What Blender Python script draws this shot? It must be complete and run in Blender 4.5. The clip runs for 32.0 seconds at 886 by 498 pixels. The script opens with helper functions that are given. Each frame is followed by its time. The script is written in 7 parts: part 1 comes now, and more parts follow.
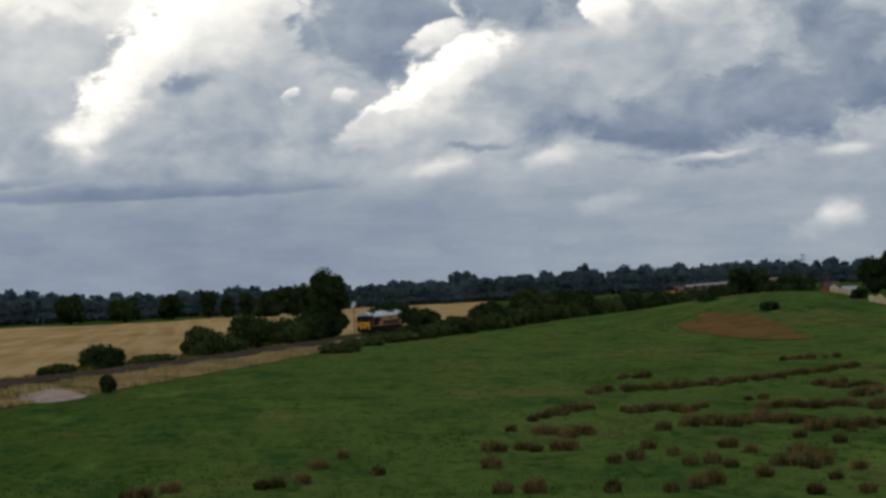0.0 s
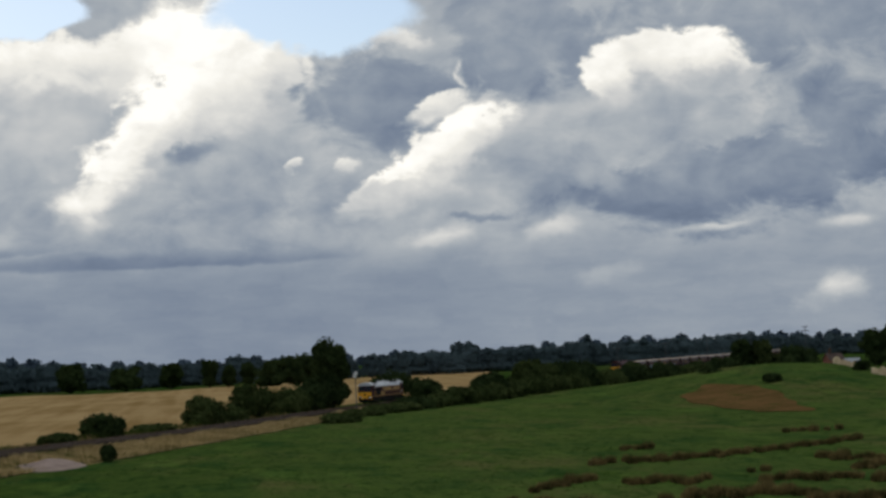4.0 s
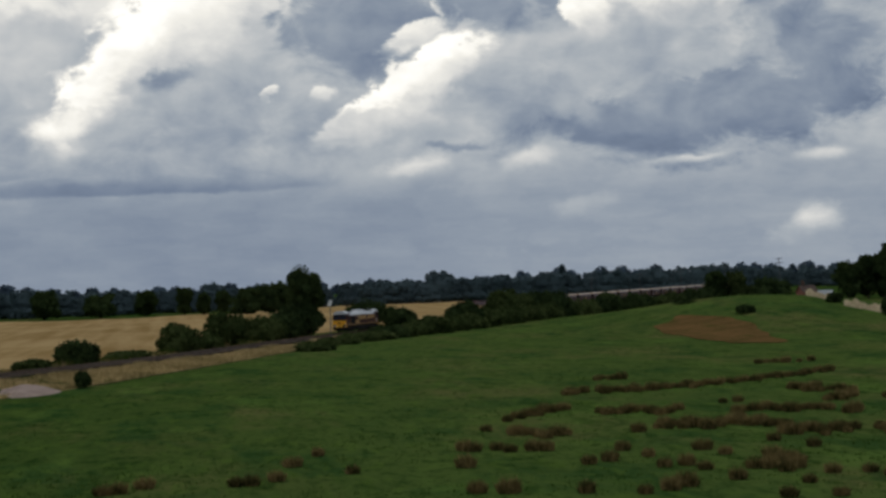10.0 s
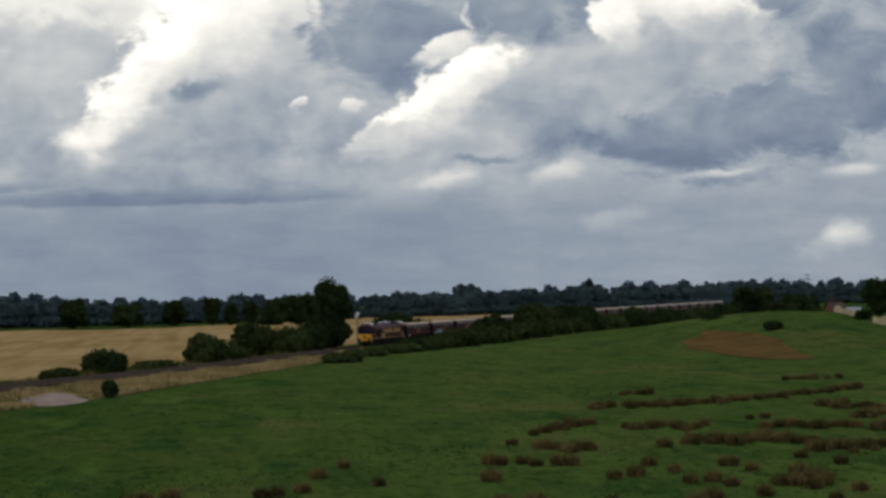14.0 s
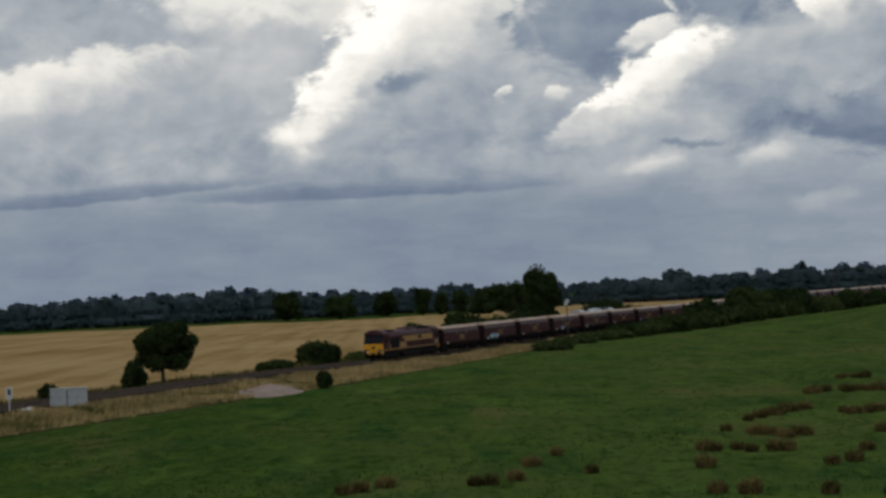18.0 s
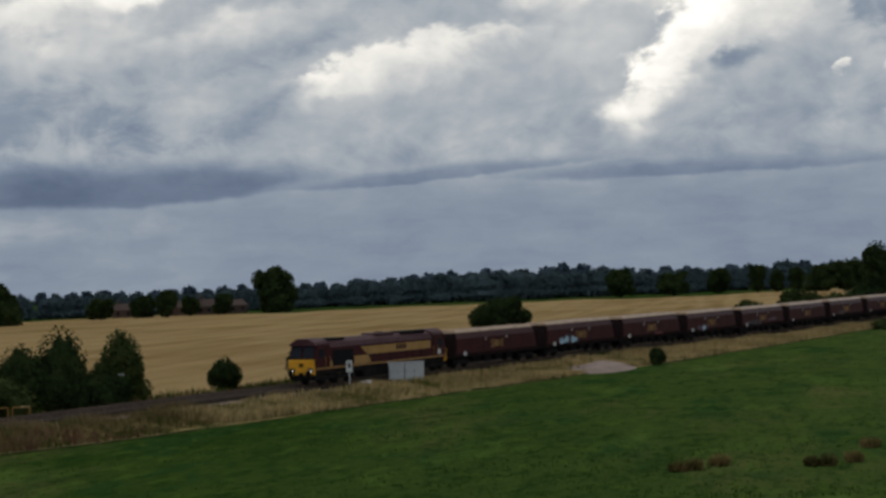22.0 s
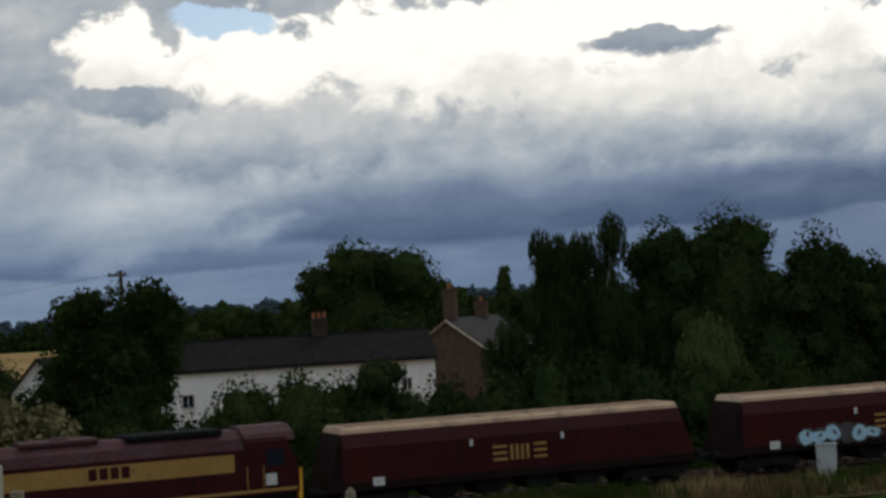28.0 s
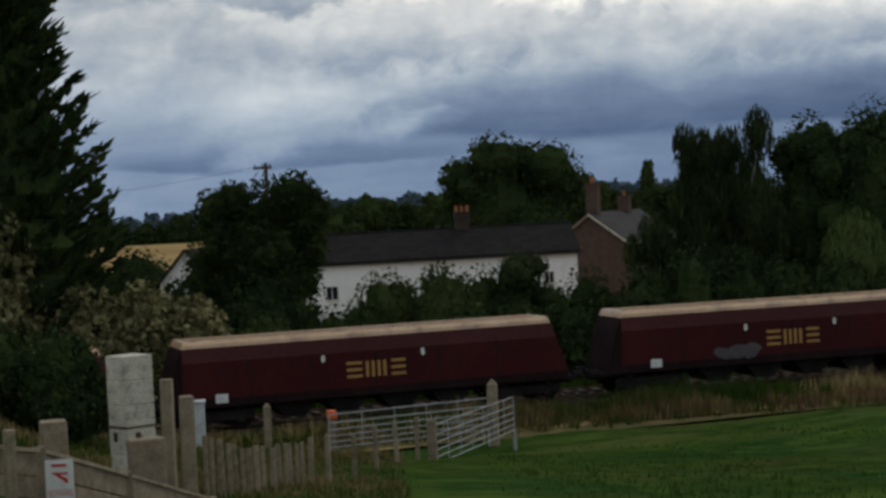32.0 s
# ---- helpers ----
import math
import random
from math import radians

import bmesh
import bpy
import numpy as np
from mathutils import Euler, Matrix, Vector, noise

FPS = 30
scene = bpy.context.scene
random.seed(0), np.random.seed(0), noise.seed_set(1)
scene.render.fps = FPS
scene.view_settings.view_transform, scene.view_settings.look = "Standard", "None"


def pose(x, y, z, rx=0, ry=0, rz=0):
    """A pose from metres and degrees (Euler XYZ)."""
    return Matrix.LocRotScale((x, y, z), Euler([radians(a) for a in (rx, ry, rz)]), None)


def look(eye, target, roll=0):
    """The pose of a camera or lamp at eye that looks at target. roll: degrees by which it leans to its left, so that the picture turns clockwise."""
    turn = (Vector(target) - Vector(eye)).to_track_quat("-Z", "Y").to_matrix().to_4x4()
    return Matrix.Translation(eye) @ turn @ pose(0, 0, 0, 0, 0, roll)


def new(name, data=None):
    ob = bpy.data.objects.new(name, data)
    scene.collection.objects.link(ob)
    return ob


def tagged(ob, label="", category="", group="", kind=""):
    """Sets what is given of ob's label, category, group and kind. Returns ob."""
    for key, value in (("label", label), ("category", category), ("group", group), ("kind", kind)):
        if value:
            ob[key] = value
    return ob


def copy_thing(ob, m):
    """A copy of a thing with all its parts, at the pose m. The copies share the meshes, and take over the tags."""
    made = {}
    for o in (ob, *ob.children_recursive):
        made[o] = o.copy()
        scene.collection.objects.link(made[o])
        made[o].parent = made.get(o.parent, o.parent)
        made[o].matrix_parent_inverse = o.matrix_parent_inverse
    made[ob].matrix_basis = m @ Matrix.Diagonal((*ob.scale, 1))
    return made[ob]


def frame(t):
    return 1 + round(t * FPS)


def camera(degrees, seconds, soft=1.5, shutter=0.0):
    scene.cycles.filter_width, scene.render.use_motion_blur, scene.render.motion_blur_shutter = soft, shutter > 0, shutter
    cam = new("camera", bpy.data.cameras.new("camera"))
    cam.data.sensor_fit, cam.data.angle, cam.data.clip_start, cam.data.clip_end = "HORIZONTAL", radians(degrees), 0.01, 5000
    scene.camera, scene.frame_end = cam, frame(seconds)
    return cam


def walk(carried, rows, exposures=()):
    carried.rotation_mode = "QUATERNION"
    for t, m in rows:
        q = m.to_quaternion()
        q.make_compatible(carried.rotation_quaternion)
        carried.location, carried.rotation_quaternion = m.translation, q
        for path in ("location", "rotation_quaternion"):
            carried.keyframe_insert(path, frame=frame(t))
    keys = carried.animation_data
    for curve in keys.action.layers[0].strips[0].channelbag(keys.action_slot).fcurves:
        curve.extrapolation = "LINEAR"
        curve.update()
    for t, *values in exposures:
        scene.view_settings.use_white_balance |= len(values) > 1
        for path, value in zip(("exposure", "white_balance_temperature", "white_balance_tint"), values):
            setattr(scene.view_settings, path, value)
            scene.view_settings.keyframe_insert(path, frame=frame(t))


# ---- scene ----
# ---------------------------------------------------------------- camera and its walk
EYE = (0.0, 0.0, 8.2)
cam = camera(27.44, 32.0, soft=3.0)


def aim(yaw, pitch, roll):
    """A pose at EYE: yaw clockwise from +y, pitch upwards, all in degrees."""
    return pose(*EYE, 90 + pitch, 0, -yaw) @ pose(0, 0, 0, 0, 0, roll)


VIEW = [
    (0, 7.635, 1.074, -2.584), (0.5, 7.118, 1.191, -2.462), (1, 7.116, 1.743, -2.492), (1.5, 7.06, 2.297, -2.286),
    (2, 7.099, 2.771, -2.124), (2.5, 7.198, 3.09, -2.181), (3, 7.397, 3.319, -2.287), (3.5, 7.501, 3.282, -2.259),
    (5.5, 8.247, 3.327, -2.745), (6, 7.979, 1.747, -2.118), (6.5, 7.428, 1.071, -2.071), (7, 7.477, 0.794, -2.067),
    (7.5, 7.994, 0.662, -2.205), (8, 8.325, 0.685, -2.085), (8.5, 8.398, 1.217, -2.196), (9, 8.621, 1.119, -1.982),
    (9.5, 8.535, 1.07, -1.973), (10, 8.354, 1.03, -1.922), (10.5, 8.494, 1.346, -1.848), (11, 8.608, 1.649, -1.649),
    (11.5, 8.586, 1.799, -1.706), (12, 8.342, 1.768, -1.92), (12.5, 9.475, 1.623, -1.896), (13, 9.427, 1.678, -1.912),
    (13.5, 9.207, 1.792, -1.534), (14, 7.492, 1.462, -1.331), (14.5, 3.643, 0.393, -0.881), (16.5, 1.697, 1.285, -1.842),
    (17, 1.428, 1.148, -2.138), (17.5, 1.232, 1.308, -2.29), (18, 0.919, 1.291, -2.495), (18.5, 0.427, 1.349, -2.411),
    (19, -0.001, 1.091, -2.276), (19.5, -0.798, 1.401, -2.27), (20, -1.98, 1.452, -2.501), (20.5, -3.156, 1.607, -2.394),
    (21, -4.704, 1.19, -2.483), (21.5, -7.585, 1.046, -2.023), (22, -9.586, 0.988, -2.336), (22.5, -11.65, 0.759, -2.279),
    (23, -13.981, 0.825, -2.227), (23.5, -16.759, 1.301, -2.245), (24, -20.743, 1.589, -2.425), (24.5, -24.481, 1.277, -1.595),
    (25, -29.391, -0.426, -2.205), (25.5, -35.369, -0.597, -2.397), (26, -42.394, -0.215, -1.8), (26.5, -48.376, -0.9, -1.718),
    (28.5, -64.066, 1.994, -3.481), (29, -64.865, 1.252, -3.447), (29.5, -65.221, 0.726, -3.169), (30, -65.208, 0.641, -3.204),
    (30.5, -65.867, -0.977, -3.034), (31, -65.981, -1.304, -2.919), (31.5, -66.468, -1.28, -2.792), (32, -66.714, -1.35, -2.949),
]
walk(cam, [(t, aim(yaw, pitch, roll)) for t, yaw, pitch, roll in VIEW],
     [(0.0, 0.16), (1.5, 0.06), (3.5, -0.03), (6.0, 0.03), (9.0, 0.02), (14.0, 0.06), (17.0, -0.04), (22.0, 0.0), (26.0, -0.05), (28.5, -0.02), (31.0, 0.10), (32.0, 0.19)])

# ---------------------------------------------------------------- world, sun
SUN_AZ, SUN_EL = -25.0, 42.0

# clouds, the farthest first: bearing, height, half-width, half-height and tilt in degrees, lightness at the crown and at the foot, softness
CLOUDS_EAST = [(-3.63, 9.3, 4.61, 1.33, 0, 0.97, 0.8, 0.5), (-4.73, 6.88, 3.9, 1.95, 0, 0.76, 0.69, 0.8), (-0.67, 8.05, 4.5, 1.51, 48, 1.02, 0.84, 0.45), (0.17, 9.69, 2.48, 1.77, 0, 1.02, 0.95, 0.6),
               (-3.54, 4.86, 1.06, 1.42, 30, 0.97, 0.82, 0.6), (1.62, 8.33, 1.95, 1.69, 20, 0.95, 0.74, 0.4), (3.05, 8.65, 0.98, 1.33, 0, 0.9, 0.7, 0.4), (1.86, 5.23, 4.26, 1.77, 12, 0.66, 0.59, 0.7),
               (-0.22, 6.4, 1.06, 0.39, 15, 0.6, 0.56, 0.6), (-1.18, 3.9, 5.86, 0.8, 0, 0.66, 0.56, 0.8), (-1.72, 3.25, 6.74, 0.3, 0, 0.54, 0.51, 0.7)]
CLOUDS_MIDDLE = [(5.97, 9.88, 2.13, 0.5, 0, 0.84, 0.7, 0.5), (5.89, 7.94, 2.4, 1.95, 0, 0.6, 0.56, 0.35),
                 (8.98, 8.7, 0.64, 1.06, 60, 0.99, 0.86, 0.3), (7.81, 6.39, 3.19, 0.98, 30, 1, 0.8, 0.3),
                 (6.68, 5.06, 2.31, 0.85, 15, 0.84, 0.68, 0.5), (7.59, 7.7, 0.98, 0.46, 25, 0.95, 0.82, 0.4),
                 (3.14, 6.13, 0.46, 0.23, 25, 0.88, 0.76, 0.5), (4.84, 6.11, 0.53, 0.44, 0, 0.86, 0.72, 0.5),
                 (8.97, 4.2, 1.24, 0.16, 0, 0.57, 0.54, 0.7)]
CLOUDS_SOUTH = [(10.46, 9.69, 2.93, 1.95, 0, 0.63, 0.56, 0.3), (17.74, 9.7, 5.86, 1.77, 0, 0.61, 0.56, 0.45),
                (12.32, 7.3, 2.66, 0.8, 0, 0.76, 0.66, 0.6), (15.23, 8.73, 2.22, 1.21, -10, 0.96, 0.74, 0.3),
                (16.93, 7.57, 2.66, 0.98, -15, 0.77, 0.64, 0.6), (13.36, 8.49, 0.8, 0.89, 40, 0.96, 0.8, 0.4),
                (20.19, 6.93, 2.66, 1.6, 0, 0.585, 0.54, 0.6), (11.33, 5.13, 1.95, 1.15, 10, 0.66, 0.58, 0.5),
                (17.15, 4.93, 5.15, 1.51, 8, 0.565, 0.475, 0.35), (12.85, 5.24, 0.43, 0.98, 60, 0.7, 0.62, 0.6),
                (14.75, 5.94, 1.77, 0.62, 0, 0.66, 0.6, 0.7)]
CLOUDS_EAST_LOW = [(7.69, 3.59, 1.6, 0.46, 8, 0.88, 0.70, 0.72), (11.27, 3.67, 1.15, 0.44, 8, 0.84, 0.68, 0.72),
                   (16.39, 3.61, 2.13, 0.21, 3, 0.82, 0.66, 0.7), (20.35, 3.56, 1.15, 0.32, 3, 0.85, 0.68, 0.7),
                   (12.8, 2.22, 1.51, 0.43, 5, 0.71, 0.63, 0.9), (19.91, 1.54, 1.51, 0.75, 20, 0.85, 0.70, 0.8),
                   (5.04, 4.36, 1.06, 0.28, 8, 0.75, 0.64, 0.6)]
CLOUDS_NORTH = [(-21.7, 8.07, 4.08, 1.95, 0, 0.87, 0.74, 0.6), (-19.95, 9.05, 1.6, 0.44, 0, 0.98, 0.85, 0.5),
                (-14.38, 7.84, 4.79, 0.67, 12, 0.66, 0.6, 0.6), (-10.5, 6.65, 4.61, 1.1, 12, 0.9, 0.69, 0.5),
                (-13.02, 6.21, 1.06, 0.89, 20, 0.93, 0.74, 0.5), (-15.53, 5.58, 3.02, 0.8, 18, 0.66, 0.58, 0.7),
                (-7.42, 7.46, 1.77, 0.62, 10, 0.85, 0.7, 0.6), (-7.36, 4.66, 7.45, 1.24, 4, 0.68, 0.59, 0.8),
                (-18.94, 3.45, 5.86, 0.75, 3, 0.49, 0.45, 0.5), (-9.92, 3.41, 5.86, 0.27, 3, 0.545, 0.51, 0.6),
                (-0.34, 3.4, 3.9, 0.35, 3, 0.6, 0.55, 0.7)]
CLOUDS_NORTH_LOW = [(-27.6, 7.24, 5.4, 1.79, 0, 0.82, 0.62, 0.4), (-36.4, 6.21, 4.1, 1.79, 0, 0.86, 0.64, 0.35),
                    (-34.1, 8.23, 2.9, 0.50, 0, 0.68, 0.62, 0.4), (-25.5, 5.15, 8.2, 1.88, 0, 0.62, 0.5, 0.6),
                    (-33.7, 4.21, 2.7, 0.46, 0, 0.68, 0.62, 0.8), (-25.9, 3.51, 12.1, 0.75, 0, 0.47, 0.44, 0.4),
                    (-36.1, 3.37, 6.8, 0.61, 0, 0.42, 0.38, 0.4), (-23.3, 1.89, 5.7, 0.71, 0, 0.66, 0.62, 0.9),
                    (-24.2, 0.68, 1.6, 0.39, 0, 0.66, 0.62, 0.9)]
CLOUDS_NORTH_HIGH = [(-32.57, 7.47, 3.73, 1.06, 18, 0.86, 0.68, 0.6), (-29.74, 8.98, 4.08, 0.89, 6, 0.92, 0.78, 0.6), (-15.89, 8.13, 3.73, 0.89, 10, 0.84, 0.7, 0.6),
                     (-20.13, 9.13, 2.66, 0.67, 0, 0.96, 0.82, 0.5), (-24.49, 7.62, 3.02, 0.89, 10, 0.78, 0.66, 0.7)]
CLOUDS_WEST = [(-46.1, 7.62, 7.5, 1.25, 0, 1.04, 0.96, 0.3), (-54.9, 6.10, 3.2, 1.61, 0, 0.86, 0.62, 0.4),
               (-30.0, 5.50, 3.9, 1.79, 0, 0.7, 0.55, 0.5), (-34.7, 5.64, 4.8, 2.05, 0, 0.88, 0.60, 0.35),
               (-39.1, 5.47, 4.1, 1.88, 0, 0.88, 0.60, 0.35), (-44.4, 5.56, 4.1, 1.79, 0, 0.86, 0.58, 0.35),
               (-50.8, 5.35, 4.8, 1.43, 0, 0.84, 0.56, 0.35), (-54.5, 7.73, 2.7, 0.45, 0, 0.62, 0.56, 0.4),
               (-34.0, 4.39, 2.3, 0.46, 0, 0.76, 0.64, 0.6), (-34.9, 3.63, 9.3, 0.75, 0, 0.50, 0.45, 0.5),
               (-48.2, 3.22, 11.4, 0.82, 0, 0.43, 0.38, 0.4)]
CLOUDS_FAR_WEST = [(-76.0, 8.54, 4.6, 2.32, 0, 0.72, 0.62, 0.5), (-64.2, 7.55, 8.2, 1.96, 0, 1.04, 0.9, 0.25),
                   (-55.3, 8.05, 8.0, 1.79, 0, 1.04, 0.92, 0.3), (-71.8, 7.95, 2.0, 1.34, 0, 1.02, 0.86, 0.25),
                   (-55.1, 7.95, 2.3, 0.46, 0, 0.64, 0.58, 0.3), (-76.7, 6.05, 3.9, 0.54, 0, 0.74, 0.64, 0.6),
                   (-68.1, 5.47, 6.2, 1.52, 0, 0.8, 0.54, 0.35), (-55.8, 5.56, 5.9, 1.88, 0, 0.93, 0.58, 0.3),
                   (-71.4, 6.70, 2.3, 0.54, 0, 0.66, 0.6, 0.4), (-61.6, 3.21, 8.0, 1.25, 0, 0.52, 0.38, 0.5),
                   (-53.9, 2.96, 5.9, 0.89, 0, 0.45, 0.36, 0.4), (-72.0, 3.22, 5.0, 1.3, 0, 0.75, 0.60, 0.6), (-76.5, 3.9, 4.0, 1.2, 0, 0.70, 0.60, 0.7),
                   (-71.3, 1.86, 6.8, 0.46, 0, 0.47, 0.43, 0.5),
                   (-71.72, 2.05, 2.48, 0.71, 15, 0.62, 0.55, 0.8), (-67.78, 2.62, 2.31, 0.50, 8, 0.63, 0.56, 0.8), (-74.82, 3.13, 2.48, 0.46, 5, 0.64, 0.58, 0.8)]
BLUE_GAPS = [(3.75, 10.83, 3.4, 1.25, 1.0), (-5.14, 11.07, 1.9, 0.9, 1.0), (-68.4, 9.28, 1.8, 0.54, 1.0)]


class Nodes:
    """A small builder for node trees."""

    def __init__(self, tree):
        self.tree = tree
        tree.nodes.clear()

    def add(self, kind, inputs=None):
        node = self.tree.nodes.new(kind)
        for key, value in (inputs or {}).items():
            if isinstance(value, bpy.types.NodeSocket):
                self.tree.links.new(value, node.inputs[key])
            else:
                node.inputs[key].default_value = value
        return node

    def math(self, op, a, b=0.0, c=0.0, clamp=False):
        node = self.add("ShaderNodeMath", {0: a, 1: b, 2: c})
        node.operation, node.use_clamp = op, clamp
        return node.outputs[0]

    def vec(self, op, a, b=(0, 0, 0), c=(0, 0, 0)):
        node = self.add("ShaderNodeVectorMath", {0: a, 1: b, 2: c})
        node.operation = op
        return node.outputs["Value"] if op in ("LENGTH", "DOT_PRODUCT") else node.outputs["Vector"]

    def noise(self, vector, scale, detail=3.0, rough=0.5, distort=0.0):
        return self.add("ShaderNodeTexNoise", {"Vector": vector, "Scale": scale, "Detail": detail, "Roughness": rough,
                                               "Distortion": distort})

    def ramp(self, fac, stops):
        node = self.add("ShaderNodeValToRGB", {"Fac": fac})
        while len(node.color_ramp.elements) < len(stops):
            node.color_ramp.elements.new(0.5)
        for element, (at, colour) in zip(node.color_ramp.elements, stops):
            element.position, element.color = at, (*colour, 1)
        return node.outputs["Color"]

    def mix(self, fac, a, b):
        node = self.add("ShaderNodeMix")
        node.data_type = "RGBA"
        for index, value in ((0, fac), (6, a), (7, b)):
            if isinstance(value, bpy.types.NodeSocket):
                self.tree.links.new(value, node.inputs[index])
            else:
                node.inputs[index].default_value = value if index == 0 else (*value[:3], 1)
        return node.outputs[2]

    def span(self, value, a, b, c=0.0, d=1.0):
        node = self.add("ShaderNodeMapRange", {"Value": value, "From Min": a, "From Max": b, "To Min": c, "To Max": d})
        node.interpolation_type = "SMOOTHSTEP"
        return node.outputs[0]


def make_world():
    world = bpy.data.worlds.new("sky")
    scene.world = world
    world.use_nodes = True
    n = Nodes(world.node_tree)
    way = n.add("ShaderNodeTexCoord").outputs["Generated"]
    xyz = n.add("ShaderNodeSeparateXYZ", {0: way})
    az = n.math("MULTIPLY", n.math("ARCTAN2", xyz.outputs[0], xyz.outputs[1]), 57.29578)
    el = n.math("MULTIPLY", n.math("ARCSINE", xyz.outputs[2]), 57.29578)
    flat = n.add("ShaderNodeCombineXYZ", {0: az, 1: n.math("MULTIPLY", el, 1.25), 2: 0.0}).outputs[0]
    # billowing edges: the bearing and height are pushed about by noise, the rims scalloped by puffs
    push = n.vec("SUBTRACT", n.noise(flat, 0.30, 4.0, 0.5).outputs["Color"], (0.5, 0.5, 0.5))
    curl = n.vec("SUBTRACT", n.noise(flat, 1.05, 4.0, 0.55).outputs["Color"], (0.5, 0.5, 0.5))
    moved = n.vec("MULTIPLY_ADD", push, (3.0, 2.4, 0.0), flat)
    gently = n.vec("MULTIPLY_ADD", push, (1.2, 0.9, 0.0), n.vec("MULTIPLY_ADD", curl, (0.2, 0.15, 0.0), flat))

    def puffs(where):
        total = None
        for scale, gain in ((0.46, 0.62), (1.15, 0.30), (2.8, 0.08)):
            cells = n.add("ShaderNodeTexVoronoi", {"Vector": where, "Scale": scale})
            cells.feature = "SMOOTH_F1"
            cells.inputs["Smoothness"].default_value = 0.10
            cells = n.math("MULTIPLY", cells.outputs["Distance"], -gain)
            total = cells if total is None else n.math("ADD", total, cells)
        return total

    puff = puffs(gently)
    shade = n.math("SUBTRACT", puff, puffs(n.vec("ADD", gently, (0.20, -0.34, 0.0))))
    fine = n.noise(gently, 0.36, 4.0, 0.42).outputs["Fac"]
    broad = n.noise(flat, 0.13, 3.0, 0.5).outputs["Fac"]
    high = n.span(el, 2.0, 4.4)
    spot = n.add("ShaderNodeCombineXYZ", {0: az, 1: el, 2: 0.0}).outputs[0]
    calm = n.vec("MULTIPLY_ADD", push, (3.0, 0.5, 0.0), n.vec("MULTIPLY_ADD", curl, (0.8, 0.2, 0.0), spot))
    ruffle = n.add("ShaderNodeCombineXYZ", {0: 1.0, 1: n.span(el, 3.2, 5.2, 0.4, 1.0), 2: 0.0}).outputs[0]
    spot = n.vec("MULTIPLY_ADD", n.vec("MULTIPLY", push, ruffle), (1.6, 1.2, 0.0),
                 n.vec("MULTIPLY_ADD", n.vec("MULTIPLY", curl, ruffle), (1.1, 0.9, 0.0), spot))
    ragged = n.noise(n.vec("MULTIPLY", flat, (0.8, 1.0, 1.0)), 0.62, 8.0, 0.62, 0.4).outputs["Fac"]
    rim = n.math("MULTIPLY_ADD", puff, -0.45, n.math("MULTIPLY_ADD", ragged, 1.5, -0.95))
    # the veil below the clouds, by bearing
    low = n.add("ShaderNodeRGBToBW", {0: n.ramp(n.math("MULTIPLY_ADD", az, 0.01, 0.8), [
        (k, (v, v, v)) for k, v in ((0.0, 0.56), (0.10, 0.52), (0.22, 0.47), (0.32, 0.475), (0.44, 0.48), (0.52, 0.51), (0.60, 0.57),
                                    (0.72, 0.55), (0.80, 0.56), (0.90, 0.585), (1.0, 0.62))])}).outputs[0]
    light = n.math("MULTIPLY_ADD", high, n.math("SUBTRACT", 0.68, low), low)
    for rows in (CLOUDS_NORTH, CLOUDS_EAST, CLOUDS_MIDDLE, CLOUDS_SOUTH, CLOUDS_EAST_LOW, CLOUDS_NORTH_LOW, CLOUDS_NORTH_HIGH, CLOUDS_WEST, CLOUDS_FAR_WEST):
        for a, e, w, h, tilt, top, foot, soft in rows:
            # a cloud before a lighter one ends a little sooner
            off = n.vec("SUBTRACT", calm if top < 0.56 else spot, (a, e, 0.0))
            c, d = 0.86 * math.cos(radians(tilt)), 0.86 * math.sin(radians(tilt))
            where = n.add("ShaderNodeCombineXYZ", {0: n.vec("DOT_PRODUCT", off, (c / w, d / w, 0.0)), 1: n.vec("DOT_PRODUCT", off, (-d / h, c / h, 0.0)),
                                                   2: n.math("MULTIPLY", light, 0.02)}).outputs[0]
            up = n.add("ShaderNodeSeparateXYZ", {0: where}).outputs[1]
            tone = n.math("SUBTRACT", n.span(up, -0.9, 0.6, foot, top), light)
            # heaped clouds are crisp above and soft below, dark bases the other way round
            below, above = (0.90 - 1.35 * soft, 0.92 - (0.55 if soft < 0.55 else 1.0) * soft) if top > 0.56 else (0.97 - 0.5 * soft, 0.0)
            inner = n.span(up, -0.6, 0.45, below, above)
            edge = n.span(n.math("ADD", n.vec("LENGTH", where), rim if top > 0.56 else 0.0), 1.0, inner, 0.0, 1.0)
            light = n.math("MULTIPLY_ADD", edge, tone, light)
    light = n.math("MULTIPLY_ADD", n.math("SUBTRACT", fine, 0.5), n.math("MULTIPLY_ADD", high, 0.12, 0.05), light)
    light = n.math("MULTIPLY_ADD", shade, n.math("MULTIPLY_ADD", high, 0.10, 0.01), light)
    light = n.math("MULTIPLY_ADD", n.math("SUBTRACT", ragged, 0.5), n.math("MULTIPLY_ADD", high, 0.20, 0.02), light)
    light = n.math("MULTIPLY_ADD", n.math("SUBTRACT", broad, 0.5), 0.08, light)
    streak = n.noise(n.vec("MULTIPLY_ADD", curl, (1.5, 0.6, 0.0), n.vec("MULTIPLY", flat, (0.5, 1.6, 1.0))), 0.7, 6.0, 0.6).outputs["Fac"]
    light = n.math("MULTIPLY_ADD", n.math("SUBTRACT", streak, 0.5), n.math("MULTIPLY_ADD", high, -0.08, 0.14), light)
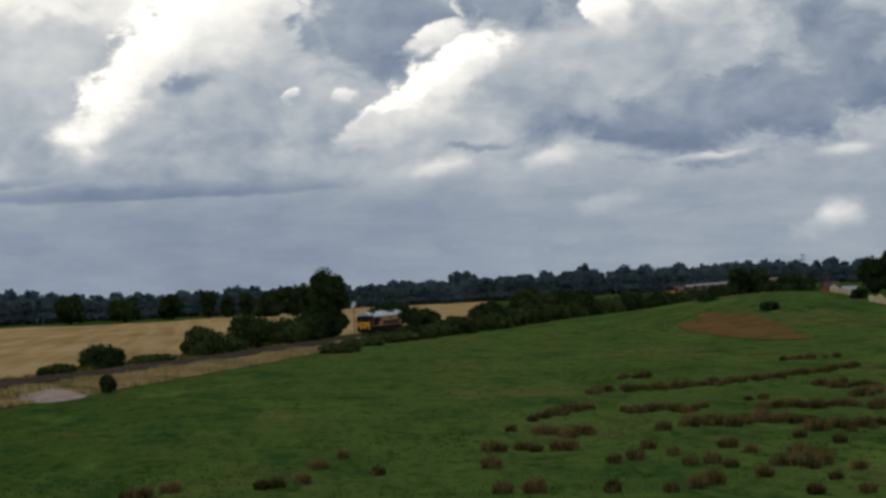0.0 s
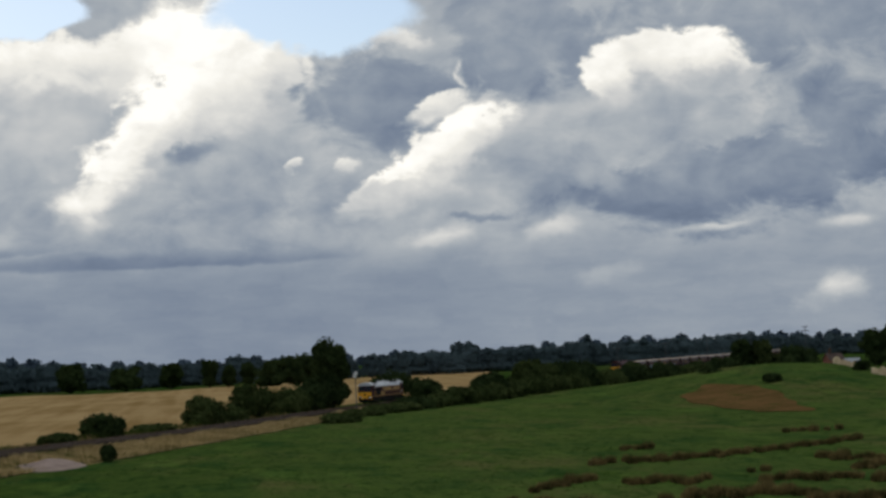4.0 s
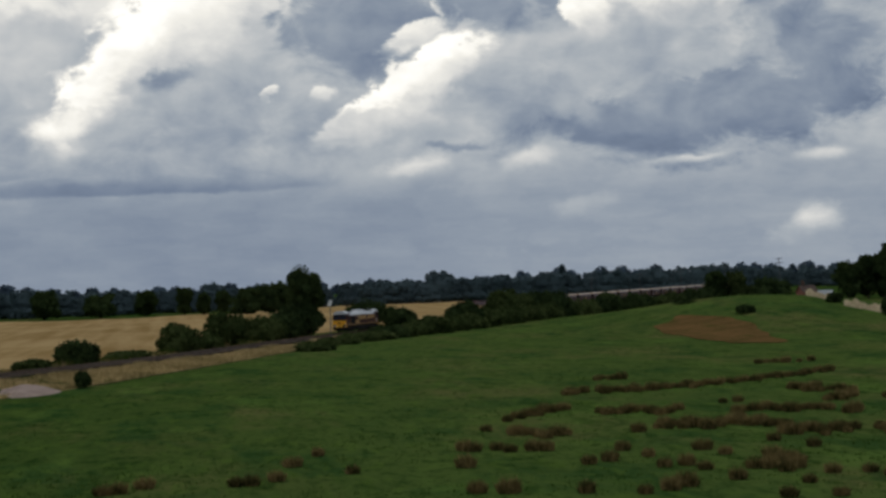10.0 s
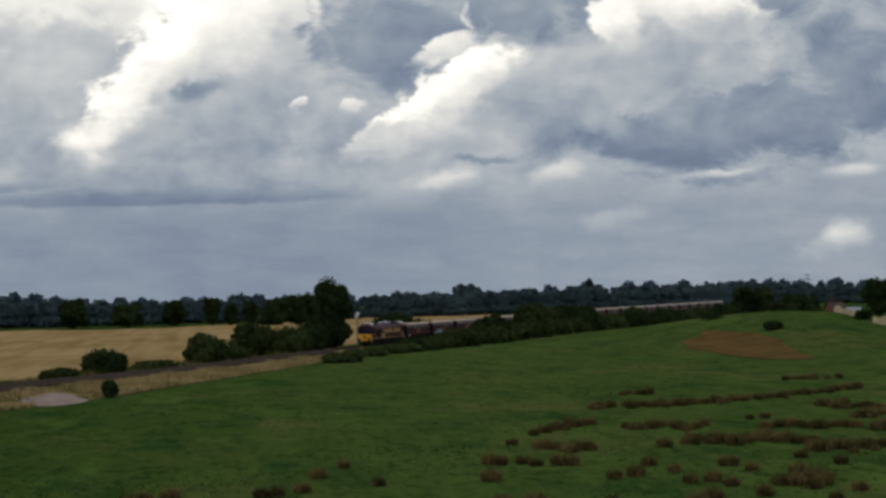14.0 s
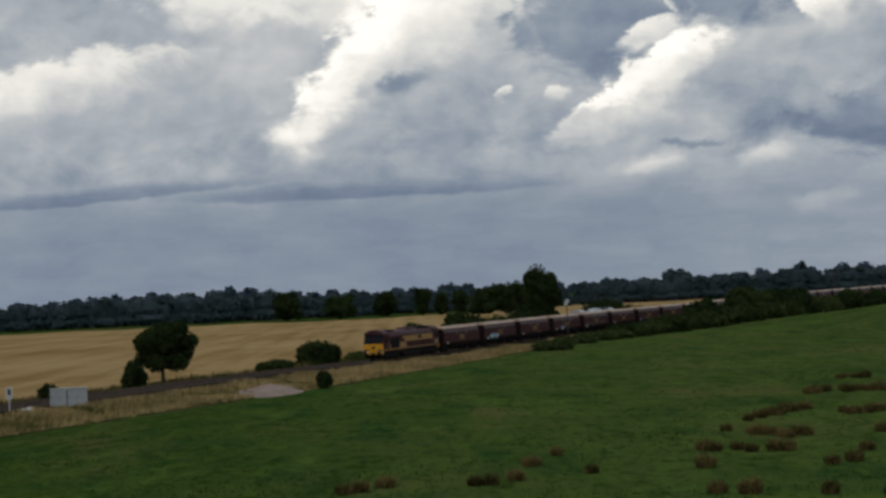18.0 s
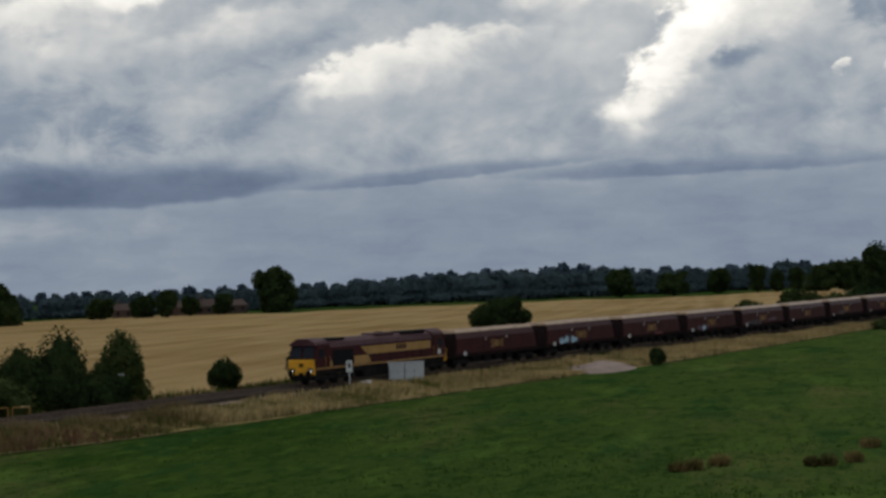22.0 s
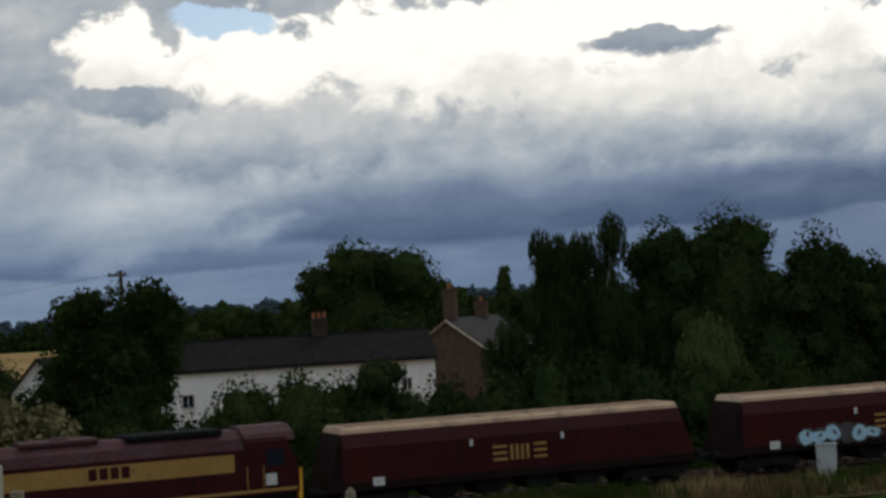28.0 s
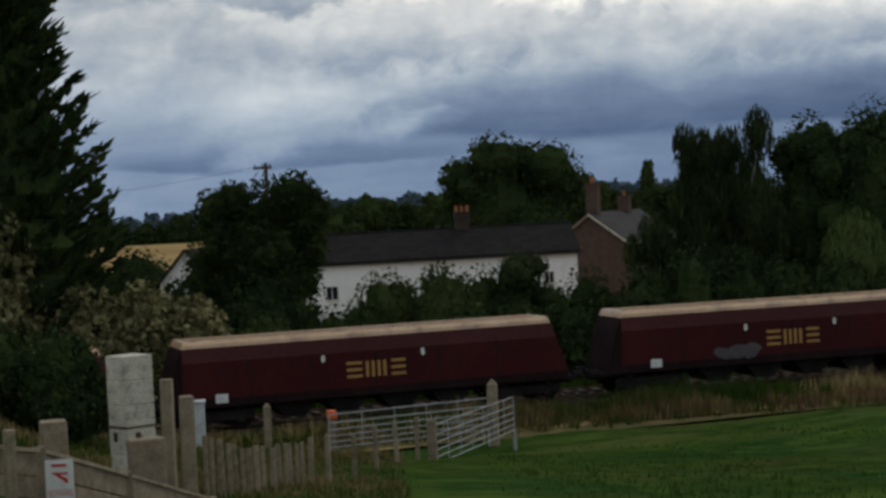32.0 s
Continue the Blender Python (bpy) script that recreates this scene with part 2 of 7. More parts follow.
    colour = n.ramp(light, [(0.33, (0.062, 0.092, 0.155)), (0.40, (0.10, 0.135, 0.205)), (0.507, (0.175, 0.22, 0.30)),
                            (0.594, (0.265, 0.31, 0.375)), (0.69, (0.40, 0.435, 0.47)), (0.79, (0.58, 0.59, 0.59)),
                            (0.92, (0.88, 0.86, 0.80)), (1.0, (1.08, 1.06, 1.0))])
    west = n.math("MULTIPLY", n.span(az, -25.0, -60.0), n.span(el, 7.0, 1.0))
    colour = n.mix(west, colour, n.vec("MULTIPLY", colour, (0.90, 1.0, 1.10)))
    heaven = n.add("ShaderNodeTexSky")
    heaven.sky_type, heaven.sun_disc = "NISHITA", False
    heaven.sun_elevation, heaven.sun_rotation = radians(SUN_EL), radians(SUN_AZ)
    blue = n.vec("MULTIPLY", heaven.outputs[0], (0.11, 0.11, 0.11))
    gap = n.math("MULTIPLY_ADD", fine, 0.5, -0.25)
    for a, e, w, h, amount in BLUE_GAPS:
        where = n.vec("MULTIPLY_ADD", spot, (0.70 / w, 0.70 / h, 1.0), (-a * 0.70 / w, -e * 0.70 / h, 0))
        gap = n.math("ADD", gap, n.span(n.vec("LENGTH", where), 1.0, 0.3, 0.0, amount))
    gap = n.span(gap, 0.3, 0.7)
    colour = n.mix(gap, colour, blue)
    ground = n.span(el, -3.0, -0.5, 1.0, 0.0)
    colour = n.mix(ground, colour, (0.05, 0.06, 0.03))
    back = n.add("ShaderNodeBackground", {"Color": colour, "Strength": 1.0})
    out = n.add("ShaderNodeOutputWorld", {"Surface": back.outputs[0]})
    return out


make_world()

sun = new("sun", bpy.data.lights.new("sun", "SUN"))
sun.data.energy, sun.data.angle, sun.data.color = 0.55, radians(14), (1.0, 0.94, 0.84)
sun.matrix_world = look((0, 0, 0), (-math.sin(radians(SUN_AZ)) * math.cos(radians(SUN_EL)),
                                    -math.cos(radians(SUN_AZ)) * math.cos(radians(SUN_EL)), -math.sin(radians(SUN_EL))))


# ---------------------------------------------------------------- materials
def surface(name, low, high, scale=1.0, rough=0.8, bump=0.3, metal=0.0, fine=12.0, stain=None, stain_amount=0.0,
            per_object=0.0, per_island=0.0, translucent=0.0, spec=0.3):
    """A worn surface: a broad and a fine noise between two colours, stains, relief."""
    m = bpy.data.materials.new(name)
    m.use_nodes = True
    n = Nodes(m.node_tree)
    where = n.add("ShaderNodeTexCoord").outputs["Object"]
    broad = n.noise(where, scale, 5.0, 0.6)
    grain = n.noise(where, scale * fine, 3.0, 0.6)
    fac = n.math("MULTIPLY_ADD", grain.outputs["Fac"], 0.45, n.math("MULTIPLY", broad.outputs["Fac"], 0.55))
    fac = n.span(fac, 0.32, 0.68)
    if per_object:
        info = n.add("ShaderNodeObjectInfo").outputs["Random"]
        fac = n.math("ADD", fac, n.math("MULTIPLY", n.math("SUBTRACT", info, 0.5), per_object), clamp=True)
    if per_island:
        info = n.add("ShaderNodeNewGeometry").outputs["Random Per Island"]
        fac = n.math("ADD", fac, n.math("MULTIPLY", n.math("SUBTRACT", info, 0.5), per_island), clamp=True)
    colour = n.mix(fac, low, high)
    if stain:
        spots = n.span(n.noise(where, scale * 2.3, 6.0, 0.65).outputs["Fac"], 0.5, 0.72)
        colour = n.mix(n.math("MULTIPLY", spots, stain_amount), colour, stain)
    inputs = {"Base Color": colour, "Roughness": rough, "Metallic": metal, "Specular IOR Level": spec}
    if bump:
        inputs["Normal"] = n.add("ShaderNodeBump", {"Height": grain.outputs["Fac"], "Strength": bump,
                                                    "Distance": 0.05}).outputs[0]
    body = n.add("ShaderNodeBsdfPrincipled", inputs).outputs[0]
    if translucent:
        thin = n.add("ShaderNodeBsdfTranslucent", {"Color": colour}).outputs[0]
        body = n.add("ShaderNodeMixShader", {0: translucent, 1: body, 2: thin}).outputs[0]
    n.add("ShaderNodeOutputMaterial", {"Surface": body})
    return m


def pasture_material():
    """Grazed grass: broad patches, dry streaks, darker tussocky spots."""
    m = bpy.data.materials.new("pasture")
    m.use_nodes = True
    n = Nodes(m.node_tree)
    where = n.add("ShaderNodeTexCoord").outputs["Object"]
    where = n.vec("MULTIPLY", where, (1.0, 0.36, 1.0))
    broad = n.noise(where, 0.03, 5.0, 0.6).outputs["Fac"]
    middle = n.noise(where, 0.22, 6.0, 0.7).outputs["Fac"]
    small = n.noise(where, 1.3, 4.0, 0.7).outputs["Fac"]
    fac = n.math("MULTIPLY_ADD", broad, 0.45, n.math("MULTIPLY", middle, 0.55))
    colour = n.mix(n.span(fac, 0.36, 0.64), (0.019, 0.046, 0.008), (0.043, 0.076, 0.014))
    dry = n.span(n.noise(where, 0.045, 5.0, 0.65).outputs["Fac"], 0.50, 0.68)
    colour = n.mix(n.math("MULTIPLY", dry, 0.62), colour, (0.082, 0.075, 0.026))
    east = n.add("ShaderNodeSeparateXYZ", {0: where})
    east = n.math("MULTIPLY", n.span(east.outputs[0], -50.0, 30.0), n.span(east.outputs[1], 150.0, 120.0))
    colour = n.mix(n.math("MULTIPLY", east, 0.5), colour, (0.105, 0.145, 0.040))
    drift = n.noise(where, 0.06, 6.0, 0.7).outputs["Fac"]
    colour = n.mix(n.math("MULTIPLY", n.span(drift, 0.50, 0.66), 0.65), colour, (0.115, 0.105, 0.040))
    colour = n.mix(n.math("MULTIPLY", n.span(n.noise(where, 0.16, 6.0, 0.72).outputs["Fac"], 0.48, 0.64), 0.70), colour, (0.020, 0.056, 0.016))
    colour = n.mix(n.math("MULTIPLY", n.span(n.noise(where, 0.38, 6.0, 0.75).outputs["Fac"], 0.52, 0.66), 0.65), colour, (0.013, 0.037, 0.007))
    colour = n.mix(n.math("MULTIPLY", n.span(small, 0.55, 0.68), 0.55), colour, (0.012, 0.034, 0.006))
    colour = n.mix(n.math("MULTIPLY", n.span(n.noise(where, 0.11, 5.0, 0.7).outputs["Fac"], 0.54, 0.68), 0.60), colour,
                   (0.085, 0.145, 0.030))
    blotch = n.noise(where, 0.75, 5.0, 0.65, 0.6).outputs["Fac"]
    colour = n.mix(n.math("MULTIPLY", n.span(blotch, 0.52, 0.66), 0.55), colour, (0.072, 0.118, 0.022))
    colour = n.mix(n.math("MULTIPLY", n.span(blotch, 0.47, 0.34), 0.60), colour, (0.014, 0.040, 0.008))
    speck = n.noise(where, 2.3, 4.0, 0.7, 0.5).outputs["Fac"]
    colour = n.mix(n.math("MULTIPLY", n.span(speck, 0.54, 0.68), 0.6), colour, (0.010, 0.030, 0.006))
    colour = n.mix(n.math("MULTIPLY", n.span(speck, 0.44, 0.32), 0.4), colour, (0.075, 0.125, 0.024))
    bump = n.add("ShaderNodeBump", {"Height": small, "Strength": 0.8, "Distance": 0.12}).outputs[0]
    body = n.add("ShaderNodeBsdfPrincipled", {"Base Color": colour, "Roughness": 1.0, "Specular IOR Level": 0.0,
                                              "Normal": bump})
    n.add("ShaderNodeOutputMaterial", {"Surface": body.outputs[0]})
    return m


def crop_material():
    """Cut corn: pale straw with tramlines and uneven patches."""
    m = bpy.data.materials.new("stubble")
    m.use_nodes = True
    n = Nodes(m.node_tree)
    where = n.add("ShaderNodeTexCoord").outputs["Object"]
    lines = n.noise(n.vec("MULTIPLY", where, (0.25, 0.012, 1.0)), 1.0, 4.0, 0.6).outputs["Fac"]
    broad = n.noise(where, 0.02, 5.0, 0.6).outputs["Fac"]
    grain = n.noise(where, 2.0, 3.0, 0.7).outputs["Fac"]
    fac = n.math("MULTIPLY_ADD", lines, 0.45, n.math("MULTIPLY_ADD", broad, 0.35, n.math("MULTIPLY", grain, 0.2)))
    colour = n.mix(n.span(fac, 0.36, 0.62), (0.24, 0.155, 0.062), (0.40, 0.28, 0.135))
    bump = n.add("ShaderNodeBump", {"Height": grain, "Strength": 0.5, "Distance": 0.1}).outputs[0]
    body = n.add("ShaderNodeBsdfPrincipled", {"Base Color": colour, "Roughness": 1.0, "Specular IOR Level": 0.0,
                                              "Normal": bump})
    n.add("ShaderNodeOutputMaterial", {"Surface": body.outputs[0]})
    return m


PASTURE = pasture_material()
STUBBLE = crop_material()
VERGE = surface("verge", (0.102, 0.0984, 0.03), (0.444, 0.324, 0.138), 0.25, 0.95, 0.6, fine=8, spec=0.0)
EARTH = surface("bare earth", (0.0810, 0.0560, 0.0210), (0.1688, 0.0952, 0.0390), 0.15, 0.95, 0.5, stain=(0.03, 0.055, 0.01), stain_amount=0.8, spec=0.0)
PALE_TRACK = surface("pale track", (0.27, 0.21, 0.13), (0.47, 0.39, 0.26), 0.1, 0.9, 0.3, stain=(0.2, 0.19, 0.09), stain_amount=0.5, spec=0.0)
BALLAST = surface("ballast", (0.01953, 0.01389, 0.01116), (0.04743, 0.03472, 0.02697), 1.2, 0.95, 0.9, fine=9, spec=0.0)
CESS = surface("dry trodden margin", (0.06375, 0.06375, 0.0238), (0.17, 0.136, 0.068), 0.6, 0.95, 0.5, fine=12, spec=0.0)
GRAVEL = surface("gravel", (0.2300, 0.1728, 0.1470), (0.3910, 0.3024, 0.2625), 0.8, 0.95, 0.8, fine=14, spec=0.0)
SLEEPER = surface("sleeper", (0.040, 0.032, 0.026), (0.080, 0.064, 0.052), 1.5, 0.9, 0.4)
RAIL = surface("rail steel", (0.07, 0.042, 0.028), (0.14, 0.09, 0.06), 2.0, 0.7, 0.2, metal=0.3, spec=0.1)
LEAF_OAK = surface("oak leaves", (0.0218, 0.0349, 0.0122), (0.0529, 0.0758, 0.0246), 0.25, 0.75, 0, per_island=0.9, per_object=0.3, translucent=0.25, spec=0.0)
LEAF_DARK = surface("dark leaves", (0.02117, 0.03528, 0.01411), (0.05174, 0.07538, 0.02587), 0.25, 0.75, 0, per_island=0.9, per_object=0.3, translucent=0.2, spec=0.0)
LEAF_HEDGE = surface("hedge leaves", (0.03335, 0.05162, 0.01667), (0.08338, 0.1067, 0.03668), 0.3, 0.8, 0, per_island=0.9, per_object=0.4, translucent=0.25, spec=0.0)
LEAF_WILLOW = surface("willow leaves", (0.058, 0.084, 0.027), (0.125, 0.165, 0.056), 0.4, 0.75, 0, per_island=0.9, translucent=0.3, spec=0.0)
LEAF_BIRCH = surface("birch leaves", (0.025, 0.038, 0.015), (0.058, 0.078, 0.031), 0.4, 0.75, 0, per_island=0.9, translucent=0.3, spec=0.0)
LEAF_NEEDLE = surface("needles", (0.0168, 0.0294, 0.0126), (0.0504, 0.0714, 0.0231), 0.4, 0.8, 0, per_island=0.9, translucent=0.15, spec=0.0)
LEAF_PALE = surface("pale bramble leaves", (0.072, 0.074, 0.030), (0.30, 0.27, 0.135), 0.5, 0.8, 0, per_island=1.0, translucent=0.2, spec=0.0)
# haze of the distance is mixed into the next two bluish leaf colours
LEAF_FAR_HAZE = surface("distant leaves tinted with haze", (0.0552, 0.0816, 0.0888), (0.0888, 0.1224, 0.1344), 0.05, 0.85, 0, per_island=0.25, per_object=0.3, translucent=0.2, spec=0.0)
LEAF_HAZY = surface("far woodland leaves tinted with haze", (0.0609, 0.0862, 0.1159), (0.0864, 0.1197, 0.1601), 0.02, 0.9, 0, per_island=0.25, per_object=0.3, spec=0.0)
BARK = surface("bark", (0.05, 0.038, 0.028), (0.12, 0.095, 0.07), 3.0, 0.9, 0.6)
BARK_PALE = surface("birch bark", (0.20, 0.19, 0.17), (0.48, 0.46, 0.42), 3.0, 0.8, 0.4, stain=(0.05, 0.05, 0.05), stain_amount=0.7)
RUSH = surface("rushes", (0.04, 0.042, 0.014), (0.338, 0.2405, 0.1014), 0.6, 0.9, 0, per_island=0.9, per_object=0.5, translucent=0.2, spec=0.0)
DRY_GRASS = surface("dry grass", (0.08806, 0.06919, 0.02831), (0.2893, 0.2139, 0.1069), 0.12, 0.9, 0, per_island=0.9, translucent=0.25, spec=0.0)
TUSSOCK = surface("pasture tussocks", (0.034, 0.072, 0.013), (0.070, 0.118, 0.024), 0.5, 0.95, 0, per_island=1.0, translucent=0.4, spec=0.0)
SOOTY_BRICK = surface("sooty brick", (0.0351, 0.0255, 0.0221), (0.0663, 0.0467, 0.0368), 2.0, 0.9, 0.4, fine=5)
DRY_PALE = surface("pale dry grass", (0.204, 0.162, 0.066), (0.6, 0.45, 0.228), 0.12, 0.9, 0, per_island=0.9, translucent=0.25, spec=0.0)
WEED_RED = surface("reddish seeding weeds", (0.08, 0.0416, 0.0256), (0.24, 0.136, 0.088), 0.2, 0.9, 0, per_island=0.9, translucent=0.2, spec=0.0)
GREEN_GRASS = surface("green grass", (0.026, 0.055, 0.008), (0.055, 0.092, 0.016), 0.2, 0.9, 0, per_island=0.9, translucent=0.25, spec=0.0)
MAROON = surface("maroon paint", (0.0396, 0.0054, 0.0065), (0.0612, 0.0094, 0.0101), 0.5, 0.5, 0.08, stain=(0.03, 0.011, 0.010), stain_amount=0.6, spec=0.12)
# slightly lighter, glossier maroon: part of the sky's sheen sits in the colour
MAROON_TOP = surface("maroon paint lightened for sky sheen", (0.044, 0.007, 0.008), (0.070, 0.015, 0.015), 0.5, 0.42, 0.06, stain=(0.045, 0.02, 0.016), stain_amount=0.4, spec=0.14)
MAROON_ROOF = surface("dusty maroon roof", (0.0567, 0.01755, 0.01995), (0.104, 0.04485, 0.04995), 0.5, 0.6, 0.1, stain=(0.06, 0.05, 0.05), stain_amount=0.6, spec=0.2)
GOLD = surface("golden yellow paint", (0.3511, 0.1892, 0.0475), (0.4598, 0.2640, 0.0792), 0.6, 0.45, 0.05, stain=(0.2, 0.12, 0.05), stain_amount=0.45)
YELLOW = surface("warning yellow paint", (0.8228, 0.3746, 0.0182), (0.9680, 0.4683, 0.0363), 0.8, 0.45, 0.05, stain=(0.3, 0.17, 0.05), stain_amount=0.4)
UNDER = surface("grimy underframe", (0.010, 0.009, 0.009), (0.030, 0.027, 0.025), 1.5, 0.85, 0.3, spec=0.05)
GRILLE = surface("black grille", (0.008, 0.008, 0.009), (0.02, 0.02, 0.022), 6.0, 0.7, 0.3, spec=0.04)
GLASS_DARK = surface("cab glass", (0.010, 0.012, 0.018), (0.018, 0.022, 0.032), 1.0, 0.25, 0, spec=0.1)
GREY_ROOF = surface("pale grey roof", (0.4760, 0.4900, 0.5180), (0.7700, 0.7840, 0.7980), 0.6, 0.55, 0.1, stain=(0.15, 0.14, 0.14), stain_amount=0.5)
TAN_RIM = surface("dusty tan steel rim", (0.4736, 0.2926, 0.1565), (0.6315, 0.4161, 0.2434), 0.5, 0.30, 0.15, stain=(0.15, 0.09, 0.06), stain_amount=0.55, spec=0.85)
COAL = surface("coal", (0.006, 0.006, 0.007), (0.03, 0.028, 0.027), 3.0, 0.7, 1.0)
WHITE = surface("white paint", (0.62, 0.62, 0.60), (0.80, 0.80, 0.78), 0.7, 0.6, 0.1, stain=(0.35, 0.34, 0.30), stain_amount=0.4)
BLACK = surface("black paint", (0.012, 0.012, 0.013), (0.025, 0.025, 0.026), 2.0, 0.6, 0.1)
RED_PAINT = surface("red paint", (0.1890, 0.0135, 0.0135), (0.2475, 0.0225, 0.0203), 2.0, 0.6, 0)
ORANGE = surface("orange plastic", (0.60, 0.10, 0.03), (0.75, 0.16, 0.05), 2.0, 0.6, 0)
CABINET = surface("pale grey steel", (0.42, 0.44, 0.45), (0.62, 0.64, 0.65), 0.8, 0.5, 0.1, stain=(0.22, 0.22, 0.20), stain_amount=0.5)
SPRAY_BLUE = surface("pale blue spray paint", (0.32, 0.55, 0.72), (0.52, 0.72, 0.82), 3.0, 0.6, 0)
SPRAY_GREY = surface("grey spray paint", (0.0600, 0.0510, 0.0570), (0.0960, 0.0870, 0.0930), 3.0, 0.6, 0)
SPRAY_PINK = surface("pink spray paint", (0.1512, 0.0420, 0.0896), (0.2100, 0.0770, 0.1456), 3.0, 0.6, 0)
CONCRETE = surface("weathered white concrete", (0.4119, 0.385, 0.3097), (0.755, 0.704, 0.5711), 2.0, 0.85, 0.4, stain=(0.14, 0.13, 0.10), stain_amount=0.7)
OLD_WOOD = surface("grey weathered wood", (0.1508, 0.1188, 0.07993), (0.3619, 0.2878, 0.1998), 4.0, 0.9, 0.5, stain=(0.06, 0.07, 0.03), stain_amount=0.4, per_object=0.5)
GALVANISED = surface("galvanised steel", (0.2754, 0.2907, 0.2907), (0.3978, 0.4131, 0.4131), 3.0, 0.45, 0.1, metal=0.4)
RENDER_WHITE = surface("white render", (0.84, 0.87, 0.88), (0.93, 0.95, 0.96), 0.5, 0.9, 0.2, stain=(0.5, 0.51, 0.5), stain_amount=0.3)
SLATE = surface("dark slate", (0.012, 0.011, 0.011), (0.028, 0.026, 0.026), 1.0, 0.9, 0.3, per_object=0.5, spec=0.08)
SLATE_GREY = surface("grey slate", (0.0281, 0.0264, 0.0281), (0.0510, 0.0480, 0.0491), 1.0, 0.8, 0.3, per_object=0.5, spec=0.15)
BRICK = surface("red brick", (0.066, 0.042, 0.032), (0.112, 0.072, 0.054), 2.0, 0.9, 0.4, fine=5, stain=(0.10, 0.06, 0.045), stain_amount=0.5)
CLAY = surface("orange clay", (0.2520, 0.0960, 0.0420), (0.3480, 0.1500, 0.0660), 2.0, 0.85, 0.2)
CAR_PAINT = surface("silver car paint", (0.34, 0.35, 0.37), (0.42, 0.43, 0.45), 1.0, 0.3, 0, metal=0.5)
CAR_DARK = surface("black car paint", (0.010, 0.010, 0.012), (0.016, 0.016, 0.018), 1.0, 0.25, 0)


def lamp_material():
    m = bpy.data.materials.new("lit headlamp")
    m.use_nodes = True
    n = Nodes(m.node_tree)
    glow = n.add("ShaderNodeEmission", {"Color": (1.0, 0.92, 0.78, 1), "Strength": 0.9})
    n.add("ShaderNodeOutputMaterial", {"Surface": glow.outputs[0]})
    return m


HEADLAMP = lamp_material()


# ---------------------------------------------------------------- meshes
def mesh_of(name, verts, faces, material, smooth=False):
    me = bpy.data.meshes.new(name)
    me.from_pydata([tuple(v) for v in verts], [], faces)
    me.materials.append(material)
    if smooth:
        me.polygons.foreach_set("use_smooth", [True] * len(me.polygons))
    me.update()
    return me


def fast_mesh(name, verts, sides, material):
    """A mesh of n separate polygons with that many sides each: verts is an array (n * sides, 3)."""
    count = len(verts) // sides
    me = bpy.data.meshes.new(name)
    me.vertices.add(len(verts))
    me.vertices.foreach_set("co", np.asarray(verts, dtype=np.float32).ravel())
    me.loops.add(len(verts))
    me.loops.foreach_set("vertex_index", np.arange(len(verts), dtype=np.int32))
    me.polygons.add(count)
    me.polygons.foreach_set("loop_start", np.arange(0, len(verts), sides, dtype=np.int32))
    me.materials.append(material)
    me.update(calc_edges=True)
    return me


def part(name, bm, material, parent=None, label="", m=None):
    """Links a bmesh as one mesh object, under a thing or a part if one is given."""
    me = bpy.data.meshes.new(name)
    bm.to_mesh(me)
    bm.free()
    me.materials.append(material)
    ob = new(name, me)
    if parent:
        ob.parent = parent
    if m is not None:
        ob.matrix_basis = m
    if label:
        tagged(ob, label)
    return ob


def piece(name, me, parent, m=None):
    ob = new(name, me)
    ob.parent = parent
    if m is not None:
        ob.matrix_basis = m
    return ob


def box(bm, x0, x1, y0, y1, z0, z1, bevel=0.0):
    made = bmesh.ops.create_cube(bm, size=1.0, matrix=Matrix.LocRotScale(
        ((x0 + x1) / 2, (y0 + y1) / 2, (z0 + z1) / 2), None, (x1 - x0, y1 - y0, z1 - z0)))["verts"]
    if bevel:
        edges = list({e for v in made for e in v.link_edges})
        bmesh.ops.bevel(bm, geom=edges, offset=bevel, segments=1, affect="EDGES", profile=0.5)
    return bm


def boxed(*args, **kw):
    return box(bmesh.new(), *args, **kw)


def prism(bm, outline, a, b, axis="x"):
    """The outline, pairs across the axis, pushed from a to b along it."""
    def at(t, p, q):
        return {"x": (t, p, q), "y": (p, t, q), "z": (p, q, t)}[axis]
    rings = [[bm.verts.new(at(t, p, q)) for p, q in outline] for t in (a, b)]
    count = len(outline)
    bm.faces.new(rings[0])
    bm.faces.new(rings[1][::-1])
    for i in range(count):
        j = (i + 1) % count
        bm.faces.new((rings[0][j], rings[0][i], rings[1][i], rings[1][j]))
    bmesh.ops.recalc_face_normals(bm, faces=bm.faces[:])
    return bm


def tube(bm, a, b, r0, r1=None, sides=8):
    a, b = Vector(a), Vector(b)
    turn = (b - a).to_track_quat("Z", "Y").to_matrix().to_4x4()
    bmesh.ops.create_cone(bm, cap_ends=True, segments=sides, radius1=r0, radius2=r0 if r1 is None else r1,
                          depth=(b - a).length, matrix=Matrix.Translation((a + b) / 2) @ turn)
    return bm


# ---------------------------------------------------------------- plan: the railway's line and the lie of the land
LINE_Y = np.arange(-320.0, 1100.5, 0.5)
LINE_BEND = np.interp((LINE_Y[1:] + LINE_Y[:-1]) / 2, (-40, 60, 140, 260, 450), (-0.1, 0.2, 0.4, 0.36, 0.48))
LINE_X = np.concatenate([[0], np.cumsum(LINE_BEND * 0.5)])
LINE_X += -69.15 - np.interp(0, LINE_Y, LINE_X)
LINE_S = np.concatenate([[0], np.cumsum(np.hypot(np.diff(LINE_X), np.diff(LINE_Y)))])
LINE_S -= np.interp(0, LINE_Y, LINE_S)


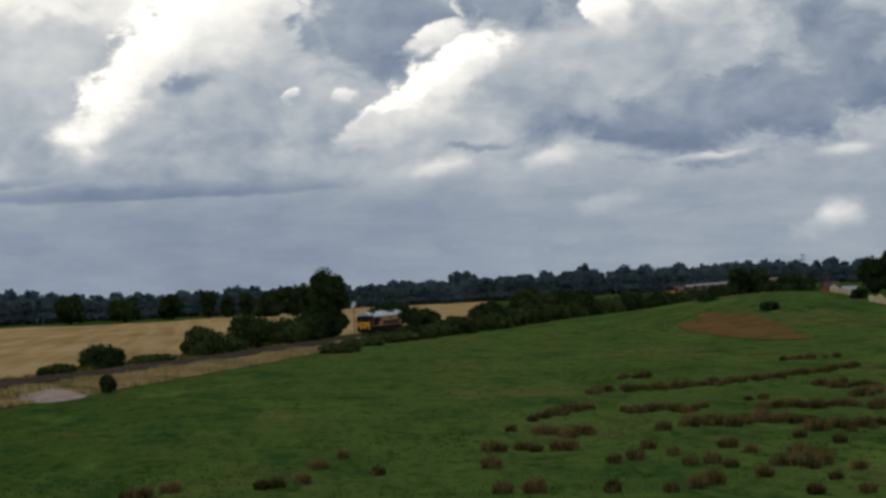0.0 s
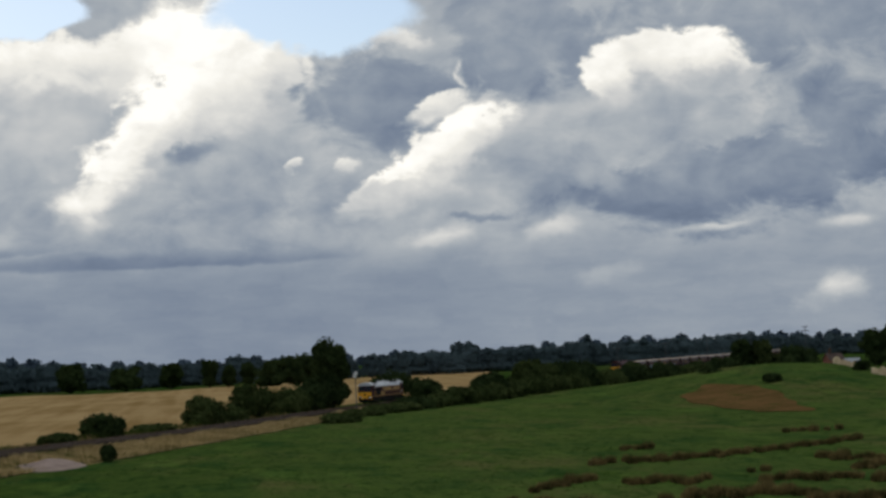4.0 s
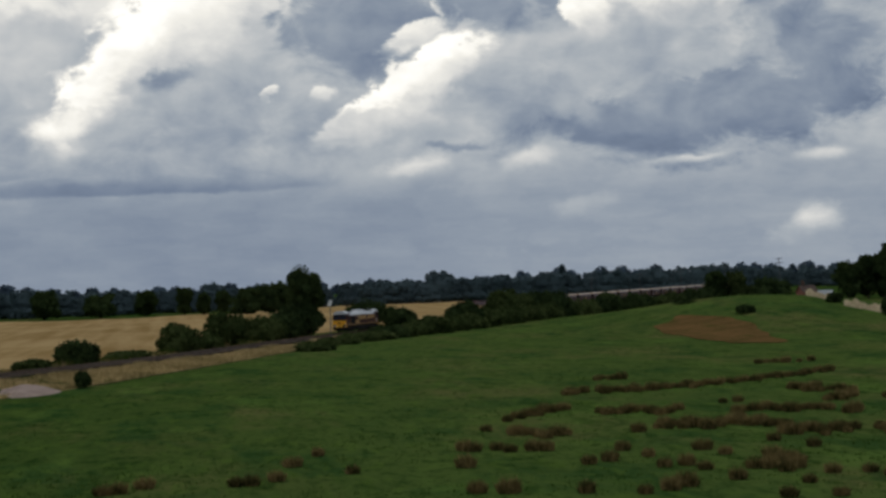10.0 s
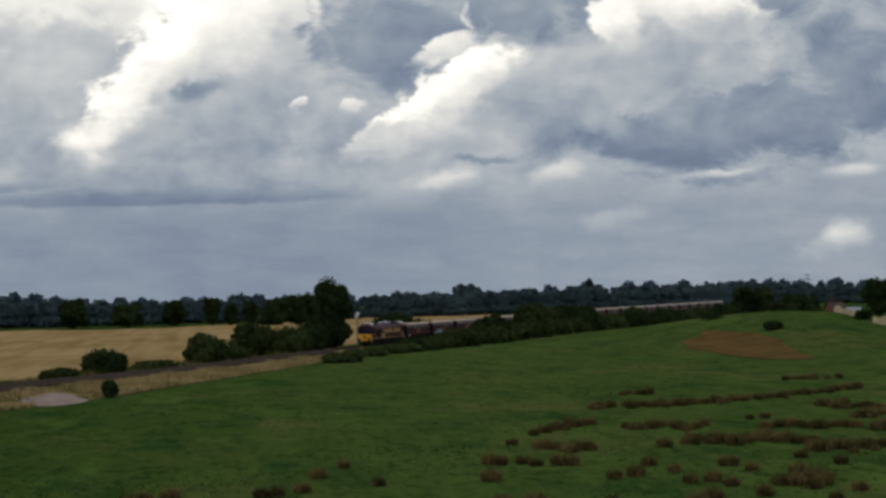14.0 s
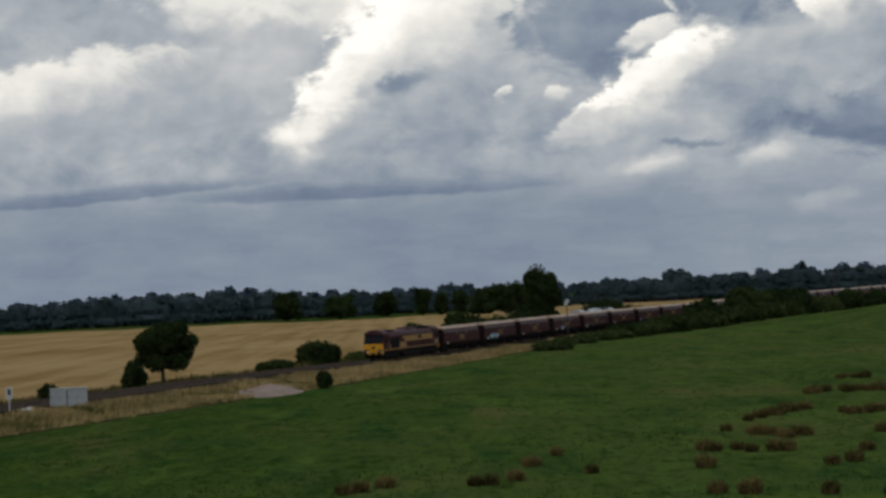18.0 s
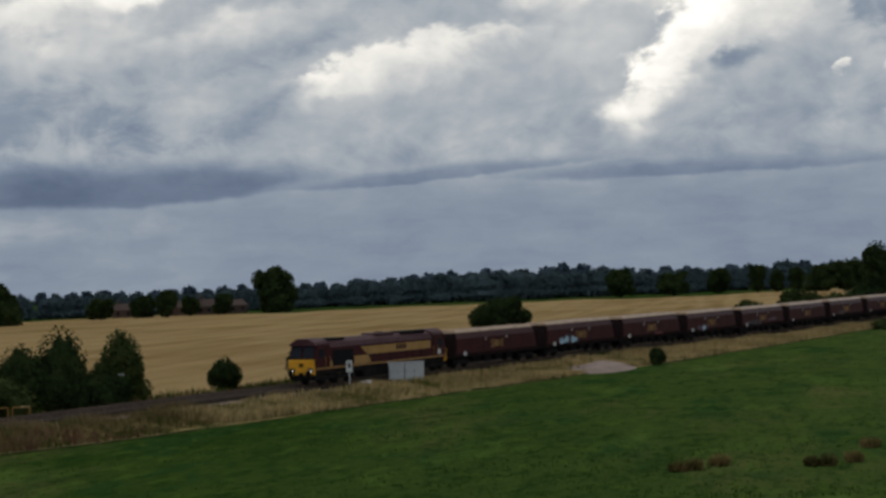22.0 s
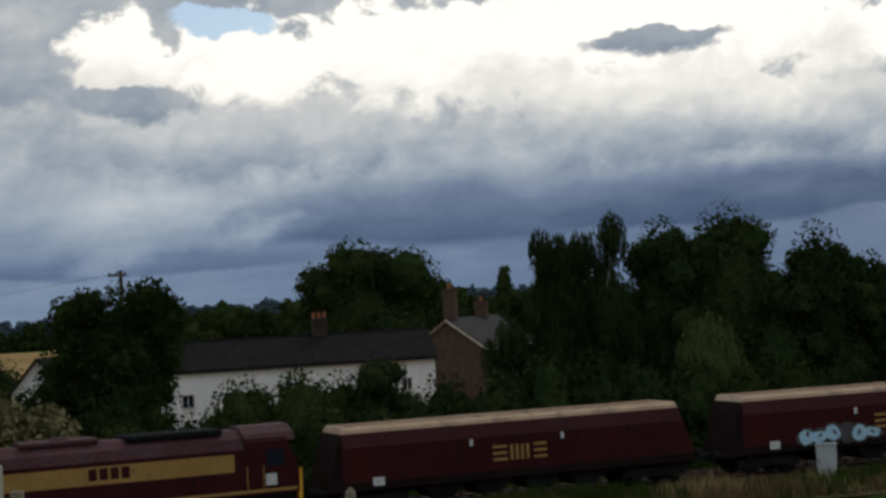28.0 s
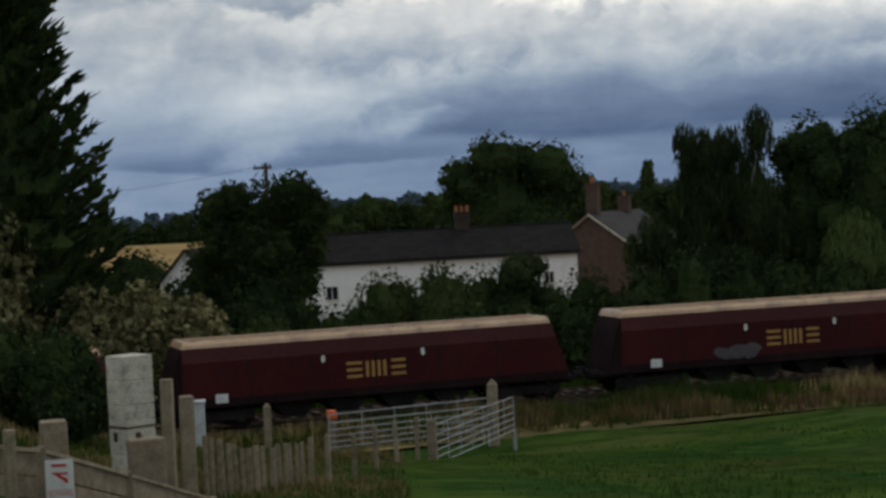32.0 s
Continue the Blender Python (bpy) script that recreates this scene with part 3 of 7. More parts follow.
def on_line(s, lat=0.0):
    """The place s metres along the near track, lat metres to the camera's side of its middle, and its heading's unit vector."""
    y = np.interp(s, LINE_S, LINE_Y)
    x = np.interp(s, LINE_S, LINE_X)
    dx = np.interp(s + 1, LINE_S, LINE_X) - np.interp(s - 1, LINE_S, LINE_X)
    dy = np.interp(s + 1, LINE_S, LINE_Y) - np.interp(s - 1, LINE_S, LINE_Y)
    k = np.hypot(dx, dy)
    dx, dy = dx / k, dy / k
    return x + dy * lat, y - dx * lat, dx, dy


def off_line(x, y):
    """How far a place lies to the camera's side of the near track."""
    slope = np.interp(y, LINE_Y[1:], LINE_BEND)
    return (x - np.interp(y, LINE_Y, LINE_X)) / np.hypot(1, slope)


def ease(v, a, b):
    k = np.clip((v - a) / (b - a), 0, 1)
    return k * k * (3 - 2 * k)


def rail_z(s):
    """The height of the rails: a shallow sag where the line bends away."""
    return -0.38 * ease(np.asarray(s, float), 195, 265) * (1 - ease(np.asarray(s, float), 400, 500))


def land(x, y):
    """The height of the ground."""
    x, y = np.asarray(x, float), np.asarray(y, float)
    z = -0.9 + 0.25 * np.sin(x * 0.021 + 1.0) * np.sin(y * 0.017) * ease(np.hypot(x, y), 60, 200)
    z = z + 4.9 * np.exp(-((x - 103) / 25) ** 2 - ((y - 313) / 62) ** 2)
    lat = off_line(x, y) + 1.7
    near = ease(np.abs(lat), 10.5, 5.6)
    z = z * (1 - near) + (rail_z(y * 1.06) - 0.38) * near
    bank = np.interp(np.abs(y), (0, 3, 6, 8, 15, 23, 28, 37), (6.5, 5.2, 4.2, 3.0, 1.3, 0.4, -0.2, -0.9))
    bank = -0.9 + (bank + 0.9) * ease(x, -62, -50) * ease(x, 120, 60)
    return np.maximum(z, bank)


def verge_edge(s):
    """How far the near verge reaches from the track."""
    return np.interp(s, (0, 70, 95, 115, 150, 200, 260, 330), (5.4, 6.2, 7.2, 11.2, 12.4, 12.4, 10.0, 9.0))


def at(az, d):
    return d * math.sin(radians(az)), d * math.cos(radians(az))


def spot(az, d, sink=0.0):
    x, y = at(az, d)
    return x, y, float(land(x, y)) - sink


def height_for(az, d, el):
    """How tall a thing at that bearing and distance is if its top is seen el degrees above the level."""
    return EYE[2] + d * math.tan(radians(el)) - spot(az, d)[2]


def sheet(name, rows, material, lift=0.0, flat=None):
    """A surface through a grid of places, laid on the land."""
    xy = np.array(rows, float)
    n, k = xy.shape[:2]
    z = land(xy[..., 0], xy[..., 1]) + lift if flat is None else np.full(xy.shape[:2], flat)
    verts = np.concatenate([xy, z[..., None]], 2).reshape(-1, 3)
    faces = [(i * k + j, i * k + j + 1, (i + 1) * k + j + 1, (i + 1) * k + j) for i in range(n - 1) for j in range(k - 1)]
    ob = new(name, mesh_of(name, verts, faces, material, True))
    bm = bmesh.new()
    bm.from_mesh(ob.data)
    bmesh.ops.recalc_face_normals(bm, faces=bm.faces[:])
    if bm.faces and sum(f.normal.z for f in bm.faces) < 0:
        bmesh.ops.reverse_faces(bm, faces=bm.faces[:])
    bm.to_mesh(ob.data)
    bm.free()
    return ob


def build_land():
    azs = np.unique(np.concatenate([np.arange(-180, -100, 4), np.arange(-100, 40, 0.8), np.arange(40, 181, 4)]))
    rs = np.concatenate([[0.0], np.geomspace(2.0, 90, 60), np.geomspace(92, 420, 130), np.geomspace(430, 4600, 40)])
    rows = [[at(a, r) for r in rs] for a in azs]
    tagged(sheet("ground", rows, PASTURE), "green grazed pasture with dry streaks and darker tufts", "ground", kind="structure")
    # the cut cornfield beyond the railway
    rows = []
    for a in np.arange(-89, 9.2, 0.35):
        rr = np.geomspace(20, 1500, 2500)
        lat = off_line(rr * math.sin(radians(a)), rr * math.cos(radians(a)))
        start = rr[np.argmax(lat < -12.5)] if (lat < -12.5).any() else 900
        end = np.interp(a, (-18, -14, -8, -3, 0, 3), (690, 615, 650, 630, 660, 690)) + 10 * math.sin(a * 0.9) + 8 * math.sin(a * 2.3 + 1)
        end = max(end + max(0, a - 3) * 55, start + 4)
        rows.append([at(a, start + (end - start) * k) for k in np.linspace(0, 1, 42) ** 1.6])
    tagged(sheet("cornfield", rows, STUBBLE, 0.10), "pale golden cut cornfield beyond the railway", "field", kind="structure")
    # dry verges on both sides of the line
    for name, a, label in (("verge", 2.7, "dry tan grass verge beside the railway"),
                           ("verge", -6.1, "rough verge between railway and cornfield")):
        rows = [[on_line(s, a + ((verge_edge(s) if a > 0 else -13.5) - a) * k + (0.5 * math.sin(s * 0.11) + 0.3 * math.sin(s * 0.31)) * (k == 1))[:2]
                 for k in np.linspace(0, 1, 7)] for s in np.arange(-60, 340, 2.0)]
        tagged(sheet(name, rows, VERGE, 0.05), label, "verge", kind="structure")
    rows = [[on_line(s, verge_edge(s) + off + 0.25 * math.sin(s * 0.23 + 2 * off))[:2] for off in (-0.45, 0.0, 0.3)] for s in np.arange(20, 300, 2.0)]
    tagged(sheet("field_margin", rows, CESS, 0.06), "pale dry strip between verge and pasture", "path", kind="structure")
    rows = [[on_line(s, lat + 0.12 * math.sin(s * 0.31))[:2] for lat in (3.05, 3.6, 4.4)] for s in np.arange(112, 150, 2.0)]
    tagged(sheet("cess_path", rows, GRAVEL, 0.17), "pale pinkish gravel path along the edge of the railway", "path", kind="structure")
    # bare patch on the knoll
    rows = [[(77 + 6.2 * r * math.cos(t) * (1 + 0.14 * math.sin(3 * t) + 0.07 * math.sin(11 * t)) + 4.5 * r * math.sin(t),
              255 + 36 * r * math.sin(t) * (1 + 0.08 * math.sin(5 * t + 1))) for r in np.linspace(0, 1, 12)]
            for t in np.linspace(0, 2 * math.pi, 120)]
    tagged(sheet("bare_patch", rows, EARTH, 0.07), "bare brown earth patch on the grassy knoll", "earth", kind="structure")
    # low pale bank that runs along the far side of the knoll
    bm = bmesh.new()
    for a0, a1 in ((19.6, 20.35), (20.75, 22.1), (22.55, 25.5)):
        rings = []
        for a in np.linspace(a0, a1, 26):
            d = np.interp(a, (19.6, 20.2, 20.62, 21.89, 23, 25.5), (325, 308, 296, 281, 265, 240))
            ring = []
            for off, up in ((-2.2, 0.0), (-0.9, 0.65 + 0.2 * math.sin(a * 31)), (0.4, 0.85 + 0.25 * math.sin(a * 9) + 0.18 * math.sin(a * 23)), (2.4, 0.0)):
                x, y = at(a, d + off)
                ring.append(bm.verts.new((x, y, land(x, y) + up - 0.03)))
            rings.append(ring)
        for p, q in zip(rings, rings[1:]):
            for i in range(3):
                bm.faces.new((p[i], p[i + 1], q[i + 1], q[i]))
        bm.faces.new(rings[0])
        bm.faces.new(rings[-1][::-1])
    bmesh.ops.recalc_face_normals(bm, faces=bm.faces[:])
    tagged(part("earth_bank", bm, PALE_TRACK), "low pale earth bank behind the knoll", "bank", kind="structure")


build_land()


def build_railway():
    """Two tracks: ballast, rails, sleepers."""
    for lat, words in ((0.0, "near"), (-3.4, "far")):
        ss = np.concatenate([np.arange(-150, 340, 4.0), np.arange(340, 900, 14.0)])
        rings = []
        bm = bmesh.new()
        for s in ss:
            ring = []
            for off, z in ((4.6 if lat == 0 and s > 112 else 2.75, -0.44), (1.95, -0.13), (-1.75, -0.13), (-2.55, -0.42)):
                x, y, _, _ = on_line(s, lat + off)
                ring.append(bm.verts.new((x, y, z + rail_z(s))))
            rings.append(ring)
        for p, q in zip(rings, rings[1:]):
            for i in range(3):
                bm.faces.new((p[i], p[i + 1], q[i + 1], q[i]))
        bmesh.ops.recalc_face_normals(bm, faces=bm.faces[:])
        if sum(f.normal.z for f in bm.faces) < 0:
            bmesh.ops.reverse_faces(bm, faces=bm.faces[:])
        bed = tagged(part("railway_track", bm, BALLAST), "%s railway track on dark brown ballast" % words, "railway track",
                     kind="structure")
        for side in (-0.75, 0.75):
            bm = bmesh.new()
            rings = []
            for s in ss:
                ring = []
                for off, z in ((-0.035, -0.16), (-0.035, 0.0), (0.035, 0.0), (0.035, -0.16)):
                    x, y, _, _ = on_line(s, lat + side + off)
                    ring.append(bm.verts.new((x, y, z + rail_z(s))))
                rings.append(ring)
            for p, q in zip(rings, rings[1:]):
                for i in range(3):
                    bm.faces.new((p[i], p[i + 1], q[i + 1], q[i]))
            bmesh.ops.recalc_face_normals(bm, faces=bm.faces[:])
            part("rail", bm, RAIL, bed)
        # sleepers: the nearest ones are pieces, those further on one joined part
        me = bpy.data.meshes.new("sleeper")
        bm = box(bmesh.new(), -0.13, 0.13, -1.25, 1.25, -0.16, -0.07, 0.02)
        bm.to_mesh(me)
        bm.free()
        me.materials.append(SLEEPER)
        for k in range(290):
            x, y, dx, dy = on_line(12 + k * 0.65, lat)
            piece("sleeper", me, bed, Matrix.LocRotScale((x, y, rail_z(12 + k * 0.65)), Euler((0, 0, math.atan2(dy, dx))), None))
        bm = bmesh.new()
        for k in range(180):
            x, y, dx, dy = on_line(12 + 290 * 0.65 + k * 0.65, lat)
            bmesh.ops.create_cube(bm, size=1.0, matrix=Matrix.LocRotScale((x, y, -0.115 + rail_z(12 + 290 * 0.65 + k * 0.65)), Euler((0, 0, math.atan2(dy, dx))),
                                                                          (0.26, 2.5, 0.09)))
        tagged(part("far_sleepers", bm, SLEEPER, bed), kind="stuff")


build_railway()

# ---------------------------------------------------------------- trees
RNG = np.random.default_rng(7)


def leaves(lobes, count, size, rng, flat=0.35, shape="ball", near=0.70, far=1.03):
    """Corners of many small leaf clumps, strewn between near and far parts of the way out of the lobes (x, y, z, rx, ry, rz)."""
    lobes = np.array(lobes, float)
    area = lobes[:, 3] * lobes[:, 5]
    pick = rng.choice(len(lobes), count, p=area / area.sum())
    way = rng.normal(size=(count, 3))
    way /= np.linalg.norm(way, axis=1)[:, None]
    depth = far - (far - near) * rng.random(count) ** 1.4
    mid = lobes[pick, :3] + way * lobes[pick, 3:] * depth[:, None]
    normal = way + rng.normal(size=(count, 3)) * 0.8
    normal /= np.linalg.norm(normal, axis=1)[:, None]
    u = np.cross(normal, rng.normal(size=(count, 3)))
    u /= np.linalg.norm(u, axis=1)[:, None]
    v = np.cross(normal, u)
    k = (size * (0.55 + 0.9 * rng.random(count)))[:, None]
    if shape == "hang":
        u = np.tile((0, 0, -1.0), (count, 1)) + rng.normal(size=(count, 3)) * 0.22
        v = np.cross(u, rng.normal(size=(count, 3)))
        v /= np.linalg.norm(v, axis=1)[:, None]
        u, v = u * 1.9, v * 0.45
    if shape == "spray":
        out = mid * np.array((1.0, 1.0, 0.0))
        out /= np.linalg.norm(out, axis=1)[:, None] + 1e-6
        u = out + np.array((0, 0, 0.35)) + rng.normal(size=(count, 3)) * 0.3
        v = np.cross(u, rng.normal(size=(count, 3)))
        v /= np.linalg.norm(v, axis=1)[:, None]
        u, v = u * 1.5, v * 0.5
    bend = normal * k * flat
    return np.stack([mid - u * k, mid - v * k * 0.7 + bend, mid + u * k, mid + v * k * 0.7 + bend], 1).reshape(-1, 3)


def knobs(lobes, each, rng):
    """Smaller bosses of foliage on the outside of the lobes, more of them above than below."""
    out = []
    for x, y, z, rx, ry, rz in lobes:
        for _ in range(each):
            way = rng.normal(size=3) + np.array((0.0, 0.0, 0.35))
            way /= np.linalg.norm(way)
            s = rng.uniform(0.24, 0.46)
            out.append((x + way[0] * rx * 0.78, y + way[1] * ry * 0.78, z + way[2] * rz * 0.78, rx * s, ry * s, min(rx, rz) * s))
    return out


def cores(lobes, scale, rng):
    """Rough dark hearts of the lobes, as corners of four-sided faces, so that a crown is not see-through."""
    quads = []
    for x, y, z, rx, ry, rz in lobes:
        rings = 6
        grid = []
        for i in range(rings + 1):
            t = math.pi * i / rings
            row = []
            for j in range(8):
                p = 2 * math.pi * j / 8
                k = scale * rng.uniform(0.78, 1.12)
                row.append((x + rx * k * math.sin(t) * math.cos(p), y + ry * k * math.sin(t) * math.sin(p), z + rz * k * math.cos(t)))
            grid.append(row + row[:1])
        for i in range(rings):
            for j in range(8):
                quads += [grid[i][j], grid[i + 1][j], grid[i + 1][j + 1], grid[i][j + 1]]
    return np.array(quads)


def trunk_mesh(height, radius, limbs, material, lean=0.03):
    bm = bmesh.new()
    top = Vector((lean * height, 0, height))
    tube(bm, (0, 0, -0.4), top * 0.45, radius, radius * 0.75, 8)
    tube(bm, top * 0.43, top, radius * 0.77, radius * 0.2, 7)
    for start, end in limbs:
        tube(bm, start, end, radius * 0.4, radius * 0.08, 5)
    me = bpy.data.meshes.new("trunk")
    bm.to_mesh(me)
    bm.free()
    me.materials.append(material)
    return me


def lobes_of(kind, h, w, rng):
    """Lobes of a crown, and how high its trunk goes, for a tree h tall and w wide."""
    r = w / 2
    out = []
    if kind == "oak":
        for k in range(20):
            p, q = rng.random() * 2 * math.pi, math.sqrt(rng.random())
            zz = 0.20 + 0.66 * rng.random() ** 0.8
            reach = r * 0.70 * q * math.sqrt(max(0.1, 1 - ((zz - 0.45) / 0.62) ** 2))
            s = r * rng.uniform(0.26, 0.42) * (1.22 - 0.45 * zz)
            out.append((reach * math.cos(p), reach * math.sin(p), h * zz, s, s, min(s * 0.9, h * (1.0 - zz) + 0.03 * h)))
        out.append((0, 0, h * 0.55, r * 0.62, r * 0.62, h * 0.40))
        out.append((0, 0, h * 0.28, r * 0.6, r * 0.6, h * 0.24))
    elif kind == "dense":
        for k in range(36):
            p, q = rng.random() * 2 * math.pi, math.sqrt(rng.random())
            zz = 0.10 + 0.79 * rng.random() ** 0.75
            s = r * rng.uniform(0.22, 0.34)
            out.append((r * 0.72 * q * math.cos(p), r * 0.70 * q * math.sin(p), h * zz, s, s, min(s, h * (1.0 - zz) + 0.02 * h)))
        out.append((0, 0, h * 0.48, r * 0.72, r * 0.72, h * 0.44))
    elif kind == "spread":
        for k in range(22):
            p, q = rng.random() * 2 * math.pi, math.sqrt(rng.random())
            zz = 0.30 + 0.56 * rng.random()
            reach = r * 0.76 * q * math.sqrt(max(0.15, 1 - ((zz - 0.48) / 0.55) ** 2))
            s = r * rng.uniform(0.20, 0.32)
            out.append((reach * math.cos(p), reach * math.sin(p), h * zz, s, s, s * 0.7))
        out.append((0, 0, h * 0.60, r * 0.62, r * 0.62, h * 0.28))
    elif kind in ("bush", "weeping"):
        for k in range(11):
            p, q = rng.random() * 2 * math.pi, math.sqrt(rng.random())
            s = r * rng.uniform(0.3, 0.5)
            zz = rng.uniform(0.2, 0.68) * (1 - 0.3 * q)
            out.append((r * 0.66 * q * math.cos(p), r * 0.66 * q * math.sin(p), h * zz, s, s, min(s, h * (1 - zz))))
        out.append((0, 0, h * 0.42, r * 0.72, r * 0.72, h * 0.46))
    elif kind == "poplar":
        for k in range(9):
            zz = 0.12 + 0.78 * k / 8
            s = r * (0.9 - 0.55 * abs(zz - 0.42) / 0.5)
            out.append((rng.normal() * r * 0.16, rng.normal() * r * 0.16, h * zz, s, s, h * 0.11))
    elif kind == "spruce":
        for k in range(13):
            zz = 0.06 + 0.9 * k / 12
            s = r * (1.03 - zz) ** 0.8 * rng.uniform(0.8, 1.05)
            out.append((rng.normal() * r * 0.10, rng.normal() * r * 0.10, h * zz, s, s, h * 0.065))
    elif kind == "pine":
        for k in range(24):
            p, q = rng.random() * 2 * math.pi, math.sqrt(rng.random())
            zz = rng.uniform(0.66, 0.93)
            s = r * rng.uniform(0.20, 0.33)
            reach = r * 0.80 * q * math.sqrt(max(0.1, 1 - ((zz - 0.74) / 0.24) ** 2))
            out.append((reach * math.cos(p), reach * math.sin(p), h * zz, s, s, s * 0.8))
        for k in range(5):
            p = rng.random() * 2 * math.pi
            s = r * rng.uniform(0.16, 0.26)
            out.append((r * 0.6 * math.cos(p), r * 0.6 * math.sin(p), h * rng.uniform(0.56, 0.68), s, s, s * 0.55))
    elif kind == "willow":
        for k in range(12):
            p, q = rng.random() * 2 * math.pi, math.sqrt(rng.random())
            s = r * rng.uniform(0.22, 0.34)
            zz = rng.uniform(0.3, 0.86)
            out.append((r * 0.62 * q * math.cos(p), r * 0.62 * q * math.sin(p), h * zz, s, s, min(s * 1.7, h * (1.0 - zz) + 0.02 * h)))
        out.append((0, 0, h * 0.45, r * 0.6, r * 0.6, h * 0.4))
    return out


def tree(kind, name, place, h, w, leaf, count, size, label, category="tree", bark=None, seed=0, group=""):
    """A tree of trunk and crown."""
    rng = np.random.default_rng(1000 + seed)
    base = new(name)
    base.location = place
    base.rotation_euler = (0, 0, rng.random() * 6.28)
    lobes = lobes_of(kind, h, w, rng)
    tall = {"oak": 0.62, "bush": 0.4, "poplar": 0.8, "spruce": 0.95, "pine": 0.85, "willow": 0.7, "weeping": 0.6, "spread": 0.6, "dense": 0.6}[kind]
    limbs = []
    for x, y, z, rx, ry, rz in lobes[:7]:
        limbs.append(((0.03 * h * tall * 0.6, 0, max(0.12 * h, z * (0.85 if kind == "pine" else 0.55))), (x * 0.9, y * 0.9, z)))
    piece("trunk", trunk_mesh(h * tall, max(0.05, 0.022 * h + 0.012 * w), limbs, bark or BARK), base)
    shape = {"willow": "hang", "weeping": "hang", "spruce": "spray"}.get(kind, "ball")
    loose = kind in ("pine", "spruce", "willow", "weeping")
    bosses = lobes + knobs(lobes, 3, rng) if not loose else lobes
    verts = np.concatenate([leaves(bosses, int(count * 0.80), size, rng, shape=shape, near=0.80, far=1.06),
                            leaves(lobes, int(count * 0.22), size * 1.9, rng, shape=shape, near=0.66, far=0.92)])
    heart = cores(lobes, 0.80 if not loose else 0.66, rng)
    tall = h / np.quantile(verts[:, 2], 0.998)
    verts[:, 2] = np.maximum(verts[:, 2] * tall, 0.02)
    heart[:, 2] = np.clip(heart[:, 2] * tall, 0.02, h * 0.97)
    piece("crown", fast_mesh("crown", np.concatenate([verts, heart]), 4, leaf), base)
    return tagged(base, label, category, group)


# far woodland: one mass of many trees behind the fields, its skyline by bearing
SKYLINE_AZ = (-86, -76, -69, -67, -60, -50, -40.5, -38.5, -34, -31.7, -28, -26, -21.6, -18, -13.3, -10.3, -7.7, -5, -2.4,
              0.2, 1, 5.3, 8, 10, 12, 15, 18, 20, 24, 30)
SKYLINE_EL = (0.25, 0.21, 0.48, 0.56, 0.5, 0.3, 0.25, 0.13, 0.36, 0.42, 0.25, 0.2, 0.04, 0.08, 0.07, 0.24, 0.33, 0.25, 0.13,
              0.06, 0.12, 0.08, 0.18, 0.24, 0.24, 0.30, 0.24, 0.20, 0.25, 0.3)


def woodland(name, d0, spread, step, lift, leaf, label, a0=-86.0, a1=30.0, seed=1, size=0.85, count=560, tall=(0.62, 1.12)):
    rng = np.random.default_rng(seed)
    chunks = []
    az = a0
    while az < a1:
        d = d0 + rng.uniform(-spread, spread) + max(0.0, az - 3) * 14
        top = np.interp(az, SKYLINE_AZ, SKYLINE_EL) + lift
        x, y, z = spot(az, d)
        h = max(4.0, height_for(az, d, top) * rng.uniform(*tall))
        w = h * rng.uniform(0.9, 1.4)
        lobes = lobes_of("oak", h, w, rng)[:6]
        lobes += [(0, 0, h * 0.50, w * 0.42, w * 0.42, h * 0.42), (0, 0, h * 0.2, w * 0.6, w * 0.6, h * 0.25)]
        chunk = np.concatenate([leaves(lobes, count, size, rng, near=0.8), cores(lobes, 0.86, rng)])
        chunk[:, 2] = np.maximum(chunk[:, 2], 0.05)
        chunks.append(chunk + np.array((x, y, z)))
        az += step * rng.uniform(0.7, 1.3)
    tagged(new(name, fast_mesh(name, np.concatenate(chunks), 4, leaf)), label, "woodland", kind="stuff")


woodland("far_woodland", 735, 18, 0.62, 0.0, LEAF_FAR_HAZE, "dark green belt of distant trees behind the fields", a0=-29.0, seed=3, size=0.7, tall=(0.84, 1.04))
# western belt: the darker oak leaf colour stands in for shade on it
woodland("far_woodland", 735, 18, 0.62, 0.0, LEAF_OAK, "belt of distant trees beyond the houses and fields, shade put into its leaf colour", a1=-29.0, seed=6)
woodland("far_woodland", 800, 20, 0.75, -0.02, LEAF_FAR_HAZE, "dark distant trees behind the field edge", seed=4, size=1.1, count=330, tall=(0.86, 1.0))
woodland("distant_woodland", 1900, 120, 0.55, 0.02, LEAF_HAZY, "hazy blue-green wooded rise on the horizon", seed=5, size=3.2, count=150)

# trees and bushes: kind, bearing, distance, height of the top in degrees, width in metres, leaves, count, leaf size, words
OAK, BUSH = "oak", "bush"


def plant(rows, group=""):
    for k, (kind, az, d, el, w, leaf, count, size, words) in enumerate(rows):
        # what grows beyond the line stays clear of both tracks
        start = d
        while -5.4 - w * 0.55 < off_line(*at(az, d)) < 1.0 and d < start + 130:
            d += 1.0
        w *= d / start
        h = max(0.5, height_for(az, d, el))
        count, size = (int(count * 2.6), size * 0.57) if d < 200 else (int(count * 1.5), size * 0.8)
        name = {"bush": "bush", "spruce": "conifer", "pine": "pine_tree", "willow": "willow_tree", "poplar": "poplar_tree", "weeping": "willow_tree"}.get(kind, "tree")
        tree(kind, name, spot(az, d), h, w, leaf, count, size, words, "bush" if kind == "bush" else "tree",
             BARK_PALE if leaf == LEAF_BIRCH else None, seed=int(az * 37 + d) % 9973, group=group)


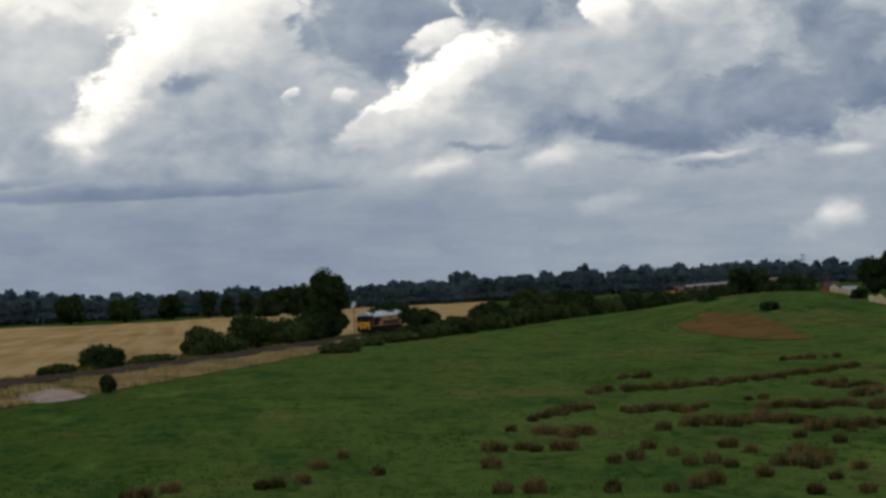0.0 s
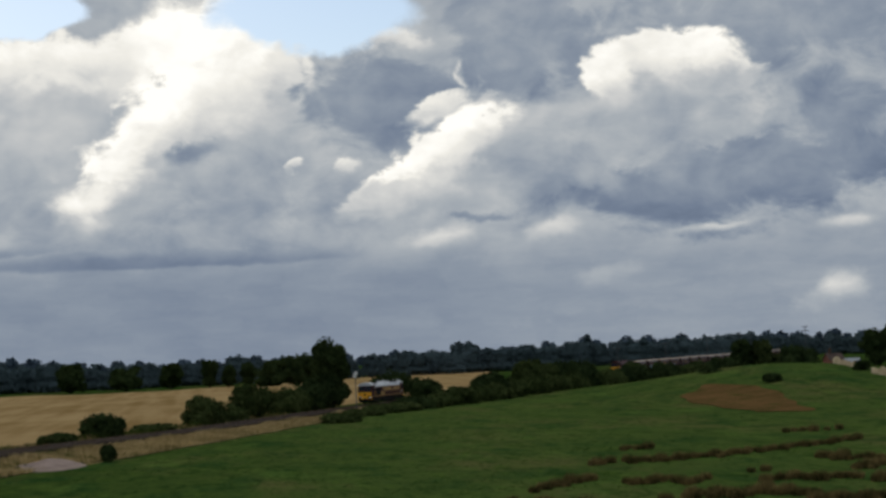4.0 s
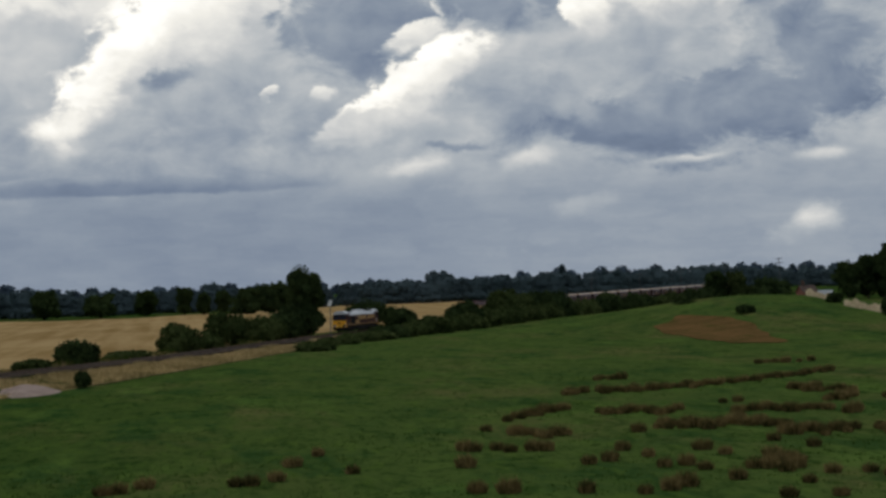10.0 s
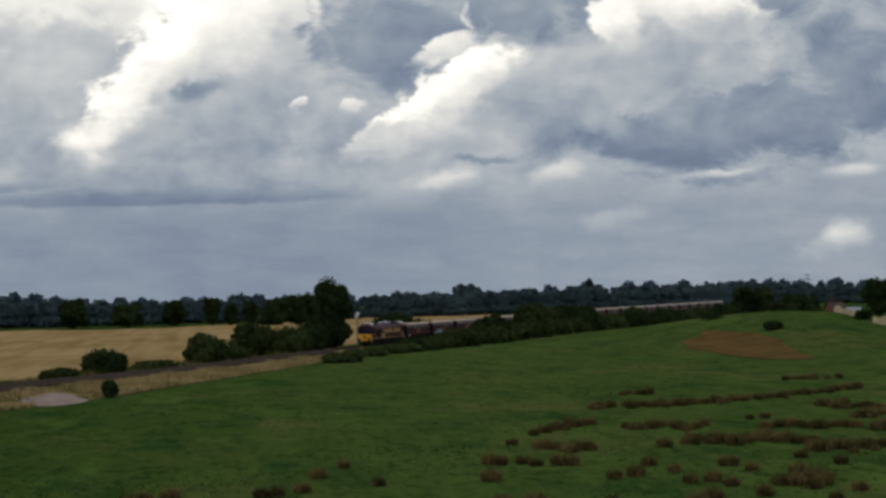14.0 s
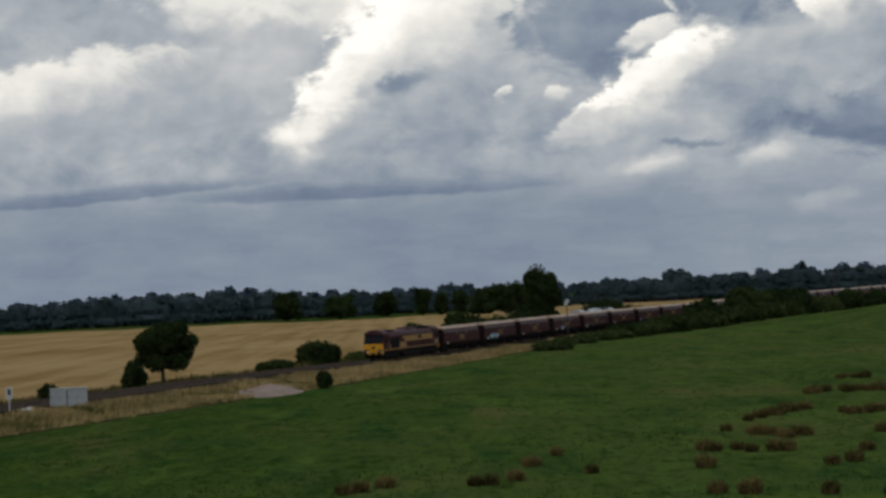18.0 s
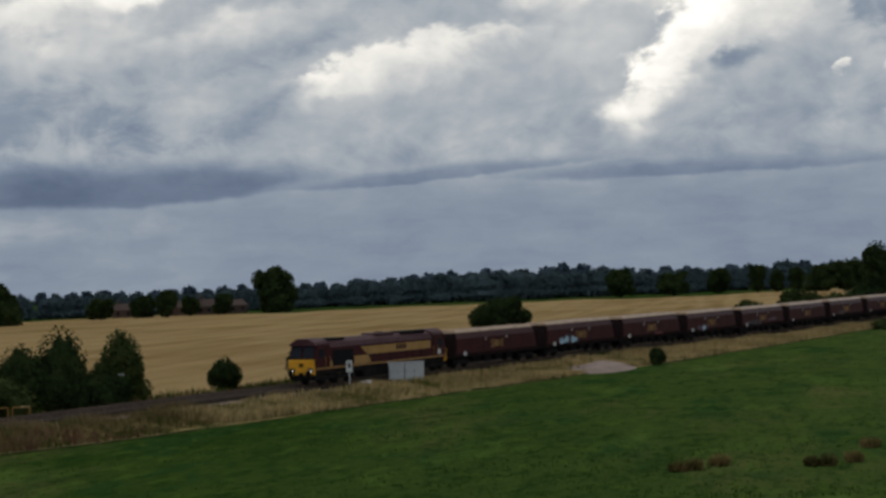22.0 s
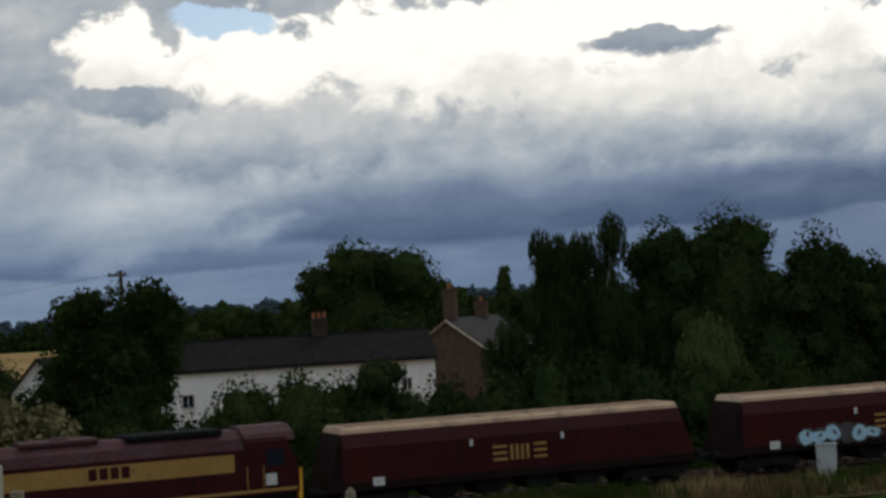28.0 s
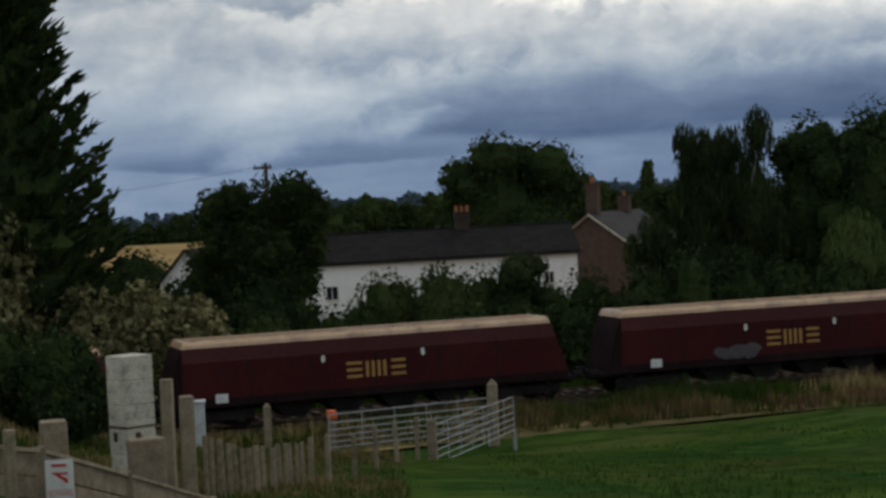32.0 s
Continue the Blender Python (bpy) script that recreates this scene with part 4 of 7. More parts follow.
plant([
    (OAK, 3.85, 303, 0.58, 8.6, LEAF_DARK, 4200, 0.32, "tall dark broadleaf tree beside the railway"),
    (BUSH, 3.7, 299, -0.55, 9.0, LEAF_DARK, 1500, 0.34, "dark undergrowth at the foot of a tall tree"),
    (OAK, 2.25, 640, 0.02, 15, LEAF_DARK, 1100, 0.7, "dark wood's edge behind the cornfield"),
    (OAK, 2.95, 640, 0.16, 16, LEAF_DARK, 1200, 0.7, "dark tree on the wood's edge behind the cornfield"),
    (OAK, 1.09, 790, 0.20, 15, LEAF_FAR_HAZE, 800, 0.8, "hazy round tree rising over the far belt"),
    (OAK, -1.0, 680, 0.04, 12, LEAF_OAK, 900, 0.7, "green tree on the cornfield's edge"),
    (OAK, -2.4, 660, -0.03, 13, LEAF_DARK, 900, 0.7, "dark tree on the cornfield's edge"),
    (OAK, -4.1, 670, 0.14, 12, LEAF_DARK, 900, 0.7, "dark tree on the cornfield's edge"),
    (OAK, 8.2, 840, 0.34, 20, LEAF_FAR_HAZE, 1100, 1.0, "large round dark tree at the field's end"),
    (OAK, 12.1, 900, 0.42, 6, LEAF_FAR_HAZE, 400, 0.9, "slim dark tree rising above the woodland"),
    (OAK, 6.3, 800, 0.12, 14, LEAF_FAR_HAZE, 700, 1.0, "dark tree at the cornfield's edge"),
    (OAK, 0.19, 660, 0.09, 7, LEAF_DARK, 900, 0.6, "small dark tree at the cornfield's edge"),
    (OAK, 0.80, 665, -0.07, 6.5, LEAF_DARK, 800, 0.6, "small dark tree at the cornfield's edge"),
    (OAK, 1.40, 670, -0.04, 7, LEAF_DARK, 800, 0.6, "small dark tree at the cornfield's edge"),
    (OAK, -14.9, 655, 0.64, 18, LEAF_DARK, 2600, 0.75, "big round lone oak at the field's far edge"),
    (OAK, -18.35, 640, 0.06, 9, LEAF_DARK, 1300, 0.65, "small dark tree at the field's far edge"),
    (OAK, -16.55, 655, -0.12, 9, LEAF_DARK, 700, 0.7, "dark tree before far houses"),
    (OAK, -17.55, 655, -0.18, 8, LEAF_OAK, 700, 0.7, "dark green tree before far houses"),
    (OAK, -19.0, 655, -0.10, 10, LEAF_DARK, 800, 0.7, "dark tree before far houses"),
    (OAK, -20.3, 650, -0.14, 11, LEAF_OAK, 800, 0.7, "dark green tree at the field's far edge"),
    (OAK, -23.5, 600, 0.50, 16, LEAF_DARK, 2200, 0.7, "dark tree in a clump at the field's edge"),
    (OAK, -24.9, 600, 0.60, 18, LEAF_DARK, 2400, 0.7, "tall dark tree in a clump at the field's edge"),
    (OAK, -26.35, 605, 0.45, 12, LEAF_DARK, 1700, 0.7, "dark tree at the end of a clump"),
    (BUSH, -23.4, 597, -0.12, 16, LEAF_DARK, 1100, 0.6, "dark undergrowth below a clump of trees"),
    (BUSH, -24.6, 597, -0.10, 18, LEAF_DARK, 1200, 0.6, "dark undergrowth below a clump of trees"),
    (BUSH, -26.1, 600, -0.15, 18, LEAF_DARK, 1200, 0.6, "dark undergrowth below a clump of trees"),
    (BUSH, -14.9, 652, -0.15, 16, LEAF_DARK, 1000, 0.6, "dark undergrowth below a lone oak"),
    ("spread", -8.0, 191, -0.62, 8.4, LEAF_DARK, 4000, 0.25, "spreading dark lone tree on the railway verge"),
    (BUSH, -8.9, 186, -1.75, 2.6, LEAF_DARK, 700, 0.22, "low dark bush beside a lone tree"),
    (OAK, -40.4, 640, 0.55, 13, LEAF_FAR_HAZE, 900, 0.8, "dark tree on the far field's edge"),
    (OAK, -42.9, 560, 0.1, 8, LEAF_FAR_HAZE, 500, 0.8, "dark tree near a far barn"),
])
plant([
    (BUSH, -0.05, 252, -1.02, 6.5, LEAF_HEDGE, 1500, 0.30, "green hedgerow bush beyond the railway"),
    (BUSH, 1.35, 264, -0.70, 8.0, LEAF_HEDGE, 1800, 0.30, "tall green hedgerow bush beyond the railway"),
    (BUSH, 2.5, 277, -0.88, 8.5, LEAF_HEDGE, 1700, 0.30, "green hedgerow bush beyond the railway"),
    (BUSH, 3.2, 290, -0.80, 8.0, LEAF_DARK, 1500, 0.30, "dark hedgerow bush beside a tall tree"),
    (BUSH, 0.8, 256, -1.45, 6.0, LEAF_HEDGE, 1000, 0.28, "low hedgerow bush beyond the railway"),
    (BUSH, -3.1, 219, -1.42, 6.2, LEAF_DARK, 1500, 0.27, "dark rounded bush on the verge"),
    (BUSH, -1.6, 231, -1.80, 7.0, LEAF_HEDGE, 1100, 0.27, "straggling low bush on the verge"),
    (BUSH, -4.6, 207, -1.95, 5.0, LEAF_HEDGE, 900, 0.26, "low bush on the field verge"),
    (BUSH, -11.5, 172, -2.35, 2.2, LEAF_BIRCH, 420, 0.2, "small pale green shrub at the field's edge"),
    (BUSH, -14.0, 165, -1.92, 5.2, LEAF_DARK, 1300, 0.22, "dark rounded bush beyond the railway"),
    (BUSH, -16.6, 158, -2.15, 3.4, LEAF_DARK, 800, 0.2, "dark bush beyond the railway"),
    (BUSH, -19.75, 149, -1.16, 4.8, LEAF_HEDGE, 1700, 0.2, "rounded green bush beside the cornfield"),
    (BUSH, -21.6, 142, -0.98, 5.6, LEAF_DARK, 2000, 0.2, "tall dark bush beside the cornfield"),
    (BUSH, -22.8, 140, -1.5, 5.0, LEAF_DARK, 1500, 0.2, "spreading dark bush beside the cornfield"),
    (BUSH, -25.2, 131, -1.62, 5.6, LEAF_HEDGE, 1700, 0.19, "broad green bush beside the railway"),
    (BUSH, -24.2, 128, -2.6, 3.4, LEAF_HEDGE, 700, 0.19, "low green bush beside the railway"),
    (BUSH, -20.4, 134, -2.3, 5.0, LEAF_DARK, 1400, 0.19, "dark lower bush beside the cornfield"),
    (BUSH, -22.0, 131, -2.1, 6.0, LEAF_DARK, 1600, 0.19, "dark lower bush beside the cornfield"),
    (BUSH, -23.4, 129, -2.4, 5.0, LEAF_HEDGE, 1300, 0.19, "green lower bush beside the cornfield"),
    (BUSH, -26.2, 124, -2.1, 5.5, LEAF_DARK, 1600, 0.19, "dark bush beside the railway"),
    (BUSH, -27.6, 121, -1.9, 6.0, LEAF_DARK, 1800, 0.19, "dark bush beside the railway"),
    (BUSH, -39.4, 89, -4.4, 4.6, LEAF_DARK, 1500, 0.16, "low green bush in the long verge grass"),
    (BUSH, -3.0, 178, -2.38, 2.1, LEAF_DARK, 420, 0.2, "small dark bush on the near verge"),
    (BUSH, 4.3, 256, -1.72, 8.0, LEAF_HEDGE, 1100, 0.28, "low spreading bush on the near verge"),
    (BUSH, 5.6, 292, -1.50, 8.0, LEAF_HEDGE, 1200, 0.3, "hedge bush between pasture and railway"),
    (BUSH, 5.9, 362, -0.48, 9.5, LEAF_DARK, 1300, 0.32, "dark bush behind a standing locomotive"),
    (BUSH, 6.9, 378, -0.72, 8.0, LEAF_DARK, 1100, 0.32, "dark bush beyond the railway"),
    (BUSH, 6.6, 305, -1.28, 8.5, LEAF_DARK, 1300, 0.3, "dark hedge bush between pasture and railway"),
    (BUSH, 7.8, 322, -1.05, 9.0, LEAF_HEDGE, 1400, 0.32, "hedge bush between pasture and railway"),
    (BUSH, 8.9, 350, -0.62, 10.0, LEAF_DARK, 1300, 0.34, "dark hedge bush between pasture and railway"),
    (BUSH, 10.3, 378, -0.33, 11.5, LEAF_HEDGE, 2600, 0.42, "large rounded hawthorn beside the railway"),
    (BUSH, 11.6, 388, -0.42, 12.0, LEAF_DARK, 1500, 0.4, "dark hawthorn beside the railway"),
    (BUSH, 12.5, 400, -0.70, 10.0, LEAF_HEDGE, 1100, 0.4, "hedge bush at the foot of the knoll"),
    (BUSH, 13.4, 425, -0.62, 9.0, LEAF_DARK, 1000, 0.42, "dark hedge bush at the foot of the knoll"),
    (BUSH, 14.4, 440, -0.55, 10.0, LEAF_DARK, 1000, 0.42, "dark hedge bush at the foot of the knoll"),
    (BUSH, 15.3, 452, -0.52, 10.0, LEAF_HEDGE, 900, 0.42, "hedge bush behind the knoll"),
    (BUSH, 16.2, 470, -0.46, 10.0, LEAF_DARK, 1000, 0.44, "dark hedge bush behind the knoll"),
    (OAK, 16.88, 480, 0.05, 7.5, LEAF_DARK, 1200, 0.45, "dark small tree behind the knoll"),
    (BUSH, 17.7, 480, -0.42, 8.5, LEAF_HEDGE, 1000, 0.45, "green bush behind the knoll"),
    (OAK, 18.5, 478, -0.20, 13, LEAF_DARK, 1400, 0.45, "dark rounded tree behind the knoll"),
    (OAK, 11.35, 400, -0.40, 9.0, LEAF_DARK, 1300, 0.4, "dark small hedgerow tree beside the railway"),
    (OAK, 13.45, 430, -0.50, 8.0, LEAF_HEDGE, 1100, 0.42, "small green hedgerow tree beside the railway"),
    (OAK, 17.5, 482, 0.02, 7.5, LEAF_HEDGE, 1000, 0.45, "small green tree behind the knoll"),
    (BUSH, 15.4, 400, -0.92, 7.0, LEAF_DARK, 900, 0.36, "dark rounded bush before the hedgerow"),
    (BUSH, 15.9, 330, -1.16, 6.0, LEAF_DARK, 800, 0.34, "dark bush at the edge of the knoll"),
    (BUSH, 17.75, 292, -1.02, 3.6, LEAF_DARK, 600, 0.26, "low dark bush on the grassy knoll"),
    (BUSH, 20.45, 299, -0.72, 2.8, LEAF_DARK, 500, 0.3, "dark bush in a gap of the pale bank"),
    (BUSH, 22.10, 275, -0.92, 3.0, LEAF_DARK, 600, 0.3, "dark bush in a gap of the pale bank"),
], "hedgerow bushes along the railway")
plant([
    ("poplar", 21.95, 560, 0.74, 6, LEAF_DARK, 700, 0.6, "tall dark conifer on the wood's edge"),
    ("poplar", 22.55, 565, 0.70, 6, LEAF_DARK, 700, 0.6, "tall dark conifer on the wood's edge"),
    ("poplar", 23.2, 560, 0.80, 7, LEAF_DARK, 700, 0.6, "tall dark conifer on the wood's edge"),
    (OAK, 20.9, 545, 0.22, 10, LEAF_DARK, 900, 0.6, "dark tree on the wood's edge"),
    (OAK, 21.5, 550, 0.40, 10, LEAF_DARK, 900, 0.6, "dark tree on the wood's edge"),
    (OAK, 22.3, 545, 0.45, 12, LEAF_DARK, 1000, 0.6, "dark tree on the wood's edge"),
    (OAK, 23.3, 545, 0.5, 13, LEAF_DARK, 1000, 0.6, "dark tree on the wood's edge"),
    (OAK, 24.4, 545, 0.5, 13, LEAF_DARK, 900, 0.6, "dark tree on the wood's edge"),
], "trees of the wood beyond the knoll")
plant([
    (OAK, -29.2, 129, 0.98, 9.6, LEAF_DARK, 5600, 0.2, "tall dark tree beside the railway"),
    (OAK, -28.45, 129, 1.28, 3.2, LEAF_BIRCH, 1500, 0.18, "slender tree with a feathery top"),
    (BUSH, -27.2, 126, -0.85, 4.8, LEAF_DARK, 1800, 0.18, "dark bush at the end of the trees"),
    (OAK, -31.3, 127, -0.25, 6.0, LEAF_DARK, 2600, 0.2, "dark tree behind the railway"),
    (OAK, -34.1, 125, -0.19, 6.6, LEAF_OAK, 2800, 0.2, "dark green tree behind the railway"),
    (OAK, -35.4, 123, -0.50, 6.0, LEAF_DARK, 2600, 0.2, "dark tree behind the railway"),
    (OAK, -37.0, 121, 0.13, 4.6, LEAF_OAK, 2800, 0.2, "dark green tree behind the railway"),
    (OAK, -38.8, 119, -0.30, 6.0, LEAF_DARK, 2600, 0.2, "dark tree behind the railway"),
    ("spruce", -41.75, 113, 1.20, 7.6, LEAF_NEEDLE, 6200, 0.22, "dark pointed conifer behind the railway"),
    (OAK, -40.2, 116, -0.55, 5.0, LEAF_DARK, 2200, 0.19, "dark tree beside a conifer"),
    (BUSH, -43.2, 108, -1.0, 5.0, LEAF_DARK, 2200, 0.18, "dark undergrowth behind the railway"),
    ("pine", -45.65, 108, 2.0, 6.6, LEAF_NEEDLE, 4200, 0.2, "tall open pine with a bare trunk"),
    (BUSH, -45.0, 106, -1.3, 5.5, LEAF_OAK, 2200, 0.18, "dark undergrowth below a pine"),
    (BUSH, -47.2, 105, -0.7, 5.0, LEAF_DARK, 2200, 0.18, "dark undergrowth below a pine"),
    (OAK, -48.8, 105, 0.75, 5.5, LEAF_DARK, 3000, 0.18, "dark tree behind the railway"),
    (OAK, -50.4, 104, 1.82, 7.0, LEAF_DARK, 4400, 0.18, "tall dark tree behind the railway"),
    (OAK, -53.2, 103, 2.50, 8.5, LEAF_DARK, 5200, 0.18, "tallest dark tree behind the railway"),
    (OAK, -55.2, 102, 2.25, 6.5, LEAF_DARK, 4000, 0.18, "tall dark tree behind the railway"),
    ("willow", -57.3, 99, 2.45, 5.6, LEAF_BIRCH, 4200, 0.17, "tall birch with drooping twigs"),
    ("willow", -58.6, 98, 2.05, 4.6, LEAF_BIRCH, 3400, 0.17, "birch with drooping twigs"),
    ("willow", -60.0, 97, -0.65, 4.6, LEAF_BIRCH, 2400, 0.16, "small drooping birch in front of a brick house"),
    ("weeping", -53.9, 93, -0.85, 5.4, LEAF_WILLOW, 4600, 0.14, "pale green willow beside the railway"),
    (BUSH, -52.0, 95, -2.0, 4.5, LEAF_DARK, 1800, 0.17, "dark bush behind the railway"),
    (BUSH, -56.3, 93, -2.2, 4.5, LEAF_DARK, 1800, 0.17, "dark bush behind the railway"),
    (BUSH, -58.4, 92, -2.3, 4.5, LEAF_DARK, 1800, 0.17, "dark bush behind the railway"),
    (BUSH, -60.8, 90, -2.9, 4.0, LEAF_DARK, 1500, 0.17, "dark bush in front of a brick house"),
    (BUSH, -49.6, 101, -1.9, 4.5, LEAF_DARK, 1800, 0.17, "dark bush behind the railway"),
    (BUSH, -47.4, 100, -2.1, 4.2, LEAF_OAK, 1700, 0.17, "dark bush behind the railway"),
    (BUSH, -41.0, 104, -1.9, 4.6, LEAF_DARK, 1700, 0.18, "dark bush behind the railway"),
    (BUSH, -38.4, 108, -1.8, 5.0, LEAF_OAK, 1700, 0.18, "dark bush behind the railway"),
    (BUSH, -35.8, 111, -1.6, 5.2, LEAF_DARK, 1700, 0.18, "dark bush behind the railway"),
    (BUSH, -33.0, 114, -1.5, 5.4, LEAF_OAK, 1700, 0.18, "dark bush behind the railway"),
    (BUSH, -30.4, 117, -1.4, 5.4, LEAF_DARK, 1700, 0.18, "dark bush behind the railway"),
], "trees beyond the railway")
plant([
    ("dense", -72.25, 93, 1.22, 7.6, LEAF_OAK, 8000, 0.17, "dense dark green tree beside a white house"),
    (BUSH, -72.6, 90, -1.6, 6.0, LEAF_DARK, 2600, 0.17, "dark lower growth of a dense tree"),
    (BUSH, -68.6, 91, -2.0, 5.6, LEAF_HEDGE, 2400, 0.16, "green bush in front of a white house"),
    (BUSH, -66.8, 90, -1.85, 5.6, LEAF_HEDGE, 2400, 0.16, "green bush in front of a white house"),
    (BUSH, -65.6, 92, -2.0, 4.6, LEAF_HEDGE, 1800, 0.16, "green bush in front of a white house"),
    (OAK, -64.4, 91, -1.6, 5.0, LEAF_BIRCH, 2000, 0.15, "thin leafy tree in front of a white house"),
    (BUSH, -62.8, 87, -2.9, 3.8, LEAF_DARK, 1400, 0.16, "dark bush beside the railway"),
    (BUSH, -70.3, 86, -3.0, 4.0, LEAF_DARK, 1500, 0.16, "dark hedge beside the railway"),
    (BUSH, -66.2, 86, -3.1, 4.0, LEAF_DARK, 1500, 0.16, "dark hedge beside the railway"),
    (BUSH, -64.2, 86, -3.2, 4.0, LEAF_DARK, 1500, 0.16, "dark hedge beside the railway"),
    (BUSH, -72.4, 84, -3.1, 4.4, LEAF_HEDGE, 1500, 0.16, "green hedge beside the railway"),
    (OAK, -64.85, 160, 2.04, 15.6, LEAF_DARK, 5000, 0.28, "great dark oak behind a white house"),
    (OAK, -62.4, 175, 0.98, 8.0, LEAF_DARK, 2400, 0.28, "dark tree behind a brick house"),
    (OAK, -69.8, 300, 0.22, 14, LEAF_OAK, 1800, 0.5, "dark trees on a rise behind a white house"),
    (OAK, -59.2, 178, 0.35, 7.0, LEAF_DARK, 1800, 0.28, "dark tree behind a brick house"),
    (OAK, -57.0, 150, 0.9, 9.0, LEAF_DARK, 2200, 0.26, "dark tree behind birches"),
    (OAK, -54.4, 145, 0.8, 9.0, LEAF_DARK, 2200, 0.26, "dark tree behind taller trees"),
    (OAK, -51.6, 140, 0.6, 9.0, LEAF_DARK, 2200, 0.26, "dark tree behind taller trees"),
    ("poplar", -60.2, 300, 1.12, 5.2, LEAF_DARK, 900, 0.32, "tall columnar poplar behind the houses"),
    (BUSH, -74.6, 79, -2.45, 4.6, LEAF_PALE, 2600, 0.24, "pale leafy bramble thicket beside the railway"),
    (BUSH, -76.2, 79, -1.95, 5.0, LEAF_PALE, 3000, 0.24, "pale leafy bramble thicket beside the railway"),
    (BUSH, -77.9, 79, -1.95, 5.0, LEAF_PALE, 3000, 0.24, "pale leafy bramble thicket beside the railway"),
    (BUSH, -80.6, 79, 0.55, 5.4, LEAF_PALE, 3600, 0.24, "tall pale leafy climber on a thicket"),
    (BUSH, -75.2, 97, -1.9, 3.0, LEAF_DARK, 1300, 0.18, "dark bush beside a white-gabled outbuilding"),
    (BUSH, -76.4, 112, -0.68, 5.0, LEAF_DARK, 1600, 0.2, "dark hedge behind brambles"),
    (BUSH, -77.9, 106, -0.66, 5.0, LEAF_DARK, 1600, 0.2, "dark hedge behind brambles"),
    (BUSH, -78.8, 104, -0.75, 7.0, LEAF_DARK, 1600, 0.2, "dark hedge behind brambles"),
    (BUSH, -74.25, 95, -0.62, 3.8, LEAF_DARK, 1700, 0.18, "dark bush beside a white-gabled outbuilding"),
    (BUSH, -76.0, 130, -1.0, 7.0, LEAF_DARK, 1500, 0.24, "dark bush at the edge of a far field"),
    (BUSH, -79.0, 47, -3.2, 3.0, LEAF_DARK, 2600, 0.11, "dark green bush on the embankment"),
    (BUSH, -81.0, 44, -2.9, 3.6, LEAF_DARK, 2600, 0.11, "dark green bush on the embankment"),
    (BUSH, -83.0, 42, -3.2, 4.4, LEAF_DARK, 2200, 0.11, "dark green bush on the embankment"),
], "garden trees and hedges by the houses")
plant([(BUSH, az, float(np.interp(az, (5, 7, 9, 11, 12.6), (280, 308, 340, 372, 395))),
        float(np.interp(az, (5.2, 6.5, 7.8, 9, 10.3, 11.5, 12.6), (-1.62, -1.42, -1.2, -1.0, -0.85, -0.75, -0.75))), 7.5,
        LEAF_HEDGE if int(az * 10) % 3 else LEAF_DARK, 900, 0.32, "dense hedge bush between pasture and railway") for az in np.arange(5.0, 12.8, 0.6)],
      "hedgerow bushes along the railway")
# dense undergrowth along the far side of the line
_rng = random.Random(31)
plant([(BUSH, az + _rng.uniform(-0.3, 0.3), float(np.interp(az, (-64, -55, -45, -35, -28), (88, 91, 97, 107, 120))) + (6 if -51 < az < -47.5 else 0), -2.6 + 0.9 * _rng.random() - 0.02 * (az + 45), 4.6,
        _rng.choice((LEAF_DARK, LEAF_OAK, LEAF_DARK)), 1300, 0.17, "dense dark undergrowth beside the railway") for az in np.arange(-62.0, -28.5, 1.55)],
      "undergrowth beside the railway")


plant([(BUSH, az, 117 + 2 * _rng.random(), -1.25 + 0.35 * _rng.random(), 5.2, _rng.choice((LEAF_DARK, LEAF_OAK)), 2300, 0.18,
        "dense dark thicket beyond the railway") for az in np.arange(-48.5, -29.0, 1.1)], "thicket beyond the railway")


def big_conifer(az, d, h, w, seed):
    """A tall conifer with tiers of upswept branches."""
    rng = np.random.default_rng(seed)
    base = new("conifer")
    base.location = spot(az, d)
    piece("trunk", trunk_mesh(h * 0.97, 0.3, [], BARK, 0.0), base)
    chunks = []
    for k in range(340):
        zz = 0.03 + 0.95 * (k / 339) ** 0.9
        reach = w / 2 * (1.03 - zz) ** 0.85 * rng.uniform(0.82, 1.06) + 0.15
        p = k * 2.39996
        n = int(26 + 60 * (1 - zz))
        q = rng.random(n) ** 0.6
        mid = np.stack([np.cos(p) * reach * q, np.sin(p) * reach * q, h * zz + reach * (0.34 * q ** 2 - 0.10)], 1)
        mid += rng.normal(size=(n, 3)) * (0.10 + 0.16 * (1 - q))[:, None]
        u = np.array((math.cos(p), math.sin(p), 0.75)) + rng.normal(size=(n, 3)) * 0.35
        v = np.cross(u, rng.normal(size=(n, 3)))
        v /= np.linalg.norm(v, axis=1)[:, None]
        k2 = (0.16 + 0.14 * rng.random(n))[:, None]
        chunks.append(np.stack([mid - u * k2, mid - v * k2 * 0.5, mid + u * k2 * 1.3, mid + v * k2 * 0.5], 1).reshape(-1, 3))
    heart = cores([(0, 0, h * z, w * 0.36 * (1.02 - z), w * 0.36 * (1.02 - z), h * 0.09) for z in np.linspace(0.04, 0.9, 10)], 1.0, rng)
    piece("crown", fast_mesh("crown", np.concatenate(chunks + [heart]), 4, LEAF_NEEDLE), base)
    tagged(base, "tall dark conifer with upswept tiered branches", "tree")


big_conifer(-80.2, 82, 25.0, 13.6, 5)


